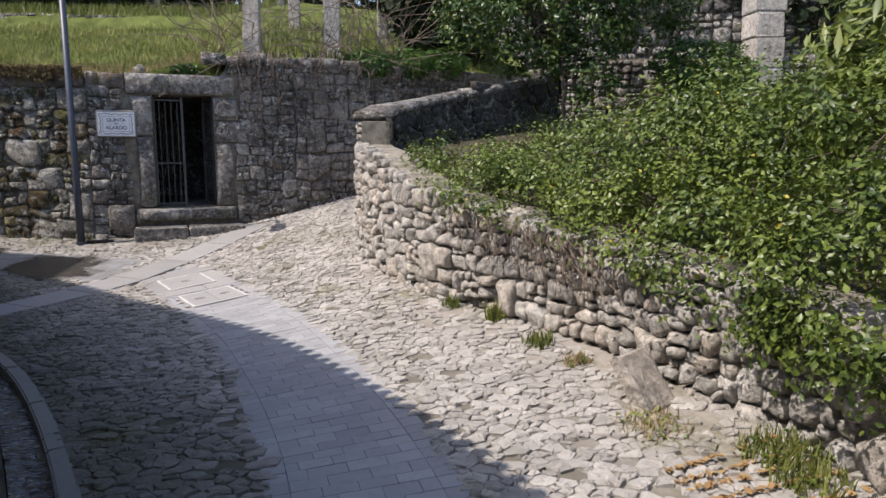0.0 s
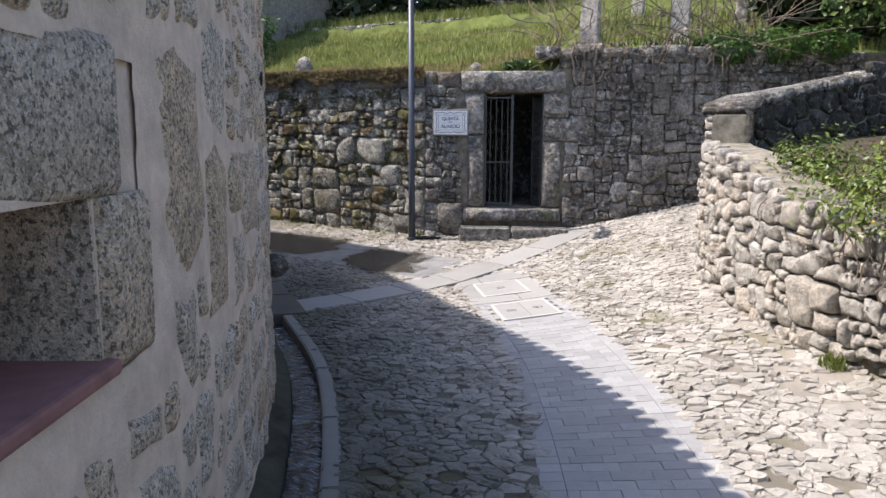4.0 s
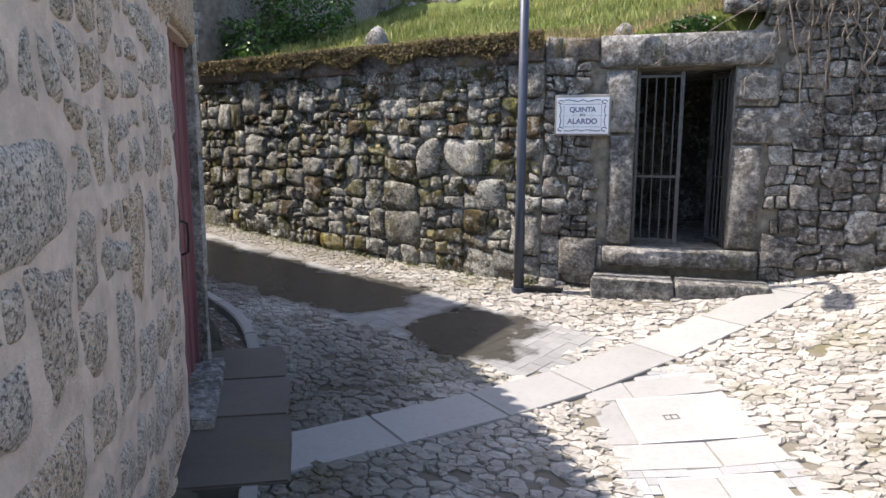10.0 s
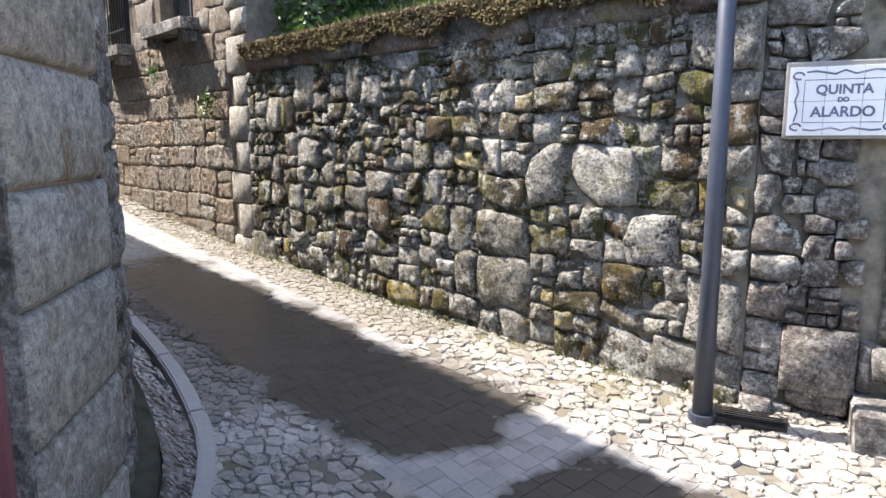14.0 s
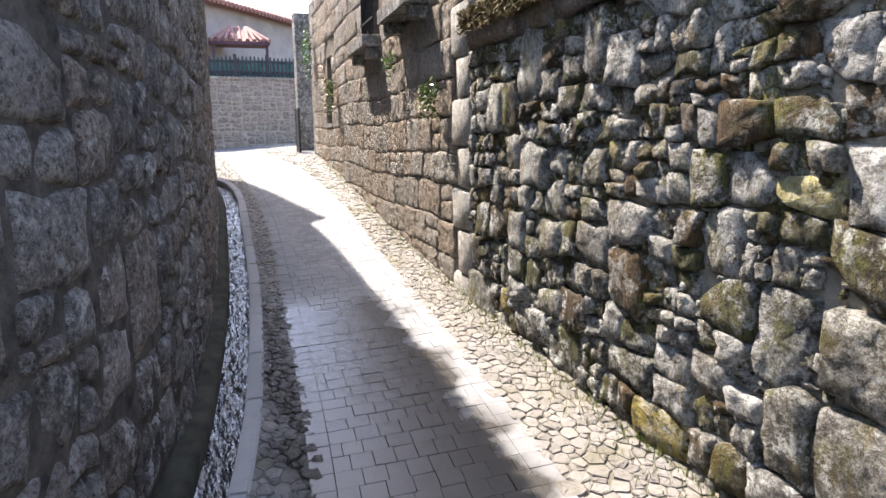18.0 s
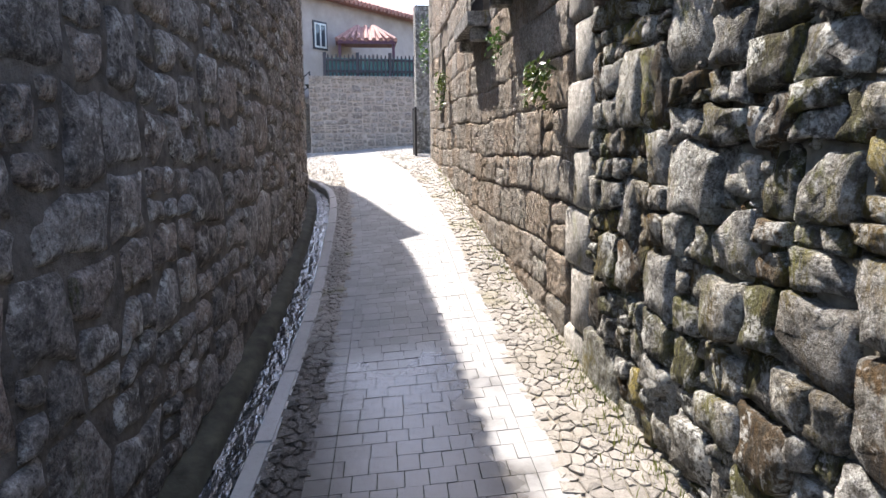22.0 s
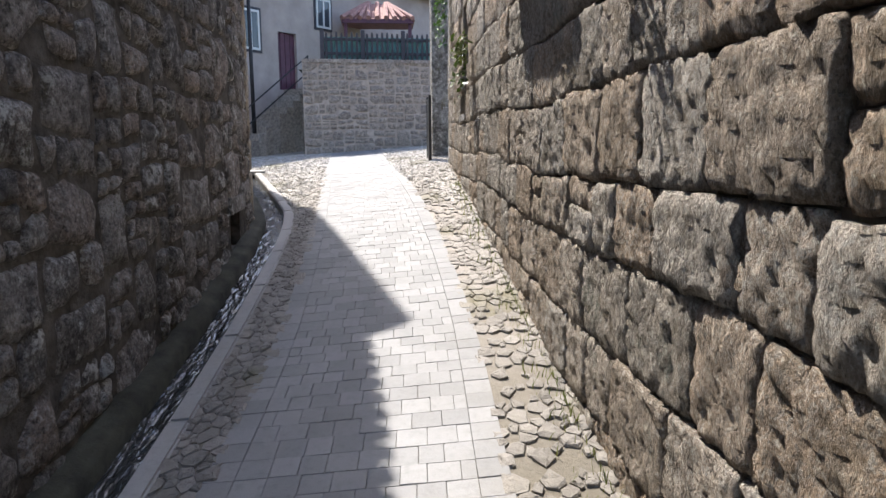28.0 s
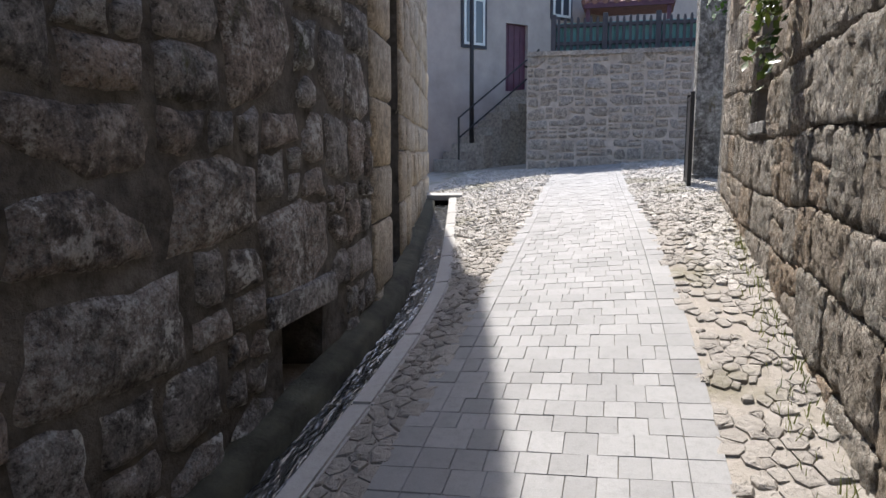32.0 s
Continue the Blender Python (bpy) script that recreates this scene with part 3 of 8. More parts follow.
class Line:
    """A smooth plan line through points, by arc length; left of the way is the positive side."""

    def __init__(self, pts, step=0.12):
        p = np.array(pts, float)
        q = np.vstack([2 * p[0] - p[1], p, 2 * p[-1] - p[-2]])
        out = []
        for i in range(1, len(q) - 2):
            n = max(2, int(np.linalg.norm(q[i + 1] - q[i]) / step))
            for k in range(n):
                t = k / n
                out.append(0.5 * (2 * q[i] + (q[i + 1] - q[i - 1]) * t + (2 * q[i - 1] - 5 * q[i] + 4 * q[i + 1] - q[i + 2]) * t * t
                                  + (3 * q[i] - q[i - 1] - 3 * q[i + 1] + q[i + 2]) * t ** 3))
        out.append(p[-1])
        self.p = np.array(out)
        self.s = np.append(0, np.cumsum(np.linalg.norm(np.diff(self.p, axis=0), axis=1)))
        self.length = self.s[-1]

        self.n = np.zeros((len(self.p), 2))
        d = np.gradient(self.p[:, :2], axis=0)
        d /= np.linalg.norm(d, axis=1)[:, None]
        self.n = np.stack([-d[:, 1], d[:, 0]], 1)
        self.px, self.py = self.p[:, 0].copy(), self.p[:, 1].copy()
        self.sl, self.nl = self.s.tolist(), self.n.tolist()
        self.fine = max(2, int(self.length / 0.01))
        t = np.linspace(0, self.length, self.fine + 1)
        self.tab = [tuple(float(np.interp(q, self.s, c)) for c in (self.p[:, 0], self.p[:, 1], self.n[:, 0], self.n[:, 1])) for q in t]
        self.k = self.fine / self.length

    def row(self, s):
        f = min(max(s * self.k, 0.0), self.fine - 1e-6)
        i = int(f)
        w = f - i
        return [a + (b - a) * w for a, b in zip(self.tab[i], self.tab[i + 1])]

    def at(self, s):
        r = self.row(s)
        return (r[0], r[1])

    def side(self, s):
        r = self.row(s)
        return (r[2], r[3])

    def off(self, s, o):
        r = self.row(s)
        return (r[0] + r[2] * o, r[1] + r[3] * o)

    def near(self, x, y):
        """Arc length and signed distance of the nearest point of the line."""
        dx, dy = x - self.px, y - self.py
        i = int((dx * dx + dy * dy).argmin())
        return self.sl[i], float(dx[i]) * self.nl[i][0] + float(dy[i]) * self.nl[i][1]


def scatter(w, h, sizes, rng, ok=None, tries=6, aspect=1.35):
    """Centres and radii of stones packed over w x h, big ones first."""
    pts, cell = [], 0.12
    grid = {}
    big = max(r for r, _ in sizes)
    for r, cover in sizes:
        n = int(tries * cover * w * h / (3.14 * r * r * aspect))
        for _ in range(n):
            u, v = rng.uniform(-0.1, w + 0.1), rng.uniform(-0.1, h + 0.1)
            rr = r * rng.uniform(0.8, 1.2)
            gu, gv, reach = int(u / aspect / cell), int(v / cell), int((rr + big * 1.2) / cell) + 1
            hit = False
            for a in range(gu - reach, gu + reach + 1):
                for b in range(gv - reach, gv + reach + 1):
                    for (pu, pv, pr) in grid.get((a, b), ()):
                        if ((pu - u) / aspect) ** 2 + (pv - v) ** 2 < (0.86 * (pr + rr)) ** 2:
                            hit = True
                            break
                    if hit:
                        break
                if hit:
                    break
            if not hit and (not ok or ok(u, v)):
                pts.append((u, v, rr))
                grid.setdefault((gu, gv), []).append((u, v, rr))
    return pts


def cells(pts, aspect=1.35, square=0.0):
    """The cell of each stone between its neighbours (a power diagram), as polygons in u, v."""
    P = np.array([(u / aspect, v, r) for u, v, r in pts])
    out = []
    bucket, size = {}, 2.6 * P[:, 2].max()
    for i, (u, v, r) in enumerate(P):
        bucket.setdefault((int(u // size), int(v // size)), []).append(i)
    for i, (u, v, r) in enumerate(P):
        m = r * 1.9
        poly = [(u - m, v - m * 0.9), (u + m, v - m * 0.9), (u + m, v + m * 0.9), (u - m, v + m * 0.9)]
        bu, bv = int(u // size), int(v // size)
        for a in (-1, 0, 1):
            for b in (-1, 0, 1):
                for j in bucket.get((bu + a, bv + b), ()):
                    if j == i:
                        continue
                    du, dv = P[j, 0] - u, P[j, 1] - v
                    d = math.hypot(du, dv)
                    if d > 2 * (r + P[j, 2]) + m or d < 1e-6:
                        continue
                    lim = (d * d + r * r - P[j, 2] ** 2) / (2 * d)
                    nu, nv = du / d, dv / d
                    res = []
                    for k in range(len(poly)):
                        p, q = poly[k], poly[(k + 1) % len(poly)]
                        sp = (p[0] - u) * nu + (p[1] - v) * nv - lim
                        sq = (q[0] - u) * nu + (q[1] - v) * nv - lim
                        if sp <= 0:
                            res.append(p)
                        if (sp < 0) != (sq < 0) and abs(sp - sq) > 1e-9:
                            t = sp / (sp - sq)
                            res.append((p[0] + (q[0] - p[0]) * t, p[1] + (q[1] - p[1]) * t))
                    poly = res
                    if len(poly) < 3:
                        break
                if len(poly) < 3:
                    break
        if len(poly) >= 3:
            out.append(([(a * aspect, b) for a, b in poly], r))
    return out


def squared(w, h, small, large, rng, aspect=1.35, wave=0.03, skew=0.1):
    """Squared rubble: a wall face of w x h split again and again into uneven blocks, with wavy joints."""
    out = []
    todo = [(0.0, w, 0.0, h)]
    k = rng.uniform(0, 50)

    def warp(u, v):
        return (u + wave * noise.noise((u * 2.6, v * 2.6, k)) + 0.4 * wave * noise.noise((u * 8, v * 8, k)),
                v + wave * noise.noise((u * 2.6, v * 2.6, k + 9)) + 0.4 * wave * noise.noise((u * 8, v * 8, k + 9)))

    while todo:
        u0, u1, v0, v1 = todo.pop()
        a, b = (u1 - u0) / aspect, v1 - v0
        low = 1.15 - 0.35 * (v0 / h)
        want = (small + (large - small) * rng.random() ** 1.7) * low
        if (a * b < want * want and max(a, b) < 1.75 * min(a, b) + 0.02) or max(a, b) < small:
            d = skew * min(u1 - u0, b)
            um, vm = (u0 + u1) / 2, (v0 + v1) / 2
            q = [(u0, v0), (um, v0), (u1, v0), (u1, vm), (u1, v1), (um, v1), (u0, v1), (u0, vm)]
            if rng.random() < 0.45:
                i = rng.choice((0, 2, 4, 6))
                c = q[i]
                q[i] = (c[0] + (um - c[0]) * 0.4, c[1] + (vm - c[1]) * 0.4)
            q = [warp(x + rng.uniform(-d, d) * 0.5, y + rng.uniform(-d, d) * 0.5) for x, y in q]
            out.append((q, (a * b) ** 0.5 / 2))
            continue
        t = rng.uniform(0.36, 0.64)
        if a > b * rng.uniform(0.9, 1.1):
            m = u0 + (u1 - u0) * t
            todo += [(u0, m, v0, v1), (m, u1, v0, v1)]
        else:
            m = v0 + (v1 - v0) * t
            todo += [(u0, u1, v0, m), (u0, u1, m, v1)]
    rng.shuffle(out)
    return out


def round_poly(poly, gap, n_max=10, cut=0.13):
    """Pulls a cell in by the joint and cuts its corners."""
    n = len(poly)
    cu, cv = sum(p[0] for p in poly) / n, sum(p[1] for p in poly) / n
    rad = sum(math.hypot(p[0] - cu, p[1] - cv) for p in poly) / n
    hu = max((max(p[0] for p in poly) - min(p[0] for p in poly)) / 2, 1e-3)
    hv = max((max(p[1] for p in poly) - min(p[1] for p in poly)) / 2, 1e-3)
    ku, kv = max(0.45, 1 - gap / hu), max(0.45, 1 - gap / hv)
    keep = []
    for p in poly:
        q = (cu + (p[0] - cu) * ku, cv + (p[1] - cv) * kv)
        if not keep or math.hypot(q[0] - keep[-1][0], q[1] - keep[-1][1]) > 0.16 * rad:
            keep.append(q)
    if len(keep) < 3:
        return None
    out = []
    for k, a in enumerate(keep):
        b = keep[(k + 1) % len(keep)]
        out += [(a[0] * (1 - cut) + b[0] * cut, a[1] * (1 - cut) + b[1] * cut), (a[0] * cut + b[0] * (1 - cut), a[1] * cut + b[1] * (1 - cut))]
    while len(out) > n_max:
        k = min(range(len(out)), key=lambda i: (out[i][0] - out[i - 1][0]) ** 2 + (out[i][1] - out[i - 1][1]) ** 2)
        out[k] = ((out[k][0] + out[k - 1][0]) / 2, (out[k][1] + out[k - 1][1]) / 2)
        out.pop(k - 1)
    return np.array(out)


def stone(poly, depth, place, rng, bulge=0.15, shoulder=0.88, wobble=0.12, back=-0.02, tilt=0.1):
    """Vertices and faces of one stone: poly in u, v; place(u, v, d) sets it into the world."""
    c = poly.mean(0)
    n = len(poly)
    tu, tv = rng.uniform(-tilt, tilt), rng.uniform(-tilt, tilt)
    vs, fs = [], []
    for sc, d in ((1.0, back), (0.99, depth * 0.62), (shoulder, depth), (shoulder * 0.55, depth * (1 + bulge * 0.8))):
        for q in poly:
            w = q - c
            dd = d + (min(depth, 0.08) * wobble * rng.uniform(-1, 1) + tu * w[0] + tv * w[1] if d > 0 else 0)
            e = c + w * sc * (1 + wobble * 0.3 * rng.uniform(-1, 1) if d > 0 else 1)
            vs.append(place(e[0], e[1], dd))
    vs.append(place(c[0], c[1], depth * (1 + bulge)))
    for ring in range(3):
        for k in range(n):
            a, b = ring * n + k, ring * n + (k + 1) % n
            fs.append((a, b, b + n, a + n))
    fs += [(3 * n + k, 3 * n + (k + 1) % n, 4 * n) for k in range(n)]
    return vs, fs


def rough_stone(poly, depth, place, rng, relief=0.012, lens=False, n=13, tilt=0.06, bulge=0.05, ragged=0.05, round_=0.03):
    """A quarried or field stone: a ragged outline, steep sides and an uneven face; lens: a flush stone that rises out of its mortar."""
    pts = [(float(p[0]), float(p[1])) for p in poly]
    m = len(pts)
    per = sum(math.hypot(pts[i][0] - pts[i - 1][0], pts[i][1] - pts[i - 1][1]) for i in range(m))
    out = []
    for i in range(m):
        a, b = pts[i], pts[(i + 1) % m]
        k = max(1, round(n * math.hypot(b[0] - a[0], b[1] - a[1]) / per))
        out += [(a[0] + (b[0] - a[0]) * q / k, a[1] + (b[1] - a[1]) * q / k) for q in range(k)]
    n = len(out)
    cu, cv = sum(p[0] for p in out) / n, sum(p[1] for p in out) / n
    k = rng.uniform(0, 99)
    tu, tv = rng.uniform(-tilt, tilt), rng.uniform(-tilt, tilt)
    rings = ((1.0, -0.02), (0.93, 0.15 * depth), (0.8, 0.62 * depth), (0.6, 0.92 * depth), (0.3, depth)) if lens else \
            ((1.0, -0.04), (1.0, 0.35 * depth), (1.0 - round_, 0.86 * depth), (0.97 - 2 * round_, depth), (0.45, depth * (1 + bulge)))
    vs, fs = [], []
    for q, (sc, d) in enumerate(rings):
        for u, v in out:
            du, dv = (u - cu) * sc, (v - cv) * sc
            e = 1 + ragged * noise.noise((u * 13, v * 13, k + q * 0.4)) * 2
            x, y = cu + du * e, cv + dv * e
            dd = d
            if q:
                dd += relief * noise.noise((x * 11, y * 11, k)) + 0.5 * relief * noise.noise((x * 31, y * 31, k)) + tu * du + tv * dv
            vs.append(place(x, y, dd))
    vs.append(place(cu, cv, depth * (1 + bulge) + relief * noise.noise((cu * 11, cv * 11, k))))
    for ring in range(4):
        for j in range(n):
            a, b = ring * n + j, ring * n + (j + 1) % n
            fs.append((a, b, b + n, a + n))
    fs += [(4 * n + j, 4 * n + (j + 1) % n, 5 * n) for j in range(n)]
    return vs, fs


def mortar_sheet(line, s0, s1, foot, top, openings, base, amp, mat, parent, cell=0.04):
    """Hand-thrown mortar: an uneven skin between the stones, open where the wall is open."""
    ns, lo, hi = int((s1 - s0) / cell), min(foot(s0), foot(s1), foot((s0 + s1) / 2)), top
    nz = int((hi - lo) / cell)
    vs, fs = [], []
    for i in range(ns + 1):
        s = s0 + (s1 - s0) * i / ns
        r = line.row(s)
        for j in range(nz + 1):
            z = lo + (hi - lo) * j / nz
            o = base + amp * (noise.noise((s * 5, z * 5, 1)) + 0.6 * noise.noise((s * 15, z * 15, 6)) + 0.3 * noise.noise((s * 40, z * 40, 8)))
            vs.append((r[0] + r[2] * o, r[1] + r[3] * o, z))
    for i in range(ns):
        for j in range(nz):
            s, z = s0 + (s1 - s0) * (i + 0.5) / ns, lo + (hi - lo) * (j + 0.5) / nz
            if not any(a < s < b and c < z < d for a, b, c, d in openings):
                a = i * (nz + 1) + j
                fs.append((a, a + 1, a + nz + 2, a + nz + 1))
    o = new("mortar", mesh_of("mortar", vs, fs, mat))
    o.parent = parent
    return o


def lay(name, polys, depth, place, mat, parent, seed, pick=None, gap=0.012, limit=300, n_max=10, rest_label="", flip=False, cut=0.13, smooth=True, maker=stone, special=None, **kw):
    """Stones as pieces: those of the picked stretch one by one, the others joined."""
    rng = random.Random(seed)
    bv, bf, made = [], [], 0
    for poly, r in polys:
        q = round_poly(poly, gap, n_max, cut)
        if q is None:
            continue
        d = depth * (0.6 + 0.8 * rng.random()) if not callable(depth) else depth(r, rng)
        vs, fs = maker(q, d, place, rng, **kw)
        if flip:
            fs = [f[::-1] for f in fs]
        c = q.mean(0)
        marked = bool(special) and in_poly(special[0], special[1], poly)
        if marked or (made < limit and pick and pick(c[0], c[1])):
            own = special[2] if marked else mat
            o = new(name, mesh_of(name, vs, fs, own, smooth))
            o.parent = parent
            made += 1
        else:
            k = len(bv)
            bv += vs
            bf += [tuple(i + k for i in f) for f in fs]
    if bv:
        o = new(name, mesh_of(name, bv, bf, mat, smooth))
        o.parent = parent
        tagged(o, rest_label or "the other stones of the wall", kind="stuff")


def wall_body(name, line, foot, top, thick, mat, label, category="wall", s0=0.0, s1=None, step=0.3, inset=0.0, openings=()):
    """A wall with thickness behind its plan line (the line is the face; the body lies on its negative side), with openings cut through."""
    s1 = line.length if s1 is None else s1
    cuts = sorted({s0, s1, *[s for o in openings for s in (o[0], o[1])], *np.arange(s0, s1, step).tolist()})
    root = new(name)
    tagged(root, label, category, kind="structure")
    bm = bmesh.new()

    def panel(a, b, za, zb):
        vs = []
        for s, (lo, hi) in ((a, (za[0], zb[0])), (b, (za[1], zb[1]))):
            for o in (-inset, -thick):
                p = line.off(s, o)
                for z in (lo, hi):
                    vs.append(bm.verts.new((p[0], p[1], z)))
        f0, f1, g0, g1, h0, h1, k0, k1 = vs
        for f in ((f0, h0, h1, f1), (g0, g1, k1, k0), (f1, h1, k1, g1), (f0, g0, k0, h0), (f0, f1, g1, g0), (h0, k0, k1, h1)):
            bm.faces.new(f)

    for a, b in zip(cuts, cuts[1:]):
        if b - a < 1e-4:
            continue
        mid = (a + b) / 2
        fa, fb, ta, tb = foot(a), foot(b), top(a), top(b)
        o = next((o for o in openings if o[0] - 1e-4 <= a and b <= o[1] + 1e-4), None)
        if o:
            if o[2] > max(fa, fb) + 0.02:
                panel(a, b, (fa, fb), (o[2], o[2]))
            panel(a, b, (o[3], o[3]), (ta, tb))
        else:
            panel(a, b, (fa, fb), (ta, tb))
    bmesh.ops.recalc_face_normals(bm, faces=bm.faces)
    part("wall_core", bm, mat, root)
    return root


def wall_place(line, inset=0.0):
    def place(u, v, d):
        p = line.off(min(max(u, 0), line.length), d - inset)
        return (p[0], p[1], v)
    return place


def wall_frame(line, s, z, out=0.0):
    """A pose on a wall: x along the wall to the viewer's right, y into it, z up."""
    p, n2 = line.off(s, out), line.side(s)
    m = Matrix(((-n2[1], -n2[0], 0, p[0]), (n2[0], -n2[1], 0, p[1]), (0, 0, 1, z), (0, 0, 0, 1)))
    return m


def ground_place(x, y, d):
    return (x, y, terrain(x, y) + d)


def in_poly(x, y, poly):
    c, j = False, len(poly) - 1
    for i in range(len(poly)):
        if (poly[i][1] > y) != (poly[j][1] > y) and x < (poly[j][0] - poly[i][0]) * (y - poly[i][1]) / (poly[j][1] - poly[i][1]) + poly[i][0]:
            c = not c
        j = i
    return c


def ribbon(bm, line, a, b, height, s0=0.0, s1=None, step=0.25, thick=0.06):
    """A strip of the ground between two offsets from a line, standing up to height(s, o) from the terrain."""
    s1 = line.length if s1 is None else s1
    n = max(1, int((s1 - s0) / step))
    rows = []
    for i in range(n + 1):
        s = s0 + (s1 - s0) * i / n
        r = []
        for o in (a, b):
            p = line.off(s, o)
            z = terrain(p[0], p[1])
            r += [bm.verts.new((p[0], p[1], z + height)), bm.verts.new((p[0], p[1], z + height - thick))]
        rows.append(r)
    for (a0, a1, b0, b1), (c0, c1, d0, d1) in zip(rows, rows[1:]):
        for f in ((a0, b0, d0, c0), (a1, c1, d1, b1), (a0, c0, c1, a1), (b0, b1, d1, d0)):
            bm.faces.new(f)
    bm.faces.new((rows[0][0], rows[0][1], rows[0][3], rows[0][2]))
    bm.faces.new((rows[-1][0], rows[-1][2], rows[-1][3], rows[-1][1]))
    bmesh.ops.recalc_face_normals(bm, faces=bm.faces)
    return bm


def leaves(n, where, size, rng, up=0.4, long=1.5):
    """Folded leaves: where(rng) gives the place and the outward way of each."""
    vs, fs = [], []
    for _ in range(n):
        p, out = where(rng)
        p = Vector(p)
        nrm = (Vector(out) * 0.8 + Vector((rng.gauss(0, 0.5), rng.gauss(0, 0.5), rng.gauss(0, 0.5) + up))).normalized()
        a = nrm.cross(Vector((rng.gauss(0, 1), rng.gauss(0, 1), rng.gauss(0, 1)))).normalized()
        b = nrm.cross(a)
        s = size * rng.uniform(0.6, 1.3)
        k = len(vs)
        mid = -nrm * 0.12 * s
        vs += [p - a * s * 0.5 * long, p + b * s * 0.42, p + a * s * 0.55 * long, p - b * s * 0.42, p - a * s * 0.05 + mid]
        fs += [(k, k + 4, k + 1), (k + 1, k + 4, k + 2), (k + 2, k + 4, k + 3), (k + 3, k + 4, k)]
    return vs, fs


def blades(n, where, h, rng):
    """Grass: tapered bent blades."""
    vs, fs = [], []
    for _ in range(n):
        p = Vector(where(rng))
        t = rng.uniform(0, 6.28)
        hh = h * rng.uniform(0.4, 1.4)
        lean = Vector((rng.gauss(0, 0.3), rng.gauss(0, 0.3), 0)) * hh
        w = Vector((math.cos(t), math.sin(t), 0)) * hh * 0.05
        k = len(vs)
        vs += [p - w, p + w, p + lean * 0.4 + Vector((0, 0, hh * 0.6)) + w * 0.7, p + lean * 0.4 + Vector((0, 0, hh * 0.6)) - w * 0.7, p + lean + Vector((0, 0, hh))]
        fs += [(k, k + 1, k + 2, k + 3), (k + 3, k + 2, k + 4)]
    return vs, fs

# ---- plan lines ----
LEFT = Line([(-24.7, 7.97), (-22.5, 8.53), (-20.2, 9.10), (-19.3, 9.31), (-18.66, 9.42), (-17.3, 9.5), (-15, 9.47), (-12.5, 9.40), (-10.2, 9.25), (-9, 9.1), (-8.05, 8.9), (-7.2, 8.6), (-6.2, 7.9),
             (-5.37, 7.15), (-4.5, 6.35), (-3.65, 5.5), (-2.95, 4.58), (-2.2, 3.4), (-1.58, 2.25), (-1.33, 1.5), (-1.25, 0), (-1.2, -3)])
MOSSY = Line([(-5.1, 11.66), (-8, 11.62), (-11.15, 11.68)])
GATE = Line([(3.2, 15.7), (1, 14.15), (-1, 13.08), (-3, 12.36), (-5.1, 11.66)])
HOUSE = Line([(-11.15, 11.68), (-16, 11.80), (-20.6, 11.92), (-22.5, 11.98)])
FRONT = Line([(2.9, -4), (2.75, 0), (2.5, 2), (2.33, 2.9), (2.19, 3.47), (1.85, 4.23), (1.36, 5.34), (0.43, 6.6), (-0.1, 7.7), (-0.48, 8.9), (-0.55, 9.35)])
UPHILL = Line([(-0.55, 9.35), (-0.5, 9.75), (0.1, 10.7), (1.1, 12), (2.9, 14.2)])
S_LOW, S_TALL = LEFT.near(-8.75, 9.06)[0], LEFT.near(-20.9, 8.93)[0]
SLOT_S = (LEFT.near(-20.0, 9.15)[0], LEFT.near(-19.35, 9.3)[0])
HOLE_S = (LEFT.near(-17.8, 9.48)[0], LEFT.near(-17.35, 9.5)[0])
DOOR_S = (LEFT.near(-6.23, 7.92)[0], LEFT.near(-5.36, 7.14)[0])
WIN_S = (LEFT.near(-1.57, 2.22)[0], LEFT.near(-1.41, 1.74)[0])
GATE_S = (GATE.near(-3.27, 12.27)[0], GATE.near(-4.2, 11.97)[0])
S_PIER = LEFT.near(-7.0, 8.48)[0]


def foot_of(line, drop=0.15, o=0.0):
    return lambda s: terrain(*line.off(s, o)) - drop


# ---- ground ----
def grid_sheet(x0, x1, y0, y1, step, z, keep=None):
    nx, ny = int(round((x1 - x0) / step)), int(round((y1 - y0) / step))
    vs = [(x0 + (x1 - x0) * i / nx, y0 + (y1 - y0) * j / ny) for j in range(ny + 1) for i in range(nx + 1)]
    used, fs = {}, []
    for j in range(ny):
        for i in range(nx):
            a = j * (nx + 1) + i
            q = (a, a + 1, a + nx + 2, a + nx + 1)
            if keep and not keep((vs[a][0] + vs[q[2]][0]) / 2, (vs[a][1] + vs[q[2]][1]) / 2):
                continue
            fs.append(tuple(used.setdefault(k, len(used)) for k in q))
    return [(*vs[k], z(*vs[k])) for k in used], fs


def clamp_terrain(x, y):
    return terrain(min(max(x, -30), 5), min(max(y, -6), 16))


vs, fs = grid_sheet(-36, 12, -12, 24, 0.75, lambda x, y: clamp_terrain(x, y) - 0.42)
k = len(vs)
far = [(-600, -600, -6), (600, -600, -6), (600, 600, 2), (-600, 600, 6)]
rim = [(-36, -12), (12, -12), (12, 24), (-36, 24)]
vs += [(x, y, clamp_terrain(x, y) - 0.42) for x, y in rim] + far
fs += [(k, k + 4, k + 5, k + 1), (k + 1, k + 5, k + 6, k + 2), (k + 2, k + 6, k + 7, k + 3), (k + 3, k + 7, k + 4, k)]
tagged(new("ground", mesh_of("ground", vs, fs, M["earth"])), "dark earth under the village and its gardens", "ground", kind="structure")

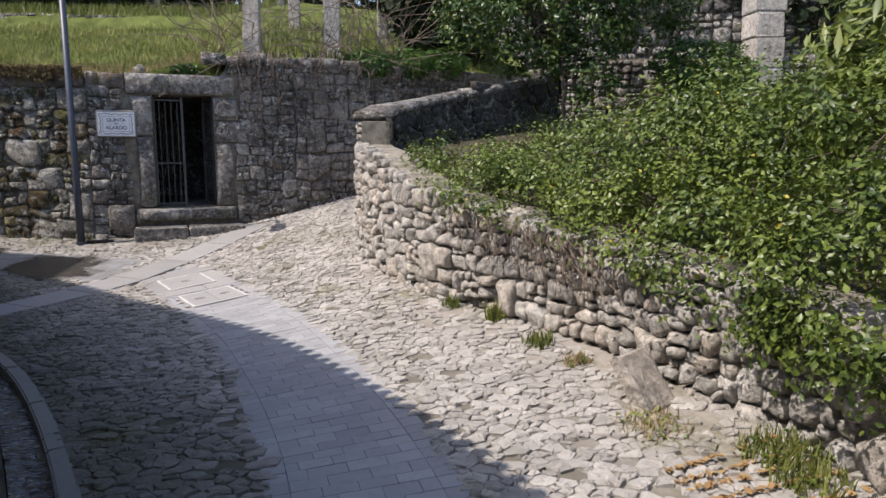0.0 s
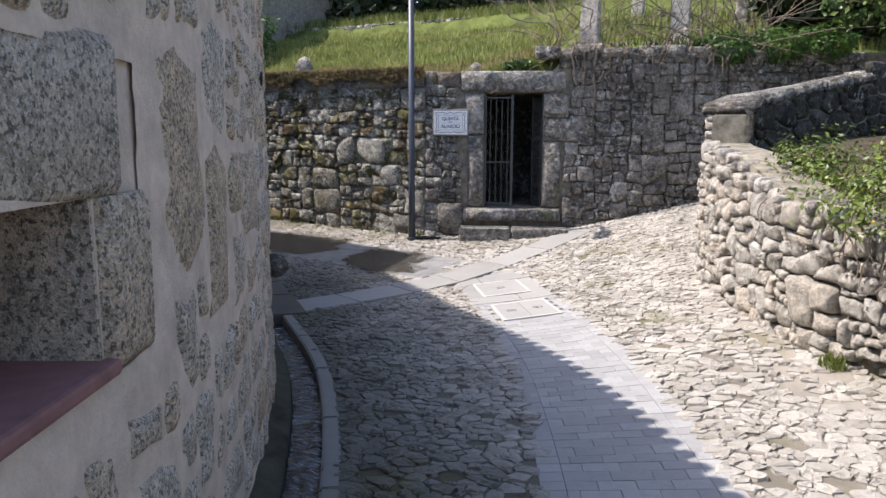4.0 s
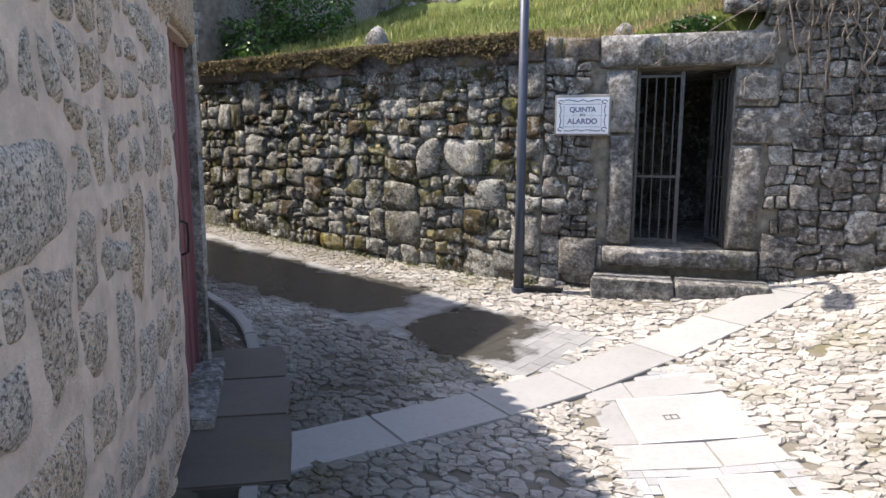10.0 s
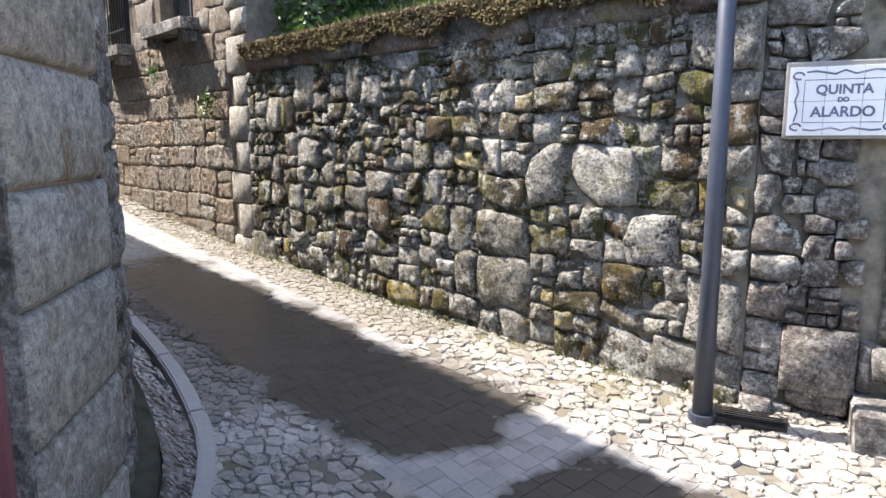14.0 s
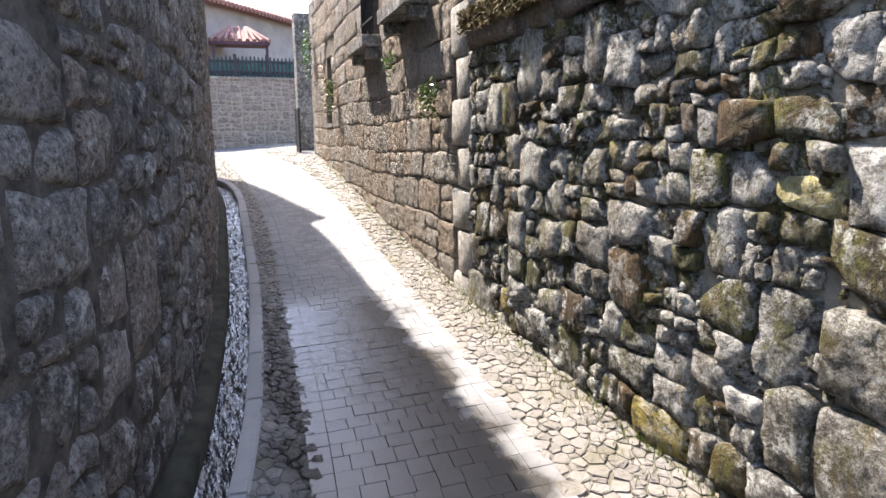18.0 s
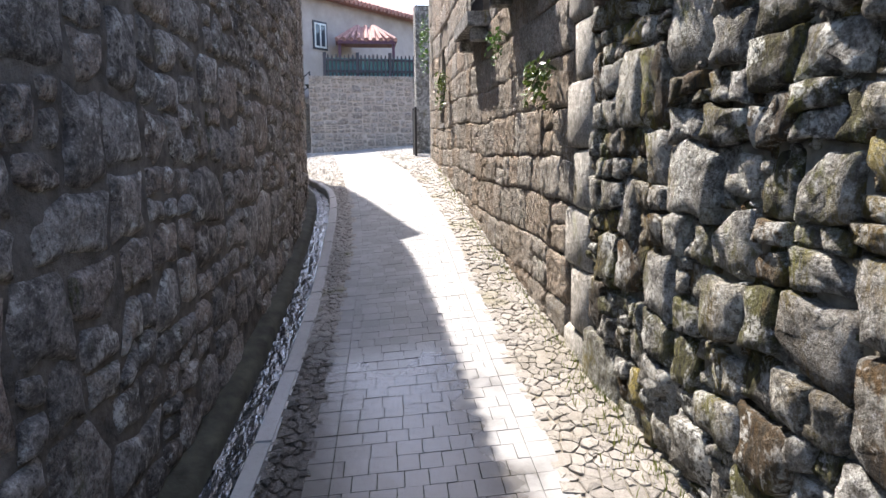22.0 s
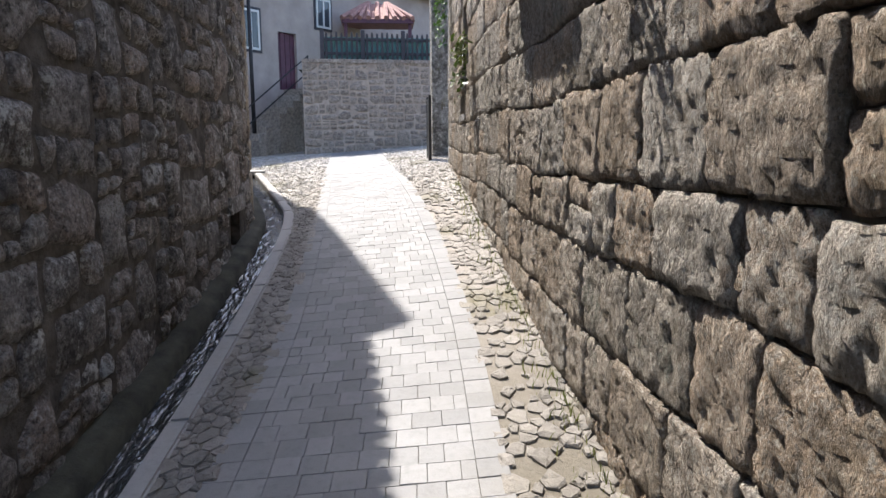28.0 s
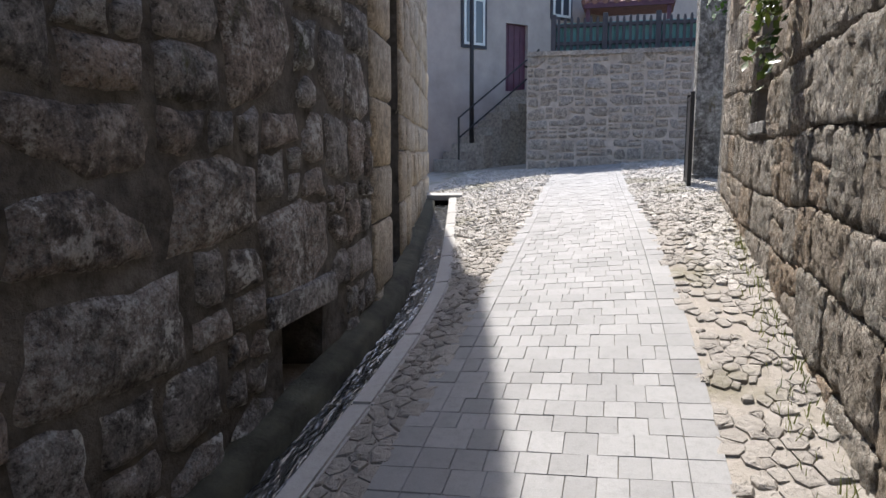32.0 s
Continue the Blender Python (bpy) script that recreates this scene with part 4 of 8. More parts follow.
CH_A, CH_B, KERB_B = 0.15, 0.35, 0.46
BAND = Line([(-4.75, 7.1), (-3.78, 9.45), (-2.55, 12.25)])
STREET = Line([(0.25, 0.2), (-0.17, 3.2), (-1.03, 5.7), (-1.92, 7.5), (-2.9, 9.2), (-3.42, 9.95)])
LANE = Line([(-3.9, 9.95), (-5.2, 10.12), (-7.2, 10.3), (-9.3, 10.5), (-11.5, 10.62), (-13.3, 10.7), (-15.5, 10.79), (-18, 10.75), (-21, 10.6), (-26, 10.3), (-29.5, 10.2)])
HW_S, HW_L = 0.5, 0.62


def in_street(x, y):
    """What part of the ground a place belongs to."""
    s, d = LEFT.near(x, y)
    if x > -24.7 and d < KERB_B:
        return "edge" if d > 0 else "wall"
    if x < -24.7 and y < 8.4 - 0.0 * x and x < -30:
        return "wall"
    s, d = BAND.near(x, y)
    if abs(d) < 0.26 and 0.02 < s < BAND.length - 0.02:
        return "band"
    s, d = STREET.near(x, y)
    if abs(d) < HW_S and 0.02 < s < STREET.length - 0.02:
        return "setts"
    s, d = LANE.near(x, y)
    if abs(d) < HW_L and 0.02 < s < LANE.length - 0.02:
        return "setts"
    if y > 11 and x < -5.1 and x > -22.5 and y > 11.66 + (-5.1 - x) * 0.017:
        return "wall"
    if x >= -5.1 and GATE.near(x, y)[1] < 0:
        return "wall"
    if FRONT.near(x, y)[1] < 0 and y < 9.2 and x > -0.7:
        return "wall"
    if y >= 9.2 and x > -0.6 and UPHILL.near(x, y)[1] < 0:
        return "wall"
    if x < -22.5 and y > 12.2:
        return "wall"
    return "cobbles"


def bed_keep(x, y):
    if x > -24.7:
        d = LEFT.near(x, y)[1]
        if 0.03 < d < KERB_B - 0.06:
            return False
        if d < -0.3:
            return False
    return not (x > -5 and GATE.near(x, y)[1] < -0.5) and not (FRONT.near(x, y)[1] < -0.5 and y < 9.2 and x > 0)


vs, fs = grid_sheet(-31, 3.4, -5, 15, 0.12, lambda x, y: terrain(x, y) - 0.006 + 0.006 * noise.noise((x * 3, y * 3, 0)), bed_keep)
STREET_OB = tagged(new("road", mesh_of("road", vs, fs, M["soil"])), "cobbled village street with sandy joints", "road", kind="structure")

# ---- left side: the low stone house, the tall lane wall ----
LOW_TOP = 3.2
low = wall_body("wall_low_house", LEFT, foot_of(LEFT, 1.0), lambda s: LOW_TOP, 0.45, M["mortar"],
                "granite rubble house wall bedded in pale mortar", s0=S_PIER, openings=[(DOOR_S[0], DOOR_S[1], -0.02, 2.42), (WIN_S[0], WIN_S[1], 1.2, 1.6)])
tall = wall_body("wall_lane_house", LEFT, foot_of(LEFT, 1.0), lambda s: 5.85, 0.45, M["lane_joint"],
                 "tall dark sooty granite house wall along the lane", s0=S_TALL, s1=S_LOW,
                 openings=[(*SLOT_S, 1.1, 3.3), (*HOLE_S, 0.82, 1.27)])
mid = wall_body("wall_lane_outhouse", LEFT, foot_of(LEFT, 1.0), lambda s: LOW_TOP, 0.45, M["lane_joint"], "dark sooty granite outhouse wall beside the lane", s0=S_LOW, s1=S_PIER)
end = wall_body("wall_end_house", LEFT, foot_of(LEFT, 1.0), lambda s: 9.2, 0.4, M["far_mortar"], "sunlit plastered granite house end", s1=S_TALL)


def roof_over(name, line, s0, s1, z, over, back, rise, label):
    bm = bmesh.new()
    n = int((s1 - s0) / 0.2)
    rows = []
    for i in range(n + 1):
        s = s0 + (s1 - s0) * i / n
        a, b = line.off(s, over), line.off(s, -back)
        rows.append([bm.verts.new((a[0], a[1], z)), bm.verts.new((b[0], b[1], z + rise)), bm.verts.new((b[0], b[1], z + rise + 0.1)), bm.verts.new((a[0], a[1], z + 0.06))])
    for q, w in zip(rows, rows[1:]):
        for j in range(4):
            bm.faces.new((q[j], w[j], w[(j + 1) % 4], q[(j + 1) % 4]))
    bm.faces.new(rows[0][::-1])
    bm.faces.new(rows[-1])
    bmesh.ops.recalc_face_normals(bm, faces=bm.faces)
    root = tagged(new(name), label, "roof", kind="structure")
    part("roof_slab", bm, M["roof_tile"], root)
    me = None
    for i in range(int((s1 - s0) / 0.16)):
        s = s0 + 0.08 + i * 0.16
        p, n2 = line.off(s, over), line.side(s)
        if me is None:
            bm = bmesh.new()
            tube(bm, [(0.04, 0, 0.05), (-0.3, 0, 0.1)], 0.06, 8)
            me = bpy.data.meshes.new("roof_tile")
            bm.to_mesh(me)
            bm.free()
            me.materials.append(M["roof_tile"])
        o = new("roof_tile", me)
        o.matrix_basis = pose(p[0], p[1], z, 0, 0, math.degrees(math.atan2(n2[1], n2[0])))
        o.parent = root
    return root


roof_over("roof_low", LEFT, S_LOW + 0.2, LEFT.length, LOW_TOP + 0.02, 0.1, 1.4, 0.45, "clay tile eave of the low house")
roof_over("roof_end", LEFT, 0.0, S_TALL, 9.22, 0.05, 3.0, 0.8, "clay tile eave of the high end house")
roof_over("roof_tall", LEFT, S_TALL, S_LOW, 5.87, 0.05, 3.0, 0.7, "clay tile eave of the tall house")

# ---- right side ----
mossy = wall_body("wall_mossy", MOSSY, foot_of(MOSSY), lambda s: 2.62, 0.5, M["dark_joint"], "old mossy granite rubble retaining wall", inset=0.012)
gate_top = lambda s: 2.62 if GATE.at(s)[0] < -4.55 else (2.86 if GATE.at(s)[0] < -3.0 else 3.2)
gatewall = wall_body("wall_gate", GATE, foot_of(GATE), gate_top, 0.5, M["dark_joint"], "dark weathered granite garden wall with a barred gate", inset=0.04,
                     openings=[(GATE_S[0], GATE_S[1], 0.6, 2.53)])
house = wall_body("wall_ashlar_house", HOUSE, foot_of(HOUSE), lambda s: 6.4, 0.6, M["ashlar_joint"], "brownish granite ashlar house wall", inset=0.014,
                  openings=[(HOUSE.near(-14.9, 11.78)[0], HOUSE.near(-15.8, 11.8)[0], 3.3, 4.7), (HOUSE.near(-12.6, 11.7)[0], HOUSE.near(-13.7, 11.75)[0], 3.42, 4.9),
                            (HOUSE.near(-19.45, 11.9)[0], HOUSE.near(-20.1, 11.9)[0], 2.25, 3.6)])
front_top = lambda s: float(np.interp(FRONT.at(s)[1], [-4, 3, 5, 7, 8.2, 9.4], [0.9, 0.88, 1.02, 1.3, 1.62, 1.72]))
front = wall_body("wall_front", FRONT, foot_of(FRONT), front_top, 0.45, M["dark_joint"], "dry-stone garden wall of rounded pale granite", inset=0.06)
up_top = lambda s: 2.02 + 0.16 * s
uphill = wall_body("wall_uphill", UPHILL, foot_of(UPHILL), up_top, 0.42, M["dark_joint"], "lichened dry-stone wall beside the uphill street", inset=0.05)

# ---- terrace above the mossy wall ----


def terrace_top(x, o):
    """Height of the meadow, o metres behind the wall face."""
    t = max(0.0, min(1.0, (x + 4.4) / 1.2))
    base = 2.84 + 0.32 * t
    z = base + 0.31 * min(o, 4.6)
    if o > 4.6:
        z += 0.25 + 0.22 * min(o - 4.6, 8)
    return z + 0.06 * noise.noise((x * 0.8, o * 0.8, 3))


vs, fs = [], []
n, m = 60, 40
for i in range(n + 1):
    x = -11.2 + (3.1 + 11.2) * i / n
    s = None
    y0 = 11.67 if x < -5.1 else float(np.interp(x, GATE.p[::-1, 0], GATE.p[::-1, 1]))
    for j in range(m + 1):
        o = 0.3 + 13.0 * (j / m) ** 1.2
        vs.append((x, y0 + o, terrace_top(x, o)))
k0 = len(vs)
vs += [(vs[i * (m + 1)][0], vs[i * (m + 1)][1] - 0.02, 2.76 if -4.7 < vs[i * (m + 1)][0] < -2.8 else 2.2) for i in range(n + 1)]
fs = [(k0 + i, k0 + i + 1, (i + 1) * (m + 1), i * (m + 1)) for i in range(n)]
fs += [(i * (m + 1) + j, (i + 1) * (m + 1) + j, (i + 1) * (m + 1) + j + 1, i * (m + 1) + j + 1) for i in range(n) for j in range(m)]
tagged(new("meadow", mesh_of("meadow", vs, fs, M["turf"])), "grassy terrace above the retaining wall", "meadow", kind="structure")
# ---- far end of the lane ----
FAR = Line([(-28.7, 13.4), (-28.6, 12.2), (-28.4, 9.4), (-28.42, 8.95)])
farwall = wall_body("wall_far_retaining", FAR, foot_of(FAR, 0.3), lambda s: 3.95, 0.5, M["far_mortar"], "light granite retaining wall at the lane's end", inset=0.0)

# ---- stones of the walls ----


def wall_stones(name, line, parent, mat, sizes, depth, zlo, zhi, seed, s0=0.0, s1=None, openings=(), pick=None, inset=0.03, gap=0.012, aspect=1.35, label="", foot=None, top=None, rubble_of=None, wave=0.03, skew=0.1, **kw):
    s1 = line.length if s1 is None else s1
    rng = random.Random(seed)
    foot = foot or foot_of(line, 0.06)

    def ok(u, v):
        s, z = s0 + u, zlo + v
        if not (s0 + 0.02 <= s <= s1 - 0.02) or z < foot(min(max(s, 0), line.length)) or z > (top(s) if top else zhi):
            return False
        return not any(a - 0.05 < s < b + 0.05 and lo - 0.05 < z < hi + 0.05 for a, b, lo, hi in openings)

    if rubble_of:
        polys = []
        for p, r in squared(s1 - s0, zhi - zlo, *rubble_of, rng, aspect, wave, skew):
            cu, cv = sum(u for u, _ in p) / 8, sum(v for _, v in p) / 8
            if ok(min(max(cu, 0.03), s1 - s0 - 0.03), cv):
                polys.append(([(s0 + u, zlo + v) for u, v in p], r))
    else:
        pts = scatter(s1 - s0, zhi - zlo, sizes, rng, ok, aspect=aspect)
        polys = [([(s0 + u, zlo + v) for u, v in p], r) for p, r in cells(pts, aspect)]
    # keep the stones clear of the openings and of the ends
    out = []
    for p, r in polys:
        q = [(min(max(u, s0), s1), min(v, (top(min(max(u, s0), s1)) if top else zhi) + 0.04)) for u, v in p]
        for a, b, lo, hi in openings:
            cu, cv = sum(u for u, _ in q) / len(q), sum(v for _, v in q) / len(q)
            if lo < cv < hi:
                q = [(min(u, a) if cu < a else max(u, b) if cu > b else u, v) for u, v in q]
            elif a < cu < b:
                q = [(u, max(v, hi) if cv > hi else min(v, lo)) for u, v in q]
        out.append((q, r))
    lay(name, out, depth, wall_place(line, inset), mat, parent, seed + 1, pick, gap, flip=True, rest_label=label, **kw)


# mossy retaining wall: big boulders below, small stones and chinking above
wall_stones("stone", MOSSY, mossy, M["moss_stone"], None, lambda r, g: 0.055 + 0.08 * r + 0.04 * g.random(), -0.1, 2.62, 11,
            pick=lambda u, v: u < 6.1 and 0.0 < v < 2.2, gap=0.005, aspect=1.25, rubble_of=(0.11, 0.52), wave=0.045, skew=0.2, label="further mossy stones of the wall",
            cut=0.1, n_max=14, maker=rough_stone, relief=0.022, tilt=0.11, ragged=0.05, round_=0.04, inset=0.05,
            special=(2.25, 1.68, stone_mat("yellow lichened granite", (0.27, 0.23, 0.10), (0.50, 0.43, 0.19), None, 0, 0.3, (0.1, 0.085, 0.04), 0.4, bump_mm=9, fleck=0.5, crust=0.3)))
wall_stones("stone", GATE, gatewall, M["dark_stone"], None, lambda r, g: 0.045 + 0.1 * r + 0.03 * g.random(), -0.1, 3.2, 21,
            s0=GATE.near(1.6, 14.6)[0], openings=[(GATE_S[0] - 0.34, GATE_S[1] + 0.36, 0.0, 2.88)], pick=lambda u, v: u > GATE.near(-0.9, 13.1)[0] and v < 2.7, top=gate_top, gap=0.005, aspect=1.25,
            rubble_of=(0.10, 0.42), wave=0.045, skew=0.2, label="further dark stones of the garden wall", cut=0.1, n_max=14, maker=rough_stone, relief=0.016, tilt=0.08, inset=0.04)
wall_stones("stone", FRONT, front, M["field_stone"], None, lambda r, g: 0.085 + 0.16 * r + 0.05 * g.random(), -0.1, 1.78, 31,
            s0=FRONT.near(2.5, 2)[0], pick=lambda u, v: 2 < FRONT.at(u)[1], top=front_top, gap=0.005, aspect=1.1, rubble_of=(0.10, 0.33), wave=0.06, skew=0.28, label="further rounded stones of the wall",
            cut=0.14, n_max=14, maker=rough_stone, relief=0.03, tilt=0.22, bulge=0.12, ragged=0.06, round_=0.07, inset=0.09)
wall_stones("stone", UPHILL, uphill, M["field_stone"], [(0.13, 0.5), (0.085, 0.6), (0.05, 0.4)], lambda r, g: 0.07 + 0.2 * r, 0.0, 3.0, 41,
            s1=2.2, pick=lambda u, v: True, top=up_top, limit=160, rubble_of=(0.1, 0.26), gap=0.007, label="further stones of the wall", inset=0.07)
# chinking in the joints
_rng = random.Random(47)
for line_, body, mat_, h_, in_ in ((MOSSY, mossy, M["moss_stone"], 2.55, 0.012), (FRONT, front, M["field_stone"], 1.7, 0.06)):
    tops = front_top if body is front else (lambda s: 2.6)
    polys_ = [(p, r) for p, r in squared(line_.length, h_, 0.045, 0.09, _rng, 1.3, 0.06, 0.3) if _rng.random() < 0.45]
    polys_ = [(p, r) for p, r in polys_ if 0.05 < p[0][0] < line_.length - 0.15 and foot_of(line_, 0.05)(p[0][0]) < p[0][1] < tops(p[0][0]) - 0.06]
    lay("chinking_stone", polys_, 0.02, wall_place(line_, in_), mat_, body, 48, None, 0.002, n_max=7, flip=True, rest_label="small stones wedged in the joints", wobble=0.3)

def back_place(u, v, d):
    p = UPHILL.off(min(max(u, 0), UPHILL.length), -0.40 - d)
    return (p[0], p[1], v)


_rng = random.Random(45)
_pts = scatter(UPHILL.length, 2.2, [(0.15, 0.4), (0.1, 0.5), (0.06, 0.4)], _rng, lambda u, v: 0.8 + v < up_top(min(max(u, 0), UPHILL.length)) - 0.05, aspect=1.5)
# garden-side face: overhang shade is part of this stone's dark colour
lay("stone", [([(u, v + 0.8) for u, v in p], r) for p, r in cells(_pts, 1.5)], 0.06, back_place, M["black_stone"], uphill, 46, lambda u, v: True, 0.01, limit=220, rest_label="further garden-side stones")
LOW_OPEN = [(DOOR_S[0] - 0.02, DOOR_S[1] + 0.02, -0.5, 2.44), (WIN_S[0] - 0.02, WIN_S[1] + 0.02, 1.19, 1.61), (S_PIER - 0.1, DOOR_S[0], -0.5, 3.2)]
WIN_ROUND = [(WIN_S[0] - 0.25, WIN_S[1] + 0.22, 1.15, 1.95)]
wall_stones("stone", LEFT, low, M["house_stone"], None, lambda r, g: 0.024 + 0.03 * min(r, 0.2) + 0.012 * g.random(), -0.4, 3.05, 51,
            s0=S_PIER, openings=LOW_OPEN + WIN_ROUND, pick=lambda u, v: 0.1 < v < 2.6, inset=0.004, gap=0.018, aspect=0.95, rubble_of=(0.2, 0.74), wave=0.07, skew=0.26, label="further flush stones of the house wall",
            foot=foot_of(LEFT, 0.3), cut=0.12, n_max=14, maker=rough_stone, lens=True, relief=0.009, tilt=0.02, bulge=0.0, ragged=0.08, n=16)
mortar_sheet(LEFT, DOOR_S[1] + 0.02, LEFT.length - 0.05, foot_of(LEFT, 0.1), LOW_TOP, LOW_OPEN + WIN_ROUND, 0.013, 0.011, M["mortar"], low, 0.035)
LANE_ST = dict(inset=0.006, gap=0.004, aspect=1.3, cut=0.1, n_max=14, maker=rough_stone, lens=True, relief=0.014, tilt=0.03, bulge=0.0, ragged=0.04, n=15, rubble_of=(0.16, 0.62), wave=0.05, skew=0.2)
for body_, a_, b_, zt_, seed_, lab_ in ((tall, LEFT.near(-18.62, 9.42)[0], S_LOW, 4.6, 61, "further dark stones of the lane wall"), (mid, S_LOW, S_PIER - 0.02, 3.05, 66, "further dark stones of the outhouse wall")):
    op_ = [(*HOLE_S, 0.82, 1.27)] if body_ is tall else []
    wall_stones("stone", LEFT, body_, M["lane_stone"], None, lambda r, g: 0.026 + 0.02 * r + 0.014 * g.random(), -0.3, zt_, seed_, s0=a_, s1=b_,
                pick=lambda u, v: LEFT.at(u)[0] > -16.8 and 0.0 < v < 2.9, label=lab_, foot=foot_of(LEFT, 0.2), openings=op_, **LANE_ST)
    mortar_sheet(LEFT, a_, b_, foot_of(LEFT, 0.1), zt_, op_, 0.004, 0.010, M["lane_joint"], body_, 0.045)
wall_stones("stone", FAR, farwall, M["far_stone"], [(0.2, 0.3), (0.13, 0.5), (0.08, 0.4), (0.05, 0.3)], lambda r, g: 0.02, 1.3, 3.92, 71,
            pick=lambda u, v: u > 0.8, gap=0.016, aspect=1.6, rubble_of=(0.12, 0.4), wave=0.03, label="further stones of the retaining wall", inset=0.004)


def block(name, parent, mat, place, u0, u1, v0, v1, d, rng, gap=0.008, rough=0.006, ex=0.0):
    """A dressed block with chipped, rounded edges and an uneven face."""
    n = 4
    us, vs_ = np.linspace(u0 + gap, u1 - gap, n), np.linspace(v0 + gap, v1 - gap, n)
    e = min(0.03, 0.2 * (u1 - u0), 0.2 * (v1 - v0))
    us[1], us[2], vs_[1], vs_[2] = us[0] + e, us[3] - e, vs_[0] + e, vs_[3] - e
    tilt = rng.uniform(-0.01, 0.01)
    V = []
    for j in range(n):
        for i in range(n):
            edge = (i in (0, 3)) + (j in (0, 3))
            w = rough * 0.7
            V.append(place(us[i] + rng.uniform(-w, w), vs_[j] + rng.uniform(-w, w), d * (1 - 0.4 * min(edge, 2)) + rng.uniform(-rough, rough) + tilt * (us[i] - u0) + ex))
    F = [(j * n + i, j * n + n + i, j * n + n + i + 1, j * n + i + 1) for j in range(n - 1) for i in range(n - 1)]
    ring = [0, 1, 2, 3, 7, 11, 15, 14, 13, 12, 8, 4]
    k = len(V)
    for i in ring:
        u, v = us[i % n], vs_[i // n]
        V.append(place(u, v, -0.05))
    F += [(ring[i], ring[(i + 1) % 12], k + (i + 1) % 12, k + i) for i in range(12)]
    if name is None:
        return V, F
    o = new(name, mesh_of(name, V, F, mat))
    o.parent = parent
    return o


def rough_block(name, parent, mat, place, u0, u1, v0, v1, d, rng, cell=0.026):
    """A squared block with a pitted, weathered face and worn edges."""
    g = rng.uniform(0.0015, 0.006)
    u0, u1, v0, v1 = u0 + g, u1 - g, v0 + g * rng.uniform(0.6, 1.5), v1 - g * rng.uniform(0.6, 1.5)
    nu, nv = max(4, int((u1 - u0) / cell)), max(4, int((v1 - v0) / cell))
    e = 0.016
    us = [u0, u0 + e] + [u0 + e + (u1 - u0 - 2 * e) * i / (nu - 1) for i in range(1, nu - 1)] + [u1 - e, u1]
    vs_ = [v0, v0 + e] + [v0 + e + (v1 - v0 - 2 * e) * i / (nv - 1) for i in range(1, nv - 1)] + [v1 - e, v1]
    k = rng.uniform(0, 90)
    cols, rows_, V = len(us), len(vs_), []
    wear = rng.uniform(0.005, 0.013)
    for j, v in enumerate(vs_):
        for i, u in enumerate(us):
            edge = min(u - u0, u1 - u, v - v0, v1 - v)
            corner_ = min(u - u0, u1 - u) + min(v - v0, v1 - v)
            r = 0.006 * noise.noise((u * 12, v * 8, k)) + 0.017 * noise.noise((u * 46, v * 27, k + 5)) + 0.007 * rng.uniform(-1, 1)
            drop = wear * (1 - min(1, edge / 0.03)) ** 1.6 + 0.018 * max(0, 1 - corner_ / 0.06)
            su = 0.012 * noise.noise((u * 9, v * 9, k + 20)) if edge < 0.02 else 0
            sv = 0.012 * noise.noise((u * 9, v * 9, k + 30)) if edge < 0.02 else 0
            V.append(place(u + su, v + sv, d + r - drop))
    F = [(j * cols + i, j * cols + cols + i, j * cols + cols + i + 1, j * cols + i + 1) for j in range(rows_ - 1) for i in range(cols - 1)]
    ring = [(i, 0) for i in range(cols)] + [(cols - 1, j) for j in range(1, rows_)] + [(i, rows_ - 1) for i in range(cols - 2, -1, -1)] + [(0, j) for j in range(rows_ - 2, 0, -1)]
    base, n = len(V), len(ring)
    V += [place(us[i], vs_[j], -0.05) for i, j in ring]
    idx = [j * cols + i for i, j in ring]
    F += [(idx[i], idx[(i + 1) % n], base + (i + 1) % n, base + i) for i in range(n)]
    if name is None:
        return V, F
    o = new(name, mesh_of(name, V, F, mat))
    o.parent = parent
    return o


# ashlar house: courses of squared blocks, larger and smoother above
rng = random.Random(81)
_flat = wall_place(HOUSE, 0.03)


def hp(u, v, d):
    return _flat(u + 0.03 * noise.noise((u * 2.1, v * 2.1, 7)), v + 0.035 * noise.noise((u * 1.7, v * 1.7, 3)), d)


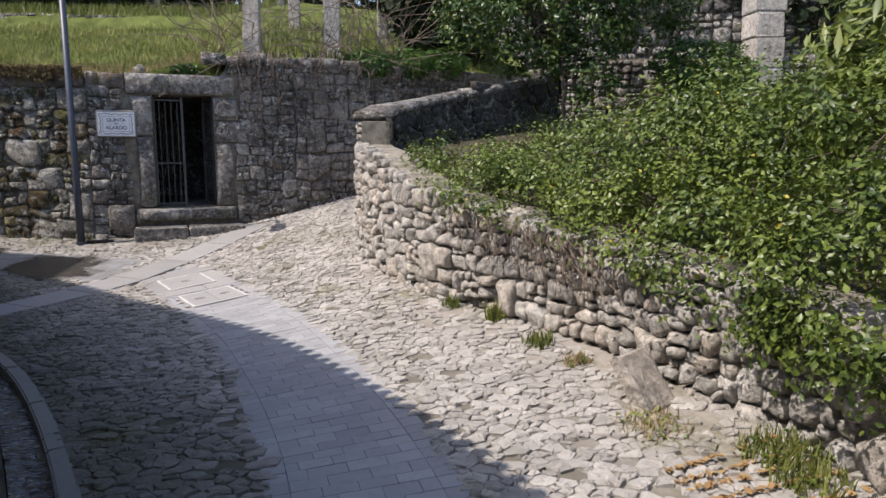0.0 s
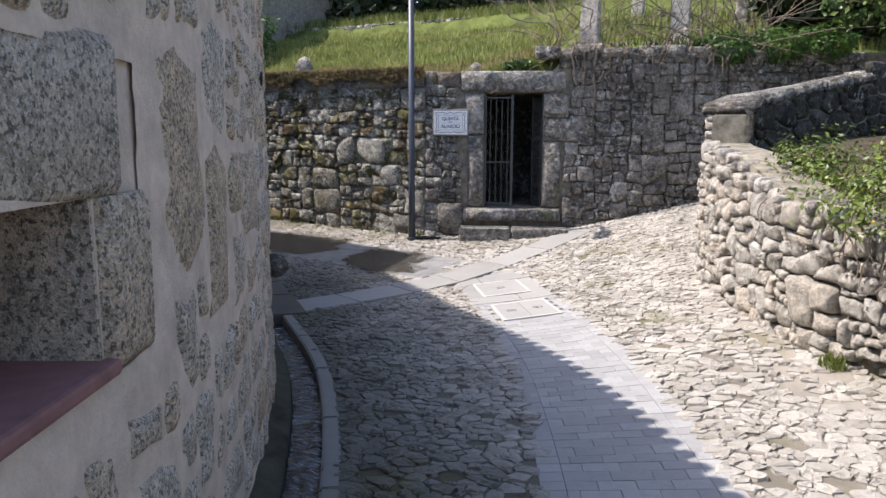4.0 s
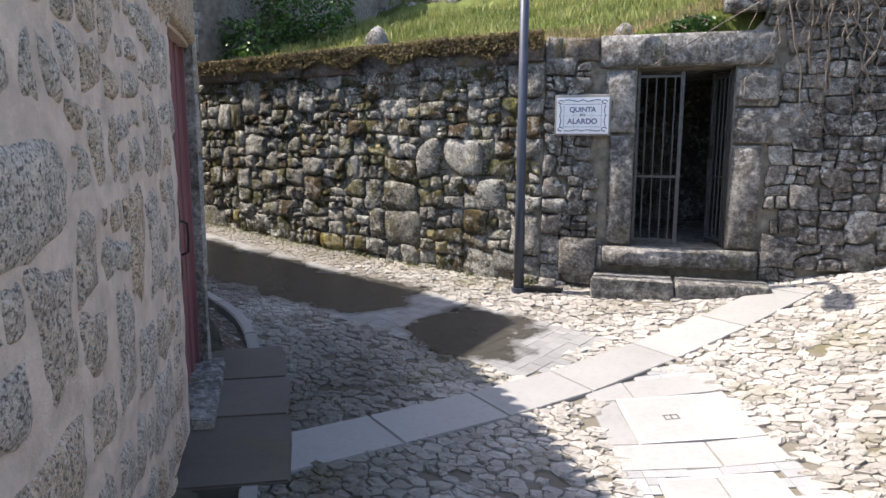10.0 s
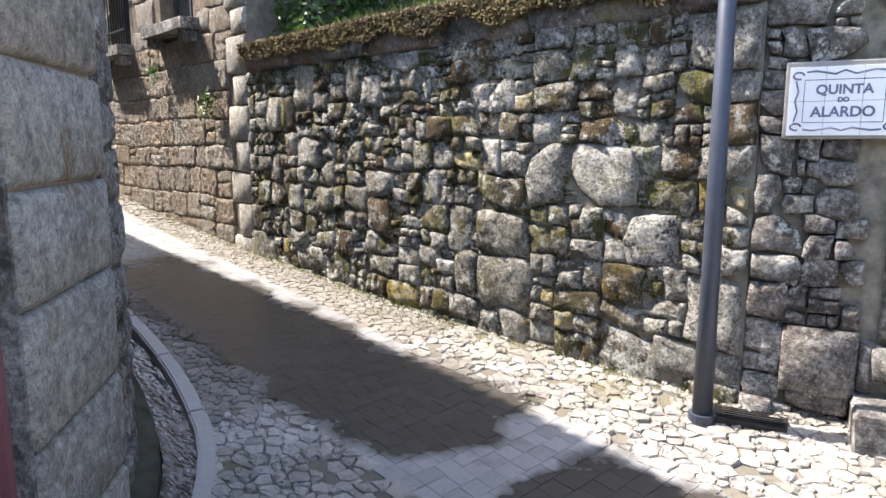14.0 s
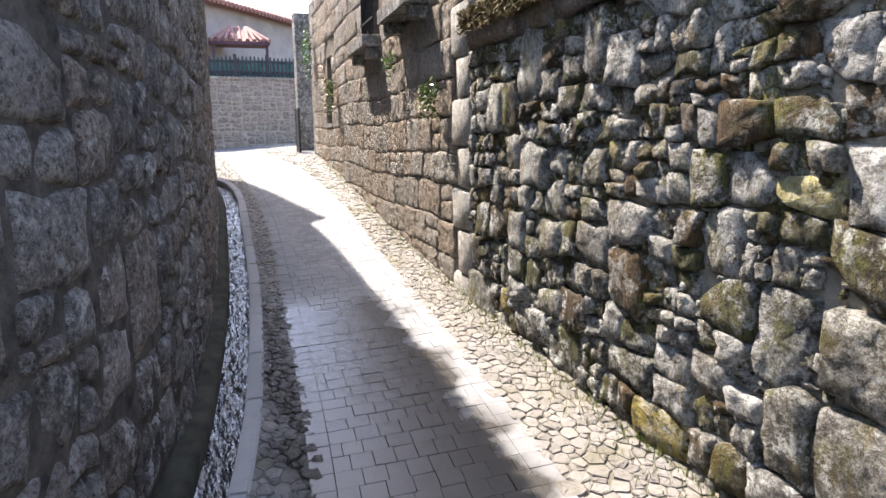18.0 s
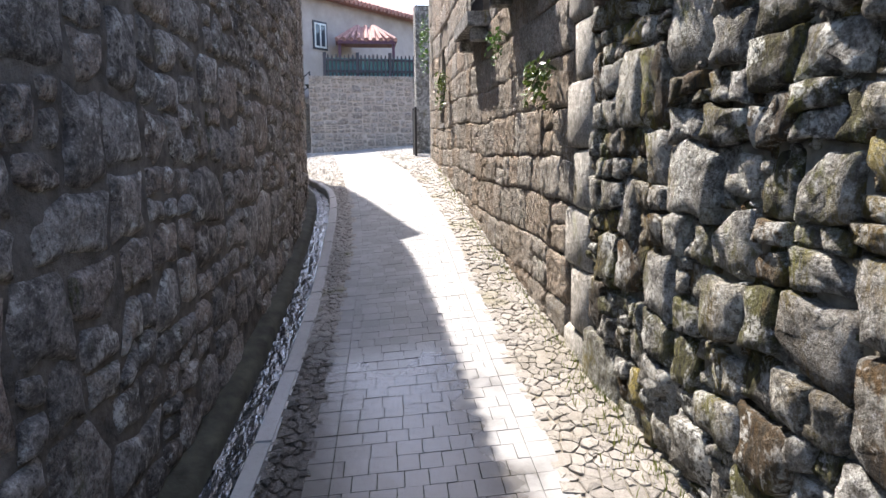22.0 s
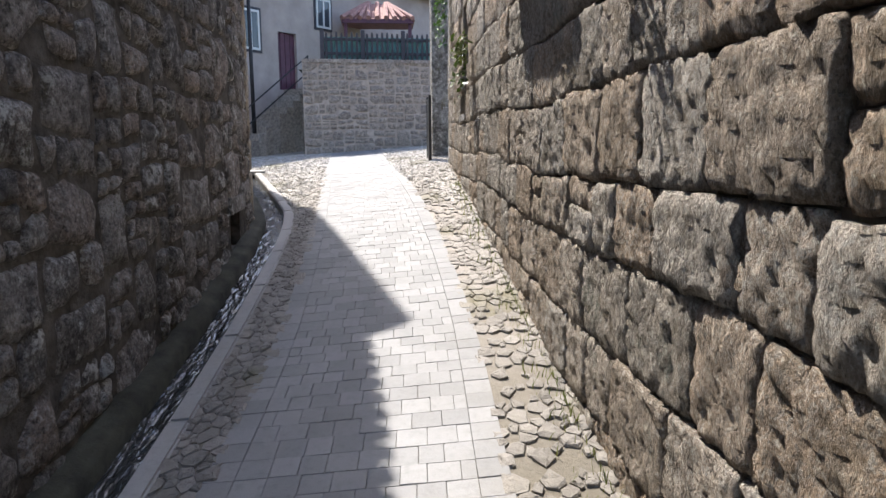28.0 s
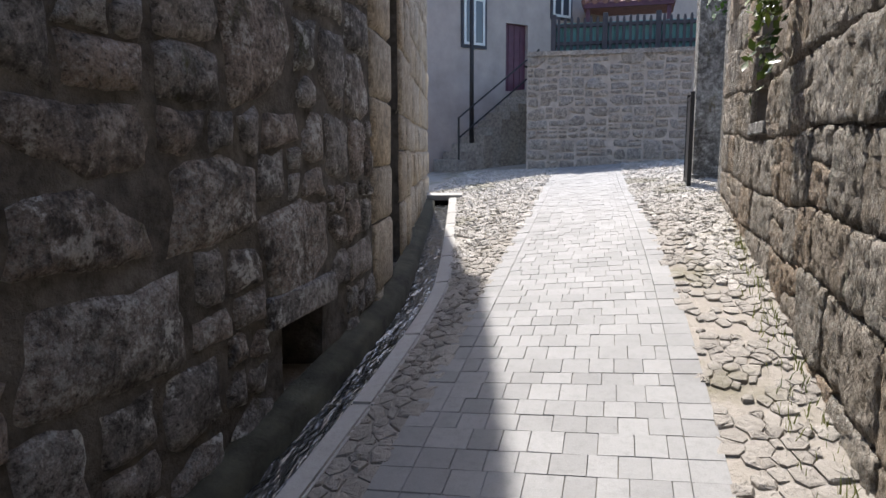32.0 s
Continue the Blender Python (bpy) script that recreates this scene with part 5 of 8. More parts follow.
HOLES = [(HOUSE.near(-14.9, 11.78)[0], HOUSE.near(-15.8, 11.8)[0], 3.3, 4.7), (HOUSE.near(-12.6, 11.7)[0], HOUSE.near(-13.7, 11.75)[0], 3.42, 4.9),
         (HOUSE.near(-19.45, 11.9)[0], HOUSE.near(-20.1, 11.9)[0], 2.25, 3.6)]
z = 0.1
restV, restF, made = [], [], 0
while z < 5.0:
    h = rng.uniform(0.25, 0.38) if z < 2.3 else rng.uniform(0.3, 0.42)
    s = 0.36 if int(z * 10) % 2 else 0.52
    while s < HOUSE.length - 0.05:
        w = min(rng.uniform(0.26, 0.6) * (1.0 if z < 2.3 else 1.3), HOUSE.length - s)
        parts_ = [(z, z + h)] if rng.random() > 0.12 or w > 0.45 else [(z, z + h * 0.55), (z + h * 0.55, z + h)]
        shift = 0.03 * math.sin(s * 1.3) + 0.1 * (s / 9.5)
        for a, b in parts_:
            a, b = a + shift, b + shift
            if b < foot_of(HOUSE, 0.0)(s) or any(s + w > p + 0.04 and s < q - 0.04 and b > lo + 0.06 and a < hi for p, q, lo, hi in HOLES):
                continue
            if made < 300 and b < 3.2:
                rough_block("block", house, M["ashlar"], hp, s, s + w, a, b, rng.uniform(0.045, 0.06), rng)
                made += 1
            else:
                v_, f_ = rough_block(None, house, None, hp, s, s + w, a, b, rng.uniform(0.035, 0.05), rng, 0.06)
                k = len(restV)
                restV += v_
                restF += [tuple(i + k for i in f) for f in f_]
        s += w
    z += h
o = new("block", mesh_of("block", restV, restF, M["ashlar"]))
o.parent = house
tagged(o, "the upper blocks of the house wall", kind="stuff")
z, k = 0.2, 0
while z < 5:
    h = rng.uniform(0.32, 0.5)
    block("quoin", house, M["quoin"], hp, 0.0, 0.36 if k % 2 else 0.5, z, z + h, 0.065, rng, gap=0.004, rough=0.004)
    z, k = z + h, k + 1

# capstones of the mossy and garden walls
cap_mat = stone_mat("mossy capstone", (0.16, 0.135, 0.115), (0.38, 0.34, 0.30), (0.34, 0.22, 0.17), 0.5, 0.3, (0.03, 0.026, 0.022), 0.5, (0.2, 0.16, 0.05), 0.6, 0.3, bump_mm=14)
s, rng = 0.02, random.Random(91)
while s < MOSSY.length - 0.05:
    w = min(rng.uniform(0.5, 1.25), MOSSY.length - s)
    zt = 2.86 + rng.uniform(-0.05, 0.07)
    pm = wall_place(MOSSY, 0.06)
    V, F = block(None, None, None, pm, s, s + w, 2.6, zt, 0.10 + rng.uniform(-0.03, 0.05), rng, rough=0.035, gap=0.0)
    k = len(V)
    V += [pm(s, zt - 0.02, -0.5), pm(s + w, zt - 0.02, -0.5)]
    F += [(12, 15, k + 1, k)]
    child(new("capstone", mesh_of("capstone", V, F, cap_mat)), mossy)
    s += w
s = GATE.near(-4.55, 11.85)[0] + 0.02
while s < GATE.length - 0.05:
    w = min(rng.uniform(0.3, 0.6), GATE.length - s)
    V, F = block(None, None, None, wall_place(GATE, 0.06), s, s + w, 2.6, 2.86 + rng.uniform(-0.04, 0.03), 0.09, rng, rough=0.015)
    child(new("capstone", mesh_of("capstone", V, F, cap_mat)), gatewall)
    s += w
s = GATE.near(-0.2, 13.5)[0]
while s < GATE.near(-3.1, 12.3)[0] - 0.1:
    w = rng.uniform(0.35, 0.7)
    V, F = block(None, None, None, wall_place(GATE, 0.06), s, s + w, 3.05, 3.24 + rng.uniform(-0.02, 0.03), 0.12, rng, rough=0.012)
    k = len(V)
    V += [wall_place(GATE)(s, 3.22, -0.45), wall_place(GATE)(s + w, 3.22, -0.45)]
    F += [(12, 15, k + 1, k)]
    child(new("capstone", mesh_of("capstone", V, F, M["dark_stone"])), gatewall)
    s += w
# broad capstones along the uphill wall
s = 0.0
while s < UPHILL.length - 0.2:
    w = rng.uniform(0.45, 0.85)
    e = min(s + w, UPHILL.length)
    bm = bmesh.new()
    ring = []
    for (a, o_), dz in (((s + 0.01, 0.07), 0), ((e - 0.01, 0.07), 0), ((e - 0.01, -0.49), 0), ((s + 0.01, -0.49), 0)):
        p = UPHILL.off(a, o_ + rng.uniform(-0.03, 0.03))
        ring.append((p[0], p[1], up_top(a)))
    lo = [bm.verts.new(p) for p in ring]
    hi = [bm.verts.new((p[0], p[1], p[2] + rng.uniform(0.11, 0.15))) for p in ring]
    bm.faces.new(lo[::-1])
    bm.faces.new(hi)
    for i in range(4):
        bm.faces.new((lo[i], lo[(i + 1) % 4], hi[(i + 1) % 4], hi[i]))
    bmesh.ops.bevel(bm, geom=list(bm.edges), offset=0.03, segments=2, affect="EDGES")
    part("capstone", bm, M["dark_stone"], uphill, smooth=True)
    s += w

# ---- channel, kerb, slabs ----
channel = tagged(new("gutter_channel"), "open granite water channel along the house walls", "channel", kind="structure")
SL_A, SL_B = LEFT.near(-6.55, 8.15)[0], LEFT.near(-4.75, 6.6)[0]
for a, b in ((0.3, SL_A), (SL_B, LEFT.length - 0.2)):
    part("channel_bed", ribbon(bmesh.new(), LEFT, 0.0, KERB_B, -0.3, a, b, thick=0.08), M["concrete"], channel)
    # sloping skirting between wall and water
    bm = bmesh.new()
    n = int((b - a) / 0.25)
    rows = []
    for i in range(n + 1):
        s = a + (b - a) * i / n
        r = []
        for o_, dz in ((0.0, 0.05), (0.09, 0.025), (CH_A - 0.01, 0.0), (CH_A, -0.3)):
            p = LEFT.off(s, o_)
            r.append(bm.verts.new((p[0], p[1], terrain(*p) + dz + 0.012 * noise.noise((s * 2, o_ * 5, 1)))))
        rows.append(r)
    for q, w in zip(rows, rows[1:]):
        for j in range(3):
            bm.faces.new((q[j], q[j + 1], w[j + 1], w[j]))
    bmesh.ops.recalc_face_normals(bm, faces=bm.faces)
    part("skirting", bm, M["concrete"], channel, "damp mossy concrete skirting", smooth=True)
    s = a
    while s < b - 0.1:
        e = min(s + random.uniform(0.7, 1.1), b)
        bm = ribbon(bmesh.new(), LEFT, CH_B, KERB_B, 0.022, s + 0.004, e - 0.004, 0.25, 0.34)
        bmesh.ops.bevel(bm, geom=[g for g in bm.edges if g.calc_face_angle(0) > 0.7], offset=0.012, segments=2, affect="EDGES")
        part("kerb_stone", bm, M["kerb"], channel)
        s = e


def water_strip(a, b):
    n = int((b - a) / 0.05)
    vs, fs = [], []
    for i in range(n + 1):
        s = a + (b - a) * i / n
        for j in range(7):
            p = LEFT.off(s, CH_A + (CH_B - CH_A) * j / 6)
            vs.append((p[0], p[1], terrain(*p) - 0.075 + 0.022 * noise.noise((s * 9, j * 0.9, 2)) + 0.012 * noise.noise((s * 25, j * 2, 5))))
    fs = [(i * 7 + j, i * 7 + j + 1, i * 7 + j + 8, i * 7 + j + 7) for i in range(n) for j in range(6)]
    o = new("water", mesh_of("water", vs, fs, M["water"]))
    o.parent = channel
    tagged(o, "fast shallow running water")


mouth = wall_frame(LEFT, 0.3, terrain(*LEFT.off(0.3, 0.25)), 0.0)
# solid dark block in place of the shaded hollow under the cover slab
part("drain_mouth", box(bmesh.new(), (-0.35, -KERB_B - 0.02, -0.3), (0.0, -CH_A + 0.05, -0.03), mouth), M["dark_void"], channel, "dark block painted as shade in the drain mouth")
part("cover_slab", box(bmesh.new(), (-0.5, -KERB_B - 0.08, -0.028), (0.03, 0.0, 0.05), mouth, 0.015, 0.004), M["kerb"], channel)
water_strip(0.4, SL_A + 0.1)
water_strip(SL_B - 0.1, LEFT.length - 0.4)


def slab_at(poly, h, thick, mat, name, parent, bevel=0.012):
    bm = bmesh.new()
    z = max(terrain(x, y) for x, y in poly) * 0.5 + min(terrain(x, y) for x, y in poly) * 0.5
    lo = [bm.verts.new((x, y, terrain(x, y) + h - thick)) for x, y in poly]
    hi = [bm.verts.new((x, y, terrain(x, y) + h)) for x, y in poly]
    bm.faces.new(lo[::-1])
    bm.faces.new(hi)
    for i in range(len(poly)):
        j = (i + 1) % len(poly)
        bm.faces.new((lo[i], lo[j], hi[j], hi[i]))
    bmesh.ops.recalc_face_normals(bm, faces=bm.faces)
    bmesh.ops.bevel(bm, geom=list(bm.edges), offset=bevel, segments=2, affect="EDGES")
    return part(name, bm, mat, parent)


# slabs that bridge the channel before the door
cut = [SL_A - 0.05, SL_A + 0.65, SL_A + 1.35, SL_B + 0.02]
for a, b in zip(cut, cut[1:]):
    pts = [LEFT.off(a + 0.006, -0.02), LEFT.off(a + 0.006, 0.64), LEFT.off((a + b) / 2, 0.64), LEFT.off(b - 0.006, 0.62), LEFT.off(b - 0.006, -0.02)]
    slab_at([tuple(p) for p in pts][::-1], 0.035, 0.14, M["wet_slab"], "bridge_slab", channel)

# ---- paving: slab band, setts, cobbles ----
band = tagged(new("paving_band"), "smooth granite slabs laid across the street", "paving", kind="structure")
s = 0.0
while s < BAND.length - 0.1:
    e = min(s + random.uniform(0.75, 1.15), BAND.length)
    slab_at([tuple(BAND.off(a, o_)) for a, o_ in ((s + 0.005, 0.25), (s + 0.005, -0.25), (e - 0.005, -0.25), (e - 0.005, 0.25))], 0.02, 0.1, M["slab"], "slab", band, 0.006)
    s = e


def setts(line, hw, pitch, across, s0, s1, parent, pick, mat, seed, skip=None):
    rng = random.Random(seed)
    s, row, made = s0, 0, 0
    bv, bf = [], []
    while s < s1:
        d = pitch * rng.uniform(0.85, 1.15)
        edges = [-hw, -hw + 0.13]
        x = -hw + 0.13 + (across * 0.5 if row % 2 else across)
        while x < hw - 0.13 - 0.05:
            edges.append(x)
            x += across * rng.uniform(0.85, 1.15)
        edges += [hw - 0.13, hw]
        for a, b in zip(edges, edges[1:]):
            if b - a < 0.035 or (skip and skip(*line.off(s + d / 2, (a + b) / 2))):
                continue
            V = []
            g, hh = 0.0012, rng.uniform(0.004, 0.0075)
            for dz, ins in ((-0.03, 0), (hh - 0.0015, 0), (hh, 0.0013)):
                for ss, oo in ((s + g + ins, a + g + ins), (s + d - g - ins, a + g + ins), (s + d - g - ins, b - g - ins), (s + g + ins, b - g - ins)):
                    p = line.off(ss, oo)
                    V.append((p[0], p[1], terrain(*p) + dz + rng.uniform(-0.0012, 0.0012)))
            F = [(0, 1, 5, 4), (1, 2, 6, 5), (2, 3, 7, 6), (3, 0, 4, 7), (4, 5, 9, 8), (5, 6, 10, 9), (6, 7, 11, 10), (7, 4, 8, 11), (8, 9, 10, 11)]
            if made < 300 and pick(s):
                child(new("sett", mesh_of("sett", V, F, mat, False)), parent)
                made += 1
            else:
                k = len(bv)
                bv += V
                bf += [tuple(i + k for i in f) for f in F]
        s, row = s + d, row + 1
    o = child(new("sett", mesh_of("sett", bv, bf, mat, False)), parent)
    tagged(o, "the further setts of the strip", kind="stuff")


def on_band(x, y):
    s, d = BAND.near(x, y)
    return abs(d) < 0.27 and 0.02 < s < BAND.length - 0.02


def on_strip(s0, s1, w):
    """Centre, size and turn of a cover that lies square in the strip."""
    n2 = STREET.side((s0 + s1) / 2)
    return (STREET.at((s0 + s1) / 2), w, s1 - s0, math.degrees(math.atan2(-n2[1], -n2[0])))


COVER_S = (STREET.near(-2.7, 8.78)[0], STREET.near(-3.1, 9.46)[0])
_low = STREET.near(-2.27, 8.02)[0]
MH = [on_strip(COVER_S[0] + 0.004, COVER_S[1] - 0.004, 0.59), on_strip(_low - 0.4, _low + 0.4, 0.62)]
FLAG_S = (STREET.near(-2.52, 8.46)[0], STREET.near(-3.3, 9.78)[0])


def on_cover(x, y, grow=0.06):
    for (cx, cy), w, h, a in MH:
        c, s_ = math.cos(radians(a)), math.sin(radians(a))
        dx, dy = (x - cx) * c + (y - cy) * s_, -(x - cx) * s_ + (y - cy) * c
        if abs(dx) < w / 2 + grow and abs(dy) < h / 2 + grow:
            return True
    return False


lane_strip = tagged(new("paving_lane"), "sawn granite sett strip, wet in places", "paving", kind="structure")
street_strip = tagged(new("paving_street"), "curved strip of sawn granite setts", "paving", kind="structure")
setts(LANE, HW_L, 0.14, 0.125, 0.0, LANE.length - 0.2, lane_strip, lambda s: s > 3.5, M["sett"], 101, on_band)
setts(STREET, HW_S, 0.105, 0.2, 0.3, STREET.length, street_strip, lambda s: s > 2.2, M["street_sett"], 102, lambda x, y: on_band(x, y) or on_cover(x, y, 0.0) or FLAG_S[0] < STREET.near(x, y)[0] < FLAG_S[1] or LANE.near(x, y)[1] ** 2 < 0.36 and x < -3.9)

# smooth flags round the upper cover
_c0, _c1 = COVER_S
for a_, b_, cuts_ in ((FLAG_S[0], _c0, (-0.49, -0.1, 0.49)), (_c0, _c1, (-0.49, -0.296)), (_c0, _c1, (0.296, 0.49)), (_c1, FLAG_S[1], (-0.49, 0.15, 0.49))):
    for p_, q_ in zip(cuts_, cuts_[1:]):
        slab_at([tuple(STREET.off(s_, o_)) for s_, o_ in ((a_ + 0.004, q_ - 0.004), (a_ + 0.004, p_ + 0.004), (b_ - 0.004, p_ + 0.004), (b_ - 0.004, q_ - 0.004))], 0.008, 0.08, M["slab"], "flagstone", street_strip, 0.004)
rng = random.Random(111)
sizes = [(0.047, 0.3), (0.034, 0.6), (0.024, 0.6)]


ROUGH = [(-28.6, 12), (-28.6, 7.6), (-25, 7.9), (-20, 9.4), (-9, 9.2), (-7, 8.6), (-4, 5.8), (-1.5, 2.2), (-1.2, 0.2), (2.7, 0.2), (2.4, 3), (0.6, 6.7), (-0.4, 9), (0.2, 10.6), (2.6, 13.9), (2.6, 14.5),
         (1, 14.2), (-1, 13.1), (-5.1, 11.7), (-22.6, 12.1)]


def cobble_ok(u, v):
    x, y = u - 28.6, v + 0.2
    if not in_poly(x, y, ROUGH):
        return False
    if y < 8.6 and x > -0.8 and 0 < FRONT.near(x, y)[1] < 0.5 + 0.2 * math.sin(y * 2.3) and rng.random() < 0.9:
        return False
    return in_street(x, y) == "cobbles" and not on_cover(x, y) and not (x < -22.5 and y > 12.1)


pts = scatter(20.6, 14.3, sizes, rng, lambda u, v: cobble_ok(u + 10.6, v) and u > 0.0, tries=5, aspect=1.35)
polys = [([(u - 18.0, v + 0.2) for u, v in p], r) for p, r in cells(pts, 1.35)]
polys = [(p, r) for p, r in polys if sum(x for x, _ in p) / len(p) > -7.5]
# the lane's edges have smaller stones
pts = scatter(21.1, 5.5, [(0.042, 0.35), (0.031, 0.6), (0.022, 0.6)], rng, lambda u, v: cobble_ok(u, v + 7.3), tries=5, aspect=1.3)
polys += [([(u - 28.6, v + 7.5) for u, v in p], r) for p, r in cells(pts, 1.3) if sum(u for u, _ in p) / len(p) < 21.1]


def tame(p, r):
    cx, cy = sum(x for x, _ in p) / len(p), sum(y for _, y in p) / len(p)
    return [(cx + max(-2.0 * r, min(2.0 * r, x - cx)), cy + max(-1.45 * r, min(1.45 * r, y - cy))) for x, y in p], r


in_lane = lambda p: -20.0 - 1.2 * math.sin(9 * p[0][1]) < sum(x for x, _ in p) / len(p) < -7.5
lay("cobble", [tame(p, r) for p, r in polys if in_lane(p) and not (p[0][0] < -13.2 and p[0][1] > 11.1 and rng.random() < 0.3)], lambda r, g: 0.003 + 0.007 * g.random(), ground_place, M["lane_cobble"], STREET_OB, 113,
    lambda x, y: -13 < x < -9.5 and y > 11.1, 0.003, limit=120, rest_label="the further cobbles of the lane", bulge=0.35, shoulder=0.83, wobble=0.5, n_max=8, cut=0.1, tilt=0.04, smooth=False)
lay("cobble", [tame(p, r) for p, r in polys if not in_lane(p) and rng.random() > 0.07], lambda r, g: 0.006 + 0.010 * g.random(), ground_place, M["cobble"], STREET_OB, 112,
    lambda x, y: -3.2 < x < -1.6 and 4.5 < y < 8.0, 0.003, limit=180, rest_label="the further cobbles of the street", bulge=0.35, shoulder=0.82, wobble=0.6, n_max=8, cut=0.1, tilt=0.09, smooth=False)

# ---- the gate and what stands by it ----
gp = wall_place(GATE, 0.02)
rng = random.Random(201)
G0, G1 = GATE_S
for u0, u1, v0, v1, d in ((G1, G1 + 0.27, 0.62, 1.82, 0.05), (G1, G1 + 0.33, 1.84, 2.5, 0.045), (G0 - 0.3, G0, 0.62, 1.72, 0.045), (G0 - 0.78, G0, 1.73, 2.1, 0.05),
                          (G0 - 0.42, G0, 2.11, 2.5, 0.045), (G1 + 0.27, G1 + 0.36, 0.3, 0.62, 0.06)):
    block("jamb_stone", gatewall, M["dressed"], gp, u0, u1, v0, v1, d, rng, rough=0.006)
block("lintel", gatewall, M["dressed"], gp, G0 - 0.36, G1 + 0.4, 2.53, 2.87, 0.08, rng, rough=0.006)
block("threshold", gatewall, M["dressed"], gp, G0 - 0.32, G1 + 0.3, 0.38, 0.61, 0.14, rng, rough=0.008)
for u0, u1, v0, v1 in ((G1 + 0.36, G1 + 0.78, 0.25, 0.68), (G1 + 0.78, G1 + 1.02, -0.1, 0.2)):
    block("base_stone", gatewall, M["dark_stone"], gp, u0, u1, v0, v1, 0.1, rng, rough=0.015)


def set_local(root, m):
    root.matrix_basis = m
    return root


# passage behind the gate
void = tagged(new("passage"), "dark passage behind the barred gate", "passage", kind="structure")
bm = bmesh.new()
m = wall_frame(GATE, (G0 + G1) / 2, 0, -0.5)
for lo, hi in (((-0.75, 0.0, 0.5), (0.75, 2.6, 0.6)), ((-0.75, 2.5, 0.6), (0.75, 2.6, 2.6)), ((-0.75, 0.0, 0.6), (-0.62, 2.5, 2.6)), ((0.62, 0, 0.6), (0.75, 2.5, 2.6)), ((-0.75, 0, 2.55), (0.75, 2.6, 2.68))):
    box(bm, lo, hi, m)
part("passage_shell", bm, M["dark_stone"], void)

gate = set_local(tagged(new("iron_gate"), "grey iron bar gate, one leaf swung open inward", "gate"), wall_frame(GATE, (G0 + G1) / 2, 0.61, -0.12))
half = (G1 - G0) / 2 - 0.01


def gate_leaf(mm):
    bm = bmesh.new()
    box(bm, (0, -0.012, 0.03), (0.03, 0.012, 1.88))
    box(bm, (half - 0.04, -0.014, 0.03), (half, 0.014, 1.88))
    for z0 in (0.05, 0.75, 1.82):
        box(bm, (0, -0.008, z0), (half, 0.008, z0 + 0.025))
    bmesh.ops.transform(bm, matrix=gate.matrix_basis @ mm, verts=bm.verts)
    leaf = part("leaf", bm, M["bar"], gate)
    for i in range(1, 5):
        bm = tube(bmesh.new(), [(half * i / 5, 0, 0.05), (half * i / 5, 0, 1.84)], 0.0075, 6)
        bmesh.ops.transform(bm, matrix=gate.matrix_basis @ mm, verts=bm.verts)
        part("bar", bm, M["bar"], leaf)
    return leaf


gate_leaf(pose(-half, 0, 0))
lf = gate_leaf(pose(half, 0, 0, 0, 0, 108))
bm = box(bmesh.new(), (half * 0.86, -0.03, 0.95), (half, 0.03, 1.1), gate.matrix_basis @ pose(half, 0, 0, 0, 0, 108), 0.005)
part("lock", bm, M["iron"], gate, "rusty lock box")

steps = tagged(new("gate_step"), "worn granite step blocks before the gate", "step")
for u0, u1 in ((G0 - 0.42, G0 + 0.5), (G0 + 0.52, G1 + 0.38)):
    c = GATE.off((u0 + u1) / 2, 0.22)
    g0, g1 = terrain(*GATE.off(u0, 0.3)), terrain(*GATE.off(u1, 0.3))
    bm = bmesh.new()
    m = wall_frame(GATE, (u0 + u1) / 2, 0, 0.0)
    box(bm, (-(u1 - u0) / 2, -0.4, min(g0, g1) - 0.08), ((u1 - u0) / 2, 0.02, 0.3), m, 0.03, 0.008)
    part("step_block", bm, M["dressed"], steps, smooth=False)

# tile plaque
SIGN_S = (GATE.near(-4.44, 11.88)[0] + GATE.near(-4.99, 11.70)[0]) / 2
SW, SH = 0.56, 0.39
sm = wall_frame(GATE, SIGN_S, 1.83, 0.075)
bm = box(bmesh.new(), (-SW / 2 - 0.02, 0.004, -0.02), (SW / 2 + 0.02, 0.08, SH + 0.03), sm, 0.01)
child(part("plaque_bed", bm, M["grey_mortar"]), gatewall)
plaque = set_local(tagged(new("tile_plaque"), "white glazed tile name plaque with a blue-grey border", "sign"), sm)
for i in range(3):
    for j in range(2):
        bm = box(bmesh.new(), (-SW / 2 + SW * i / 3 + 0.001, -0.008, SH * j / 2 + 0.001), (-SW / 2 + SW * (i + 1) / 3 - 0.001, 0.006, SH * (j + 1) / 2 - 0.001), sm, 0.0015)
        part("tile", bm, M["glaze"], plaque)
bm = bmesh.new()


def scroll(pts, r=0.0055):
    tube(bm, [(x, -0.0085, z) for x, z in pts], r, 5)


e, f = SW / 2 - 0.035, SH - 0.03
scroll([(-e + 0.05, 0.035), (-e + 0.1, 0.03), (-0.05, 0.045), (0, 0.03), (0.05, 0.045), (e - 0.1, 0.03), (e - 0.05, 0.035)])
scroll([(-e + 0.05, f), (-e + 0.1, f + 0.005), (-0.05, f - 0.015), (0, f + 0.005), (0.05, f - 0.015), (e - 0.1, f + 0.005), (e - 0.05, f)])
for q in (-1, 1):
    scroll([(q * e, 0.08), (q * (e - 0.015), 0.14), (q * e, SH / 2), (q * (e - 0.015), SH - 0.14), (q * e, SH - 0.08)])
    for zc in (0.05, SH - 0.05):
        scroll([(q * (e - 0.012) + 0.028 * math.cos(a), zc + 0.02 * math.sin(a)) for a in np.linspace(0, 5.2, 10)], 0.006)
for q in (-1, 1):
    scroll([(q * (e - 0.045), 0.075), (q * (e - 0.045), SH - 0.075)], 0.0022)
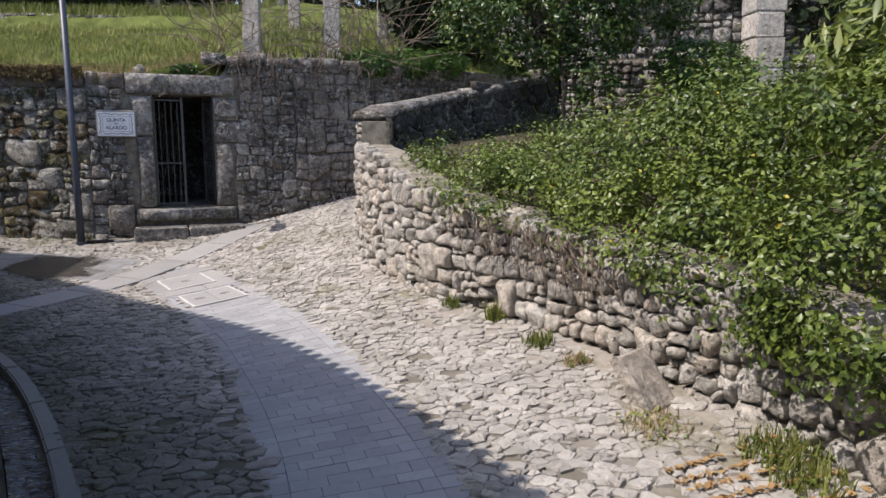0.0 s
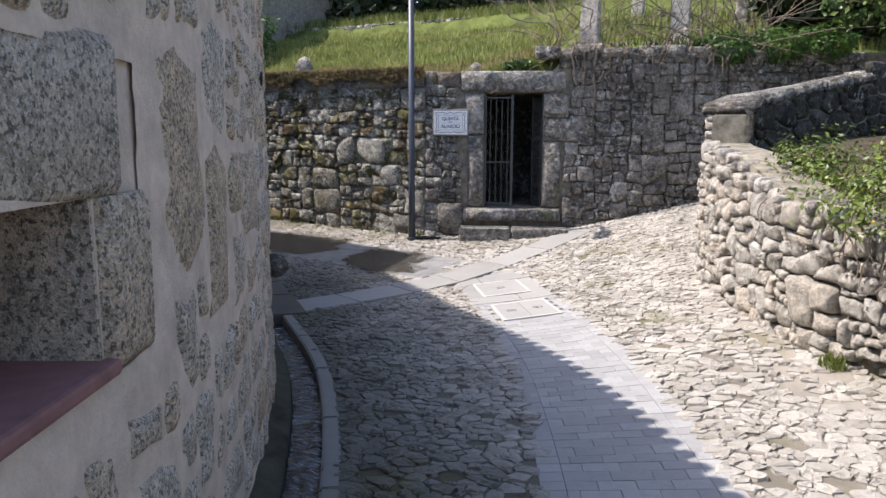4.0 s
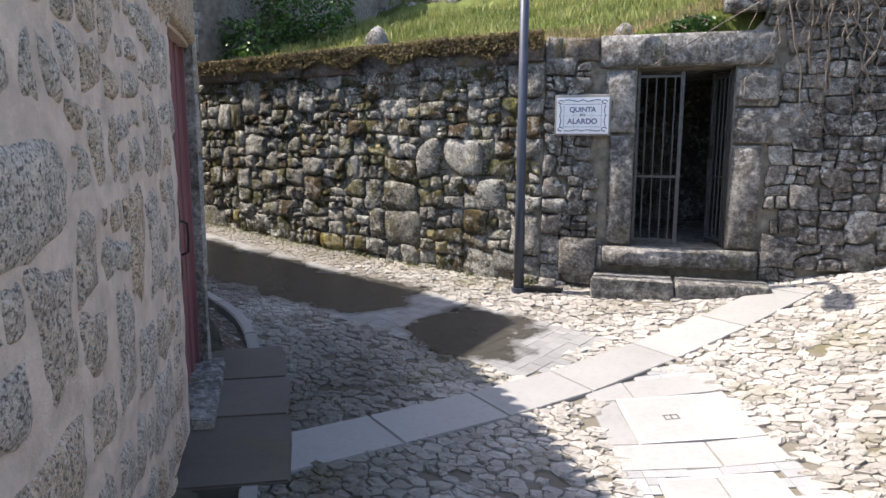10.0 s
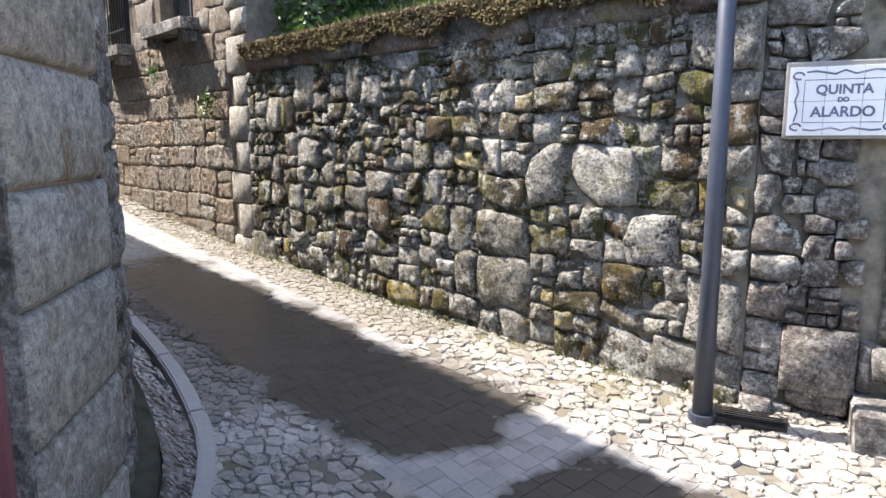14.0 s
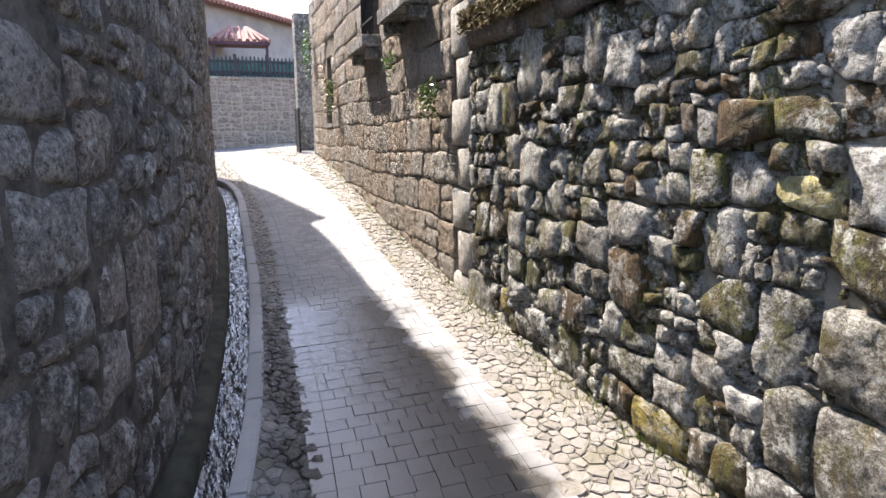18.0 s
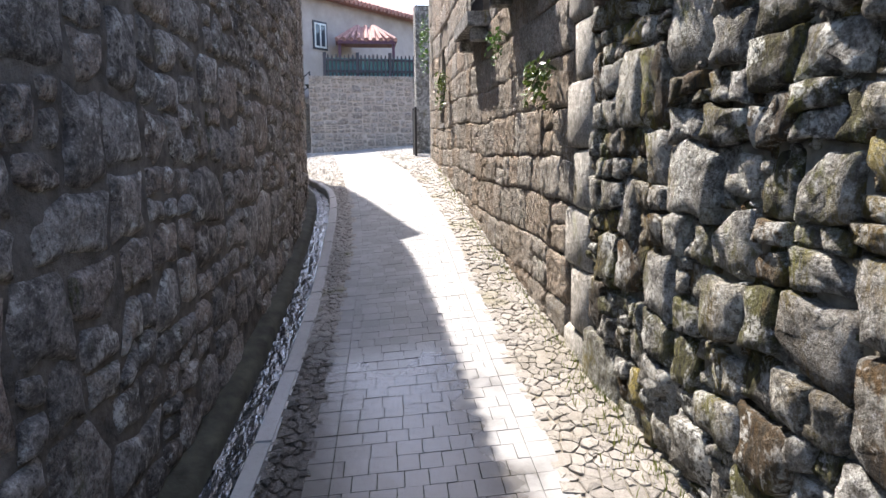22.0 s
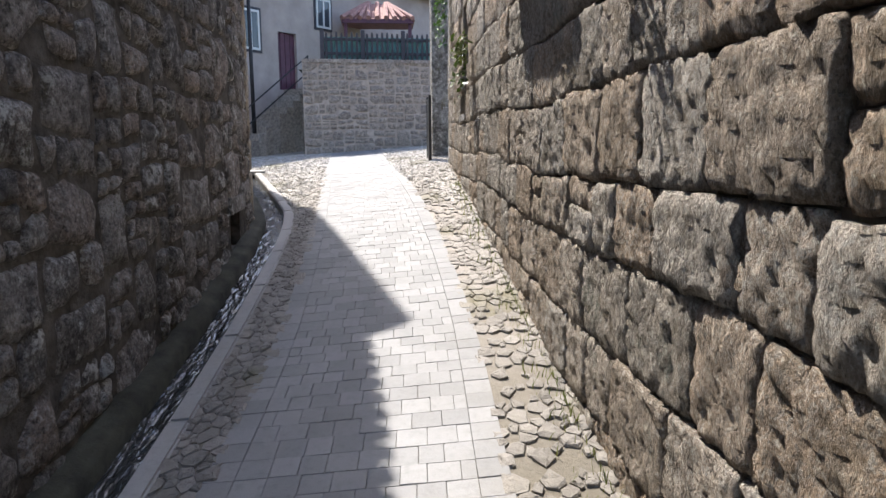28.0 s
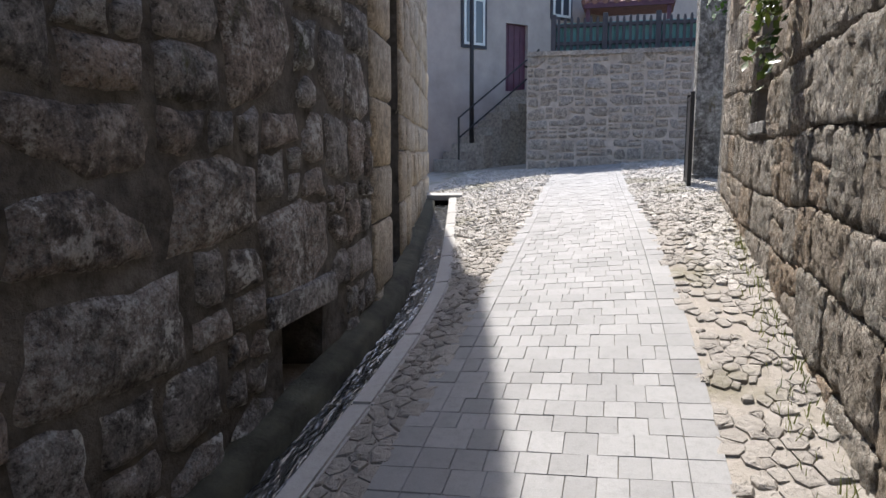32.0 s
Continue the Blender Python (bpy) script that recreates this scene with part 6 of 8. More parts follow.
for zc in (0.075, SH - 0.075):
    scroll([(-e + 0.045, zc), (e - 0.045, zc)], 0.0022)
bmesh.ops.transform(bm, matrix=sm, verts=bm.verts)
part("border", bm, M["glaze_ink"], plaque, "blue-grey painted scroll border")


def lettering(text, size, x, z, m, mat, parent, name="lettering"):
    cu = bpy.data.curves.new("text", "FONT")
    cu.body, cu.size, cu.align_x, cu.extrude, cu.offset = text, size, "CENTER", 0.001, 0.0022
    tmp = bpy.data.objects.new("text", cu)
    scene.collection.objects.link(tmp)
    bpy.context.view_layer.update()
    me = bpy.data.meshes.new_from_object(tmp.evaluated_get(bpy.context.evaluated_depsgraph_get()))
    bpy.data.objects.remove(tmp)
    me.transform(m @ pose(x, -0.0095, z, 90, 0, 0))
    me.materials.clear()
    me.materials.append(mat)
    o = new(name, me)
    o.parent = parent
    o.matrix_parent_inverse = parent.matrix_basis.inverted()
    return o


lettering("QUINTA", 0.074, 0, 0.235, sm, M["glaze_ink"], plaque)
lettering("DO", 0.036, 0, 0.19, sm, M["glaze_ink"], plaque)
lettering("ALARDO", 0.08, 0, 0.108, sm, M["glaze_ink"], plaque)
# cut letters on the lintel, too worn to read
lm = wall_frame(GATE, (G0 + G1) / 2, 2.63, 0.075)
for i in range(9):
    if i == 4:
        continue
    x = -0.45 + i * 0.105
    bm = box(bmesh.new(), (x, -0.003, 0.0), (x + 0.012, 0.006, 0.12), lm)
    if i % 2:
        box(bm, (x + 0.012, -0.003, 0.054), (x + 0.05, 0.006, 0.066), lm)
    child(part("worn_letter", bm, M["dark_joint"]), gatewall)
bm = box(bmesh.new(), (-0.15, -0.01, 0), (0.15, 0.03, 0.22), wall_frame(GATE, G0 - 0.22, 2.18, 0.085), 0.006)
child(part("stone_tablet", bm, M["dressed"]), gatewall)

# street lamp
lamp = empty("street_lamp", (-5.2, 11.34, terrain(-5.2, 11.34)), "slim slate-blue steel street lamp by the mossy wall", "street lamp")
zb = terrain(-5.2, 11.34)
part("shaft", tube(bmesh.new(), [(-5.2, 11.34, zb - 0.1), (-5.2, 11.34, zb + 1.0), (-5.2, 11.34, zb + 4.7)], 0.062, 16, 0.72), M["pole"], lamp, smooth=True)
part("foot_collar", tube(bmesh.new(), [(-5.2, 11.34, zb - 0.05), (-5.2, 11.34, zb + 0.05)], 0.085, 16), M["pole"], lamp)
part("arm", tube(bmesh.new(), [(-5.2, 11.34, zb + 4.68), (-5.2, 11.2, zb + 4.85), (-5.2, 10.9, zb + 4.9)], 0.03, 8), M["pole"], lamp)
bm = box(bmesh.new(), (-5.32, 10.5, zb + 4.85), (-5.08, 10.95, zb + 4.97), None, 0.03)
part("lamp_head", bm, M["pole"], lamp)

# drain grate by the lamp
grate = empty("drain_grate", (-4.98, 11.5, terrain(-4.98, 11.5)), "small rusty iron drain grate set in the cobbles", "grate", turn=18)
for i in range(6):
    bm = box(bmesh.new(), (-0.2, -0.09 + i * 0.034, 0.0), (0.2, -0.075 + i * 0.034, 0.03), grate.matrix_basis)
    part("grate_bar", bm, M["iron"], grate)
bm = bmesh.new()
for lo, hi in (((-0.22, -0.11, -0.02), (-0.2, 0.12, 0.031)), ((0.2, -0.11, -0.02), (0.22, 0.12, 0.031)), ((-0.2, -0.11, -0.02), (0.2, -0.095, 0.031)), ((-0.2, 0.105, -0.02), (0.2, 0.12, 0.031))):
    box(bm, lo, hi, grate.matrix_basis)
part("grate_frame", bm, M["iron"], grate)

# manhole covers with paved infill
for (cx, cy), w, h, a in MH:
    g = terrain(cx, cy) + 0.012
    sx = (terrain(cx + 0.3, cy) - terrain(cx - 0.3, cy)) / 0.6
    sy = (terrain(cx, cy + 0.3) - terrain(cx, cy - 0.3)) / 0.6
    cover = empty("manhole_cover", (cx, cy, g), "square pale-framed manhole cover filled with granite", "manhole cover", "covers in the street", turn=a)
    tilt = Matrix.Translation((cx, cy, g)) @ Matrix(((1, 0, 0, 0), (0, 1, 0, 0), (sx, sy, 1, 0), (0, 0, 0, 1))) @ pose(0, 0, 0, 0, 0, a)
    bm = bmesh.new()
    W, H, t_ = w / 2, h / 2, 0.026
    for lo, hi in (((-W, -H, -0.03), (W, -H + t_, 0.011)), ((-W, H - t_, -0.03), (W, H, 0.011)), ((-W, -H + t_, -0.03), (-W + t_, H - t_, 0.011)), ((W - t_, -H + t_, -0.03), (W, H - t_, 0.011))):
        box(bm, lo, hi, tilt)
    part("cover_frame", bm, M["rim"], cover, "smooth pale stone rim")
    halves = ((-w / 2 + 0.024, w / 2 - 0.024),) if h < 0.75 else ((-w / 2 + 0.024, -0.003), (0.003, w / 2 - 0.024))
    for p_, q_ in halves:
        part("infill", box(bmesh.new(), (p_, -h / 2 + 0.024, -0.03), (q_, h / 2 - 0.024, 0.0105), tilt, 0.003), M["slab"], cover)
        c_ = (p_ + q_) / 2
        for a_, b_ in (((c_ - 0.05, -0.04), (c_ + 0.05, -0.03)), ((c_ - 0.05, 0.03), (c_ + 0.05, 0.04)), ((c_ - 0.05, -0.03), (c_ - 0.04, 0.03)), ((c_ + 0.04, -0.03), (c_ + 0.05, 0.03)), ((c_ - 0.005, -0.03), (c_ + 0.005, 0.03))):
            part("lifting_ring", box(bmesh.new(), (*a_, 0.0), (*b_, 0.0125), tilt), M["bar"], cover)

# ---- low house: door, pier, window, ring ----
lp = wall_place(LEFT, 0.0)
rng = random.Random(211)
z = -0.35
while z < 2.95:
    h = rng.uniform(0.42, 0.62)
    block("pier_stone", low, M["quoin"], lp, S_PIER, DOOR_S[0], z, min(z + h, 3.04), 0.05, rng, rough=0.008)
    z += h
block("door_lintel", low, M["house_stone"], lp, DOOR_S[0], DOOR_S[1] + 0.15, 2.44, 2.85, 0.05, rng)
dm = wall_frame(LEFT, (DOOR_S[0] + DOOR_S[1]) / 2, -0.02, -0.1)
dw = (DOOR_S[1] - DOOR_S[0]) / 2
door = set_local(tagged(new("door_outhouse"), "worn maroon plank door, closed, with an iron pull", "door"), dm)
xs = [-dw, -dw + 0.3, -dw + 0.6, -dw + 0.85, dw]
for a, b in zip(xs, xs[1:]):
    part("plank", box(bmesh.new(), (a + 0.03, -0.02, 0.03), (b - 0.03, 0.02, 2.44), dm, 0.006), M["maroon"], door)
for x in xs[1:-1]:
    part("cover_strip", box(bmesh.new(), (x - 0.022, -0.032, 0.03), (x + 0.022, 0.015, 2.44), dm, 0.008), M["maroon"], door)
part("door_frame", box(box(bmesh.new(), (-dw - 0.01, -0.03, 0.0), (-dw + 0.04, 0.06, 2.46), dm), (dw - 0.05, -0.05, 0.0), (dw + 0.01, 0.06, 2.46), dm), M["maroon"], door)
bm = tube(bmesh.new(), [(-dw + 0.52, -0.04, 0.98), (-dw + 0.52, -0.085, 1.0), (-dw + 0.52, -0.09, 1.1), (-dw + 0.52, -0.085, 1.2), (-dw + 0.52, -0.04, 1.22)], 0.009, 8)
bmesh.ops.transform(bm, matrix=dm, verts=bm.verts)
h_ = part("pull_handle", bm, M["iron"], door, smooth=True)
part("keyhole_plate", box(bmesh.new(), (-dw + 0.47, -0.046, 0.84), (-dw + 0.51, -0.02, 0.95), dm, 0.005), M["iron"], door)
part("latch", box(bmesh.new(), (-dw + 0.45, -0.05, 1.2), (-dw + 0.5, -0.02, 1.3), dm, 0.008), M["iron"], door)
for q in (-1, 1):
    part("jamb_lining", box(bmesh.new(), (q * dw - 0.012, -0.11, 0.0), (q * dw + 0.012, 0.2, 2.46), dm), M["dressed"], door)
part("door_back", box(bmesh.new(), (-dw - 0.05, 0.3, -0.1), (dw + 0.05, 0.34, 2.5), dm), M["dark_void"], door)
# door sill
slab_at([LEFT.off(DOOR_S[0] - 0.05, -0.25), LEFT.off(DOOR_S[1] + 0.05, -0.25), LEFT.off(DOOR_S[1] + 0.05, 0.16), LEFT.off(DOOR_S[0] - 0.05, 0.16)][::-1], 0.1, 0.3, M["dressed"], "door_sill", low)

wm = wall_frame(LEFT, (WIN_S[0] + WIN_S[1]) / 2, 1.2, 0.0)
ww = (WIN_S[1] - WIN_S[0]) / 2
win = set_local(tagged(new("window_outhouse"), "small deep-set window with a maroon frame", "window", kind="structure"), wm)
for lo, hi in (((-ww, 0.26, 0), (-ww + 0.05, 0.31, 0.4)), ((ww - 0.05, 0.26, 0), (ww, 0.31, 0.4)), ((-ww + 0.05, 0.26, 0.35), (ww - 0.05, 0.31, 0.4)), ((-ww + 0.05, 0.26, 0), (ww - 0.05, 0.31, 0.05)), ((-0.02, 0.265, 0.05), (0.02, 0.305, 0.35))):
    part("window_frame", box(bmesh.new(), lo, hi, wm, 0.004), M["maroon"], win)
for q in (-1, 1):
    part("reveal_stone", box(bmesh.new(), (q * ww - 0.01, 0.005, 0.006), (q * ww + 0.01, 0.3, 0.4), wm), M["house_stone"], win)
part("pane", box(bmesh.new(), (-ww + 0.04, 0.282, 0.04), (ww - 0.04, 0.288, 0.36), wm), M["glass"], win)
part("window_sill", box(bmesh.new(), (-ww - 0.02, -0.035, -0.035), (ww + 0.02, 0.3, 0.006), wm, 0.012), M["sill_paint"], win, "faded red painted sill")
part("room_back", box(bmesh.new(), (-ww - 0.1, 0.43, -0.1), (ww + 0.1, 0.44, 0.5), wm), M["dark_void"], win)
for u0, u1, v0, v1 in ((WIN_S[0] - 0.12, WIN_S[1] + 0.3, 1.596, 1.98), (WIN_S[0] - 0.27, WIN_S[0] - 0.01, 1.17, 1.6), (WIN_S[1] + 0.01, WIN_S[1] + 0.24, 1.13, 1.61)):
    block("window_stone", low, M["house_stone"], lp, u0, u1, v0, v1, 0.04, rng, gap=0.002, rough=0.006)
rm = wall_frame(LEFT, LEFT.near(-2.95, 4.58)[0], 2.12, 0.0)
ring = set_local(tagged(new("tether_ring"), "rusty iron tether ring fixed in the house wall", "ring"), rm)
bm = tube(bmesh.new(), [(0.032 * math.cos(a), -0.035, -0.02 + 0.032 * math.sin(a)) for a in np.linspace(0, 6.283, 17)], 0.009, 6, cap=False)
bmesh.ops.transform(bm, matrix=rm, verts=bm.verts)
part("ring", bm, M["iron"], ring, smooth=True)
bm = tube(bmesh.new(), [(0, 0.03, 0.012), (0, -0.045, 0.012)], 0.014, 8)
bmesh.ops.transform(bm, matrix=rm, verts=bm.verts)
part("staple", bm, M["iron"], ring)
# a through-stone that juts out of the wall
tp = LEFT.near(-3.32, 5.06)[0]
bm = bmesh.new()
bmesh.ops.create_icosphere(bm, subdivisions=3, radius=1)
for v in bm.verts:
    v.co *= 1 + 0.22 * noise.noise(v.co * 1.7)
    v.co = Vector((v.co.x * 0.10, v.co.y * 0.13, v.co.z * 0.085))
bmesh.ops.transform(bm, matrix=wall_frame(LEFT, tp, 0.82, 0.03), verts=bm.verts)
child(part("jutting_stone", bm, M["dark_stone"], None, "dark through-stone jutting from the wall", smooth=True), low)

# ---- lane wall end: ochre jambs, plank door, cat hole ----
rng = random.Random(221)
jm = stone_mat("ochre jamb granite", (0.30, 0.25, 0.19), (0.46, 0.40, 0.31), (0.46, 0.34, 0.2), 0.5, 0.3, (0.14, 0.12, 0.1), 0.3, bump_mm=5)
for u0, u1 in ((S_TALL, SLOT_S[0]), (SLOT_S[1], LEFT.near(-18.62, 9.42)[0])):
    z = 0.8
    while z < 4.6:
        h = rng.uniform(0.3, 0.55)
        cuts = [u0, u1] if u1 - u0 < 0.8 else [u0, u0 + (u1 - u0) * rng.uniform(0.35, 0.65), u1]
        for a, b in zip(cuts, cuts[1:]):
            block("jamb_block", tall, jm, wall_place(LEFT, 0.02), a, b, z, z + h, 0.05, rng, gap=0.004, rough=0.008)
        z += h
z = 0.9
while z < 4.55:
    h, a = rng.uniform(0.25, 0.5), 0.0
    while a < S_TALL - 0.02:
        b = min(a + rng.uniform(0.4, 0.8), S_TALL)
        block("jamb_block", end, jm, wall_place(LEFT, 0.02), a, b, z, min(z + h, 4.6), 0.045, rng, gap=0.005, rough=0.01)
        a = b
    z += h
em = wall_frame(LEFT, sum(SLOT_S) / 2, 1.1, -0.16)
d2 = set_local(tagged(new("door_lane"), "dark closed plank door deep in its jambs", "door"), em)
for i in range(4):
    part("plank", box(bmesh.new(), (-0.3 + i * 0.15 + 0.002, -0.02, 0), (-0.15 + i * 0.15 - 0.002, 0.02, 2.2), em, 0.004), M["fence_wood"], d2)
hm = wall_frame(LEFT, sum(HOLE_S) / 2, 0.82, -0.3)
child(part("hole_back", box(bmesh.new(), (-0.3, 0, -0.1), (0.3, 0.06, 0.55), hm), M["dark_void"]), tall)
child(part("hole_lintel", box(bmesh.new(), (-0.36, -0.345, 0.45), (0.36, 0.2, 0.6), hm, 0.02), M["lane_stone"]), tall)

# ---- ashlar house: window sills, bars, slit, plants ----


def house_window(x0, x1, z0, z1, barred, name, label):
    c = HOUSE.near((x0 + x1) / 2, 11.8)[0]
    w = abs(x1 - x0) / 2
    m = wall_frame(HOUSE, c, z0, 0.0)
    ob = set_local(tagged(new(name), label, "window", kind="structure"), m)
    part("window_sill", box(bmesh.new(), (-w - 0.16, -0.26, -0.16), (w + 0.16, 0.2, 0.0), m, 0.02, 0.004), M["dressed"], ob)
    for q in (-1, 1):
        part("sill_bracket", box(bmesh.new(), (q * w - 0.09, -0.2, -0.3), (q * w + 0.09, 0.05, -0.162), m, 0.02), M["dressed"], ob)
    for lo, hi in (((-w, 0.2, 0), (-w + 0.06, 0.26, z1 - z0)), ((w - 0.06, 0.2, 0), (w, 0.26, z1 - z0)), ((-0.025, 0.2, 0), (0.025, 0.26, z1 - z0)), ((-w + 0.06, 0.2, 0), (w - 0.06, 0.26, 0.06))):
        part("window_frame", box(bmesh.new(), lo, hi, m), M["fence_wood"], ob)
    part("pane", box(bmesh.new(), (-w + 0.04, 0.228, 0.04), (w - 0.04, 0.234, z1 - z0), m), M["glass"], ob)
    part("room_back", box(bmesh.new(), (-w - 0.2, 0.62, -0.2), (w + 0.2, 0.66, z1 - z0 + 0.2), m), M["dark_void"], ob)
    if barred:
        for i in range(8):
            x = -w + 0.06 + (2 * w - 0.12) * i / 7
            bm = tube(bmesh.new(), [(x, -0.06, 0.0), (x, -0.06, z1 - z0)], 0.011, 6)
            bmesh.ops.transform(bm, matrix=m, verts=bm.verts)
            part("bar", bm, M["iron"], ob)
        for z in (0.25, 0.9):
            part("cross_bar", box(bmesh.new(), (-w, -0.07, z), (w, -0.05, z + 0.03), m), M["iron"], ob)
    return ob


house_window(-15.8, -14.9, 3.3, 4.7, True, "window_barred", "barred upper window on a heavy granite sill")
house_window(-13.7, -12.6, 3.42, 4.9, False, "window_upper", "upper window over a heavy granite sill")
sl = HOUSE.near(-19.78, 11.9)[0]
m = wall_frame(HOUSE, sl, 2.25, 0)
slit = set_local(tagged(new("window_slit"), "narrow dark slit window", "window", kind="structure"), m)
part("shutter", box(bmesh.new(), (-0.4, 0.14, -0.05), (0.4, 0.18, 1.45), m), M["fence_wood"], slit)
part("window_sill", box(bmesh.new(), (-0.38, -0.04, -0.09), (0.38, 0.2, -0.005), m, 0.01), M["dressed"], slit)


def wall_plant(x, z, n, r, mat, label, size=0.05, drop=0.3):
    s = HOUSE.near(x, 11.75)[0]
    base = HOUSE.off(s, 0.06)

    def where(g):
        a, q = g.uniform(0, 6.28), g.random() ** 0.5
        return (base[0] + r * q * math.cos(a), base[1] - 0.02 - 0.16 * g.random(), z + r * 1.1 * q * math.sin(a) - drop * q * g.random()), (0, -1, 0.2)
    vs, fs = leaves(n, where, size, random.Random(int(x * 10)))
    root = empty("wall_plant", (base[0], base[1], z), label, "plant", "plants rooted in the wall")
    o = new("foliage", mesh_of("foliage", vs, fs, mat))
    o.parent, o.matrix_parent_inverse = root, root.matrix_basis.inverted()
    bm = bmesh.new()
    for i in range(4):
        tube(bm, [(base[0], base[1] + 0.08, z), (base[0] + 0.05 * (i - 1.5), base[1] - 0.05, z + 0.05), (base[0] + 0.1 * (i - 1.5), base[1] - 0.1, z - 0.1)], 0.004, 5)
    part("stem", bm, M["bush"], root)


wall_plant(-18.7, 2.95, 150, 0.17, M["bush"], "bright green creeper hanging from the wall", drop=0.5)
wall_plant(-12.05, 2.35, 150, 0.12, M["bush"], "small bright green pennywort in a wall joint", 0.04, 0.2)
wall_plant(-13.66, 2.85, 60, 0.1, M["ivy"], "small green plant in a wall joint", 0.04, 0.2)
wall_plant(-22.3, 4.3, 260, 0.35, M["ivy"], "green creeper at the wall's end", 0.05, 0.8)

# jamb, pier and iron leaf past the house
jamb = tagged(new("gate_jamb"), "pale dressed granite jamb at the house corner", "jamb")
z = terrain(-22.7, 12.0) - 0.1
for i in range(6):
    part("jamb_block", box(bmesh.new(), (-22.95, 11.99, z + 0.004), (-22.52, 12.5, z + 0.62), None, 0.012, 0.003), M["dressed"], jamb)
    z += 0.625
pier = tagged(new("gate_pier"), "tall grey granite gate pier", "pier")
part("shaft", box(bmesh.new(), (-25.1, 11.84, terrain(-24.8, 11.9) - 0.1), (-24.62, 12.35, 5.3), None, 0.02, 0.004), M["dressed"], pier)
part("plinth", box(bmesh.new(), (-25.14, 11.82, terrain(-24.8, 11.9) - 0.1), (-24.58, 12.4, terrain(-24.8, 11.9) + 0.06), None, 0.02), M["dressed"], pier)
leaf = tagged(new("iron_gate_leaf"), "dark sheet-iron gate leaf standing open", "gate")
lz = terrain(-23.9, 11.72) + 0.03
part("sheet", box(bmesh.new(), (-24.3, 11.72, lz + 0.05), (-23.72, 11.74, lz + 1.1)), M["iron"], leaf)
for x in (-24.34, -23.74):
    part("stile", box(bmesh.new(), (x, 11.71, lz - 0.03), (x + 0.04, 11.76, lz + 1.15), None, 0.004), M["iron"], leaf)
for dz in (0.02, 1.06):
    part("rail", box(bmesh.new(), (-24.3, 11.712, lz + dz), (-23.74, 11.758, lz + dz + 0.04)), M["iron"], leaf)

# ---- lane's end: fence, stairs, house, lamp ----
FS0 = FAR.near(-28.6, 12.5)[0]
fence = tagged(new("picket_fence"), "dark wooden picket fence backed with teal sheet", "fence")
s = FS0
while s < FAR.length - 0.5:
    p, n2 = FAR.off(s, -0.2), FAR.side(s)
    m = Matrix(((-n2[1], -n2[0], 0, p[0]), (n2[0], -n2[1], 0, p[1]), (0, 0, 1, 3.95), (0, 0, 0, 1)))
    h = random.uniform(0.64, 0.68)
    bm = box(bmesh.new(), (-0.027, -0.035, 0.03), (0.027, -0.012, h - 0.04), m)
    box(bm, (-0.02, -0.034, h - 0.041), (0.02, -0.013, h), m)
    part("picket", bm, M["fence_wood"], fence)
    s += 0.125
for z0 in (0.14, 0.48):
    bm = bmesh.new()
    rows = []
    for s in np.linspace(FS0, FAR.length - 0.5, 8):
        a, b = FAR.off(s, -0.19), FAR.off(s, -0.25)
        rows.append([bm.verts.new((*a, 3.95 + z0)), bm.verts.new((*b, 3.95 + z0)), bm.verts.new((*b, 4.01 + z0)), bm.verts.new((*a, 4.01 + z0))])
    for q, w in zip(rows, rows[1:]):
        for j in range(4):
            bm.faces.new((q[j], w[j], w[(j + 1) % 4], q[(j + 1) % 4]))
    part("rail", bm, M["fence_wood"], fence)
bm = bmesh.new()
rows = []
for a in np.linspace(FS0, FAR.length - 0.5, 12):
    rows.append([bm.verts.new((*FAR.off(a, o_), z)) for o_, z in ((-0.27, 3.97), (-0.29, 3.97), (-0.29, 4.52), (-0.27, 4.52))])
for q, w in zip(rows, rows[1:]):
    for j in range(4):
        bm.faces.new((q[j], w[j], w[(j + 1) % 4], q[(j + 1) % 4]))
part("backing_sheet", bm, M["teal"], fence, "teal privacy sheet")
for s in np.linspace(FS0 + 0.1, FAR.length - 0.5, 4):
    p = FAR.off(s, -0.22)
    part("post", box(bmesh.new(), (p[0] - 0.05, p[1] - 0.05, 3.94), (p[0] + 0.05, p[1] + 0.05, 4.68), None, 0.006), M["fence_wood"], fence)
s = FS0 - 0.6
while s < FAR.length:
    e = min(s + random.uniform(0.6, 0.9), FAR.length)
    q = [FAR.off(a, o_) for a, o_ in ((s, 0.05), (s, -0.5), (e - 0.006, -0.5), (e - 0.006, 0.05))]
    bm = bmesh.new()
    lo, hi = [bm.verts.new((*p, 3.87)) for p in q], [bm.verts.new((*p, 3.955)) for p in q]
    bm.faces.new(hi)
    bm.faces.new(lo[::-1])
    for i in range(4):
        bm.faces.new((lo[i], lo[(i + 1) % 4], hi[(i + 1) % 4], hi[i]))
    bmesh.ops.recalc_face_normals(bm, faces=bm.faces)
    child(part("coping", bm, M["far_stone"]), farwall)
    s = e

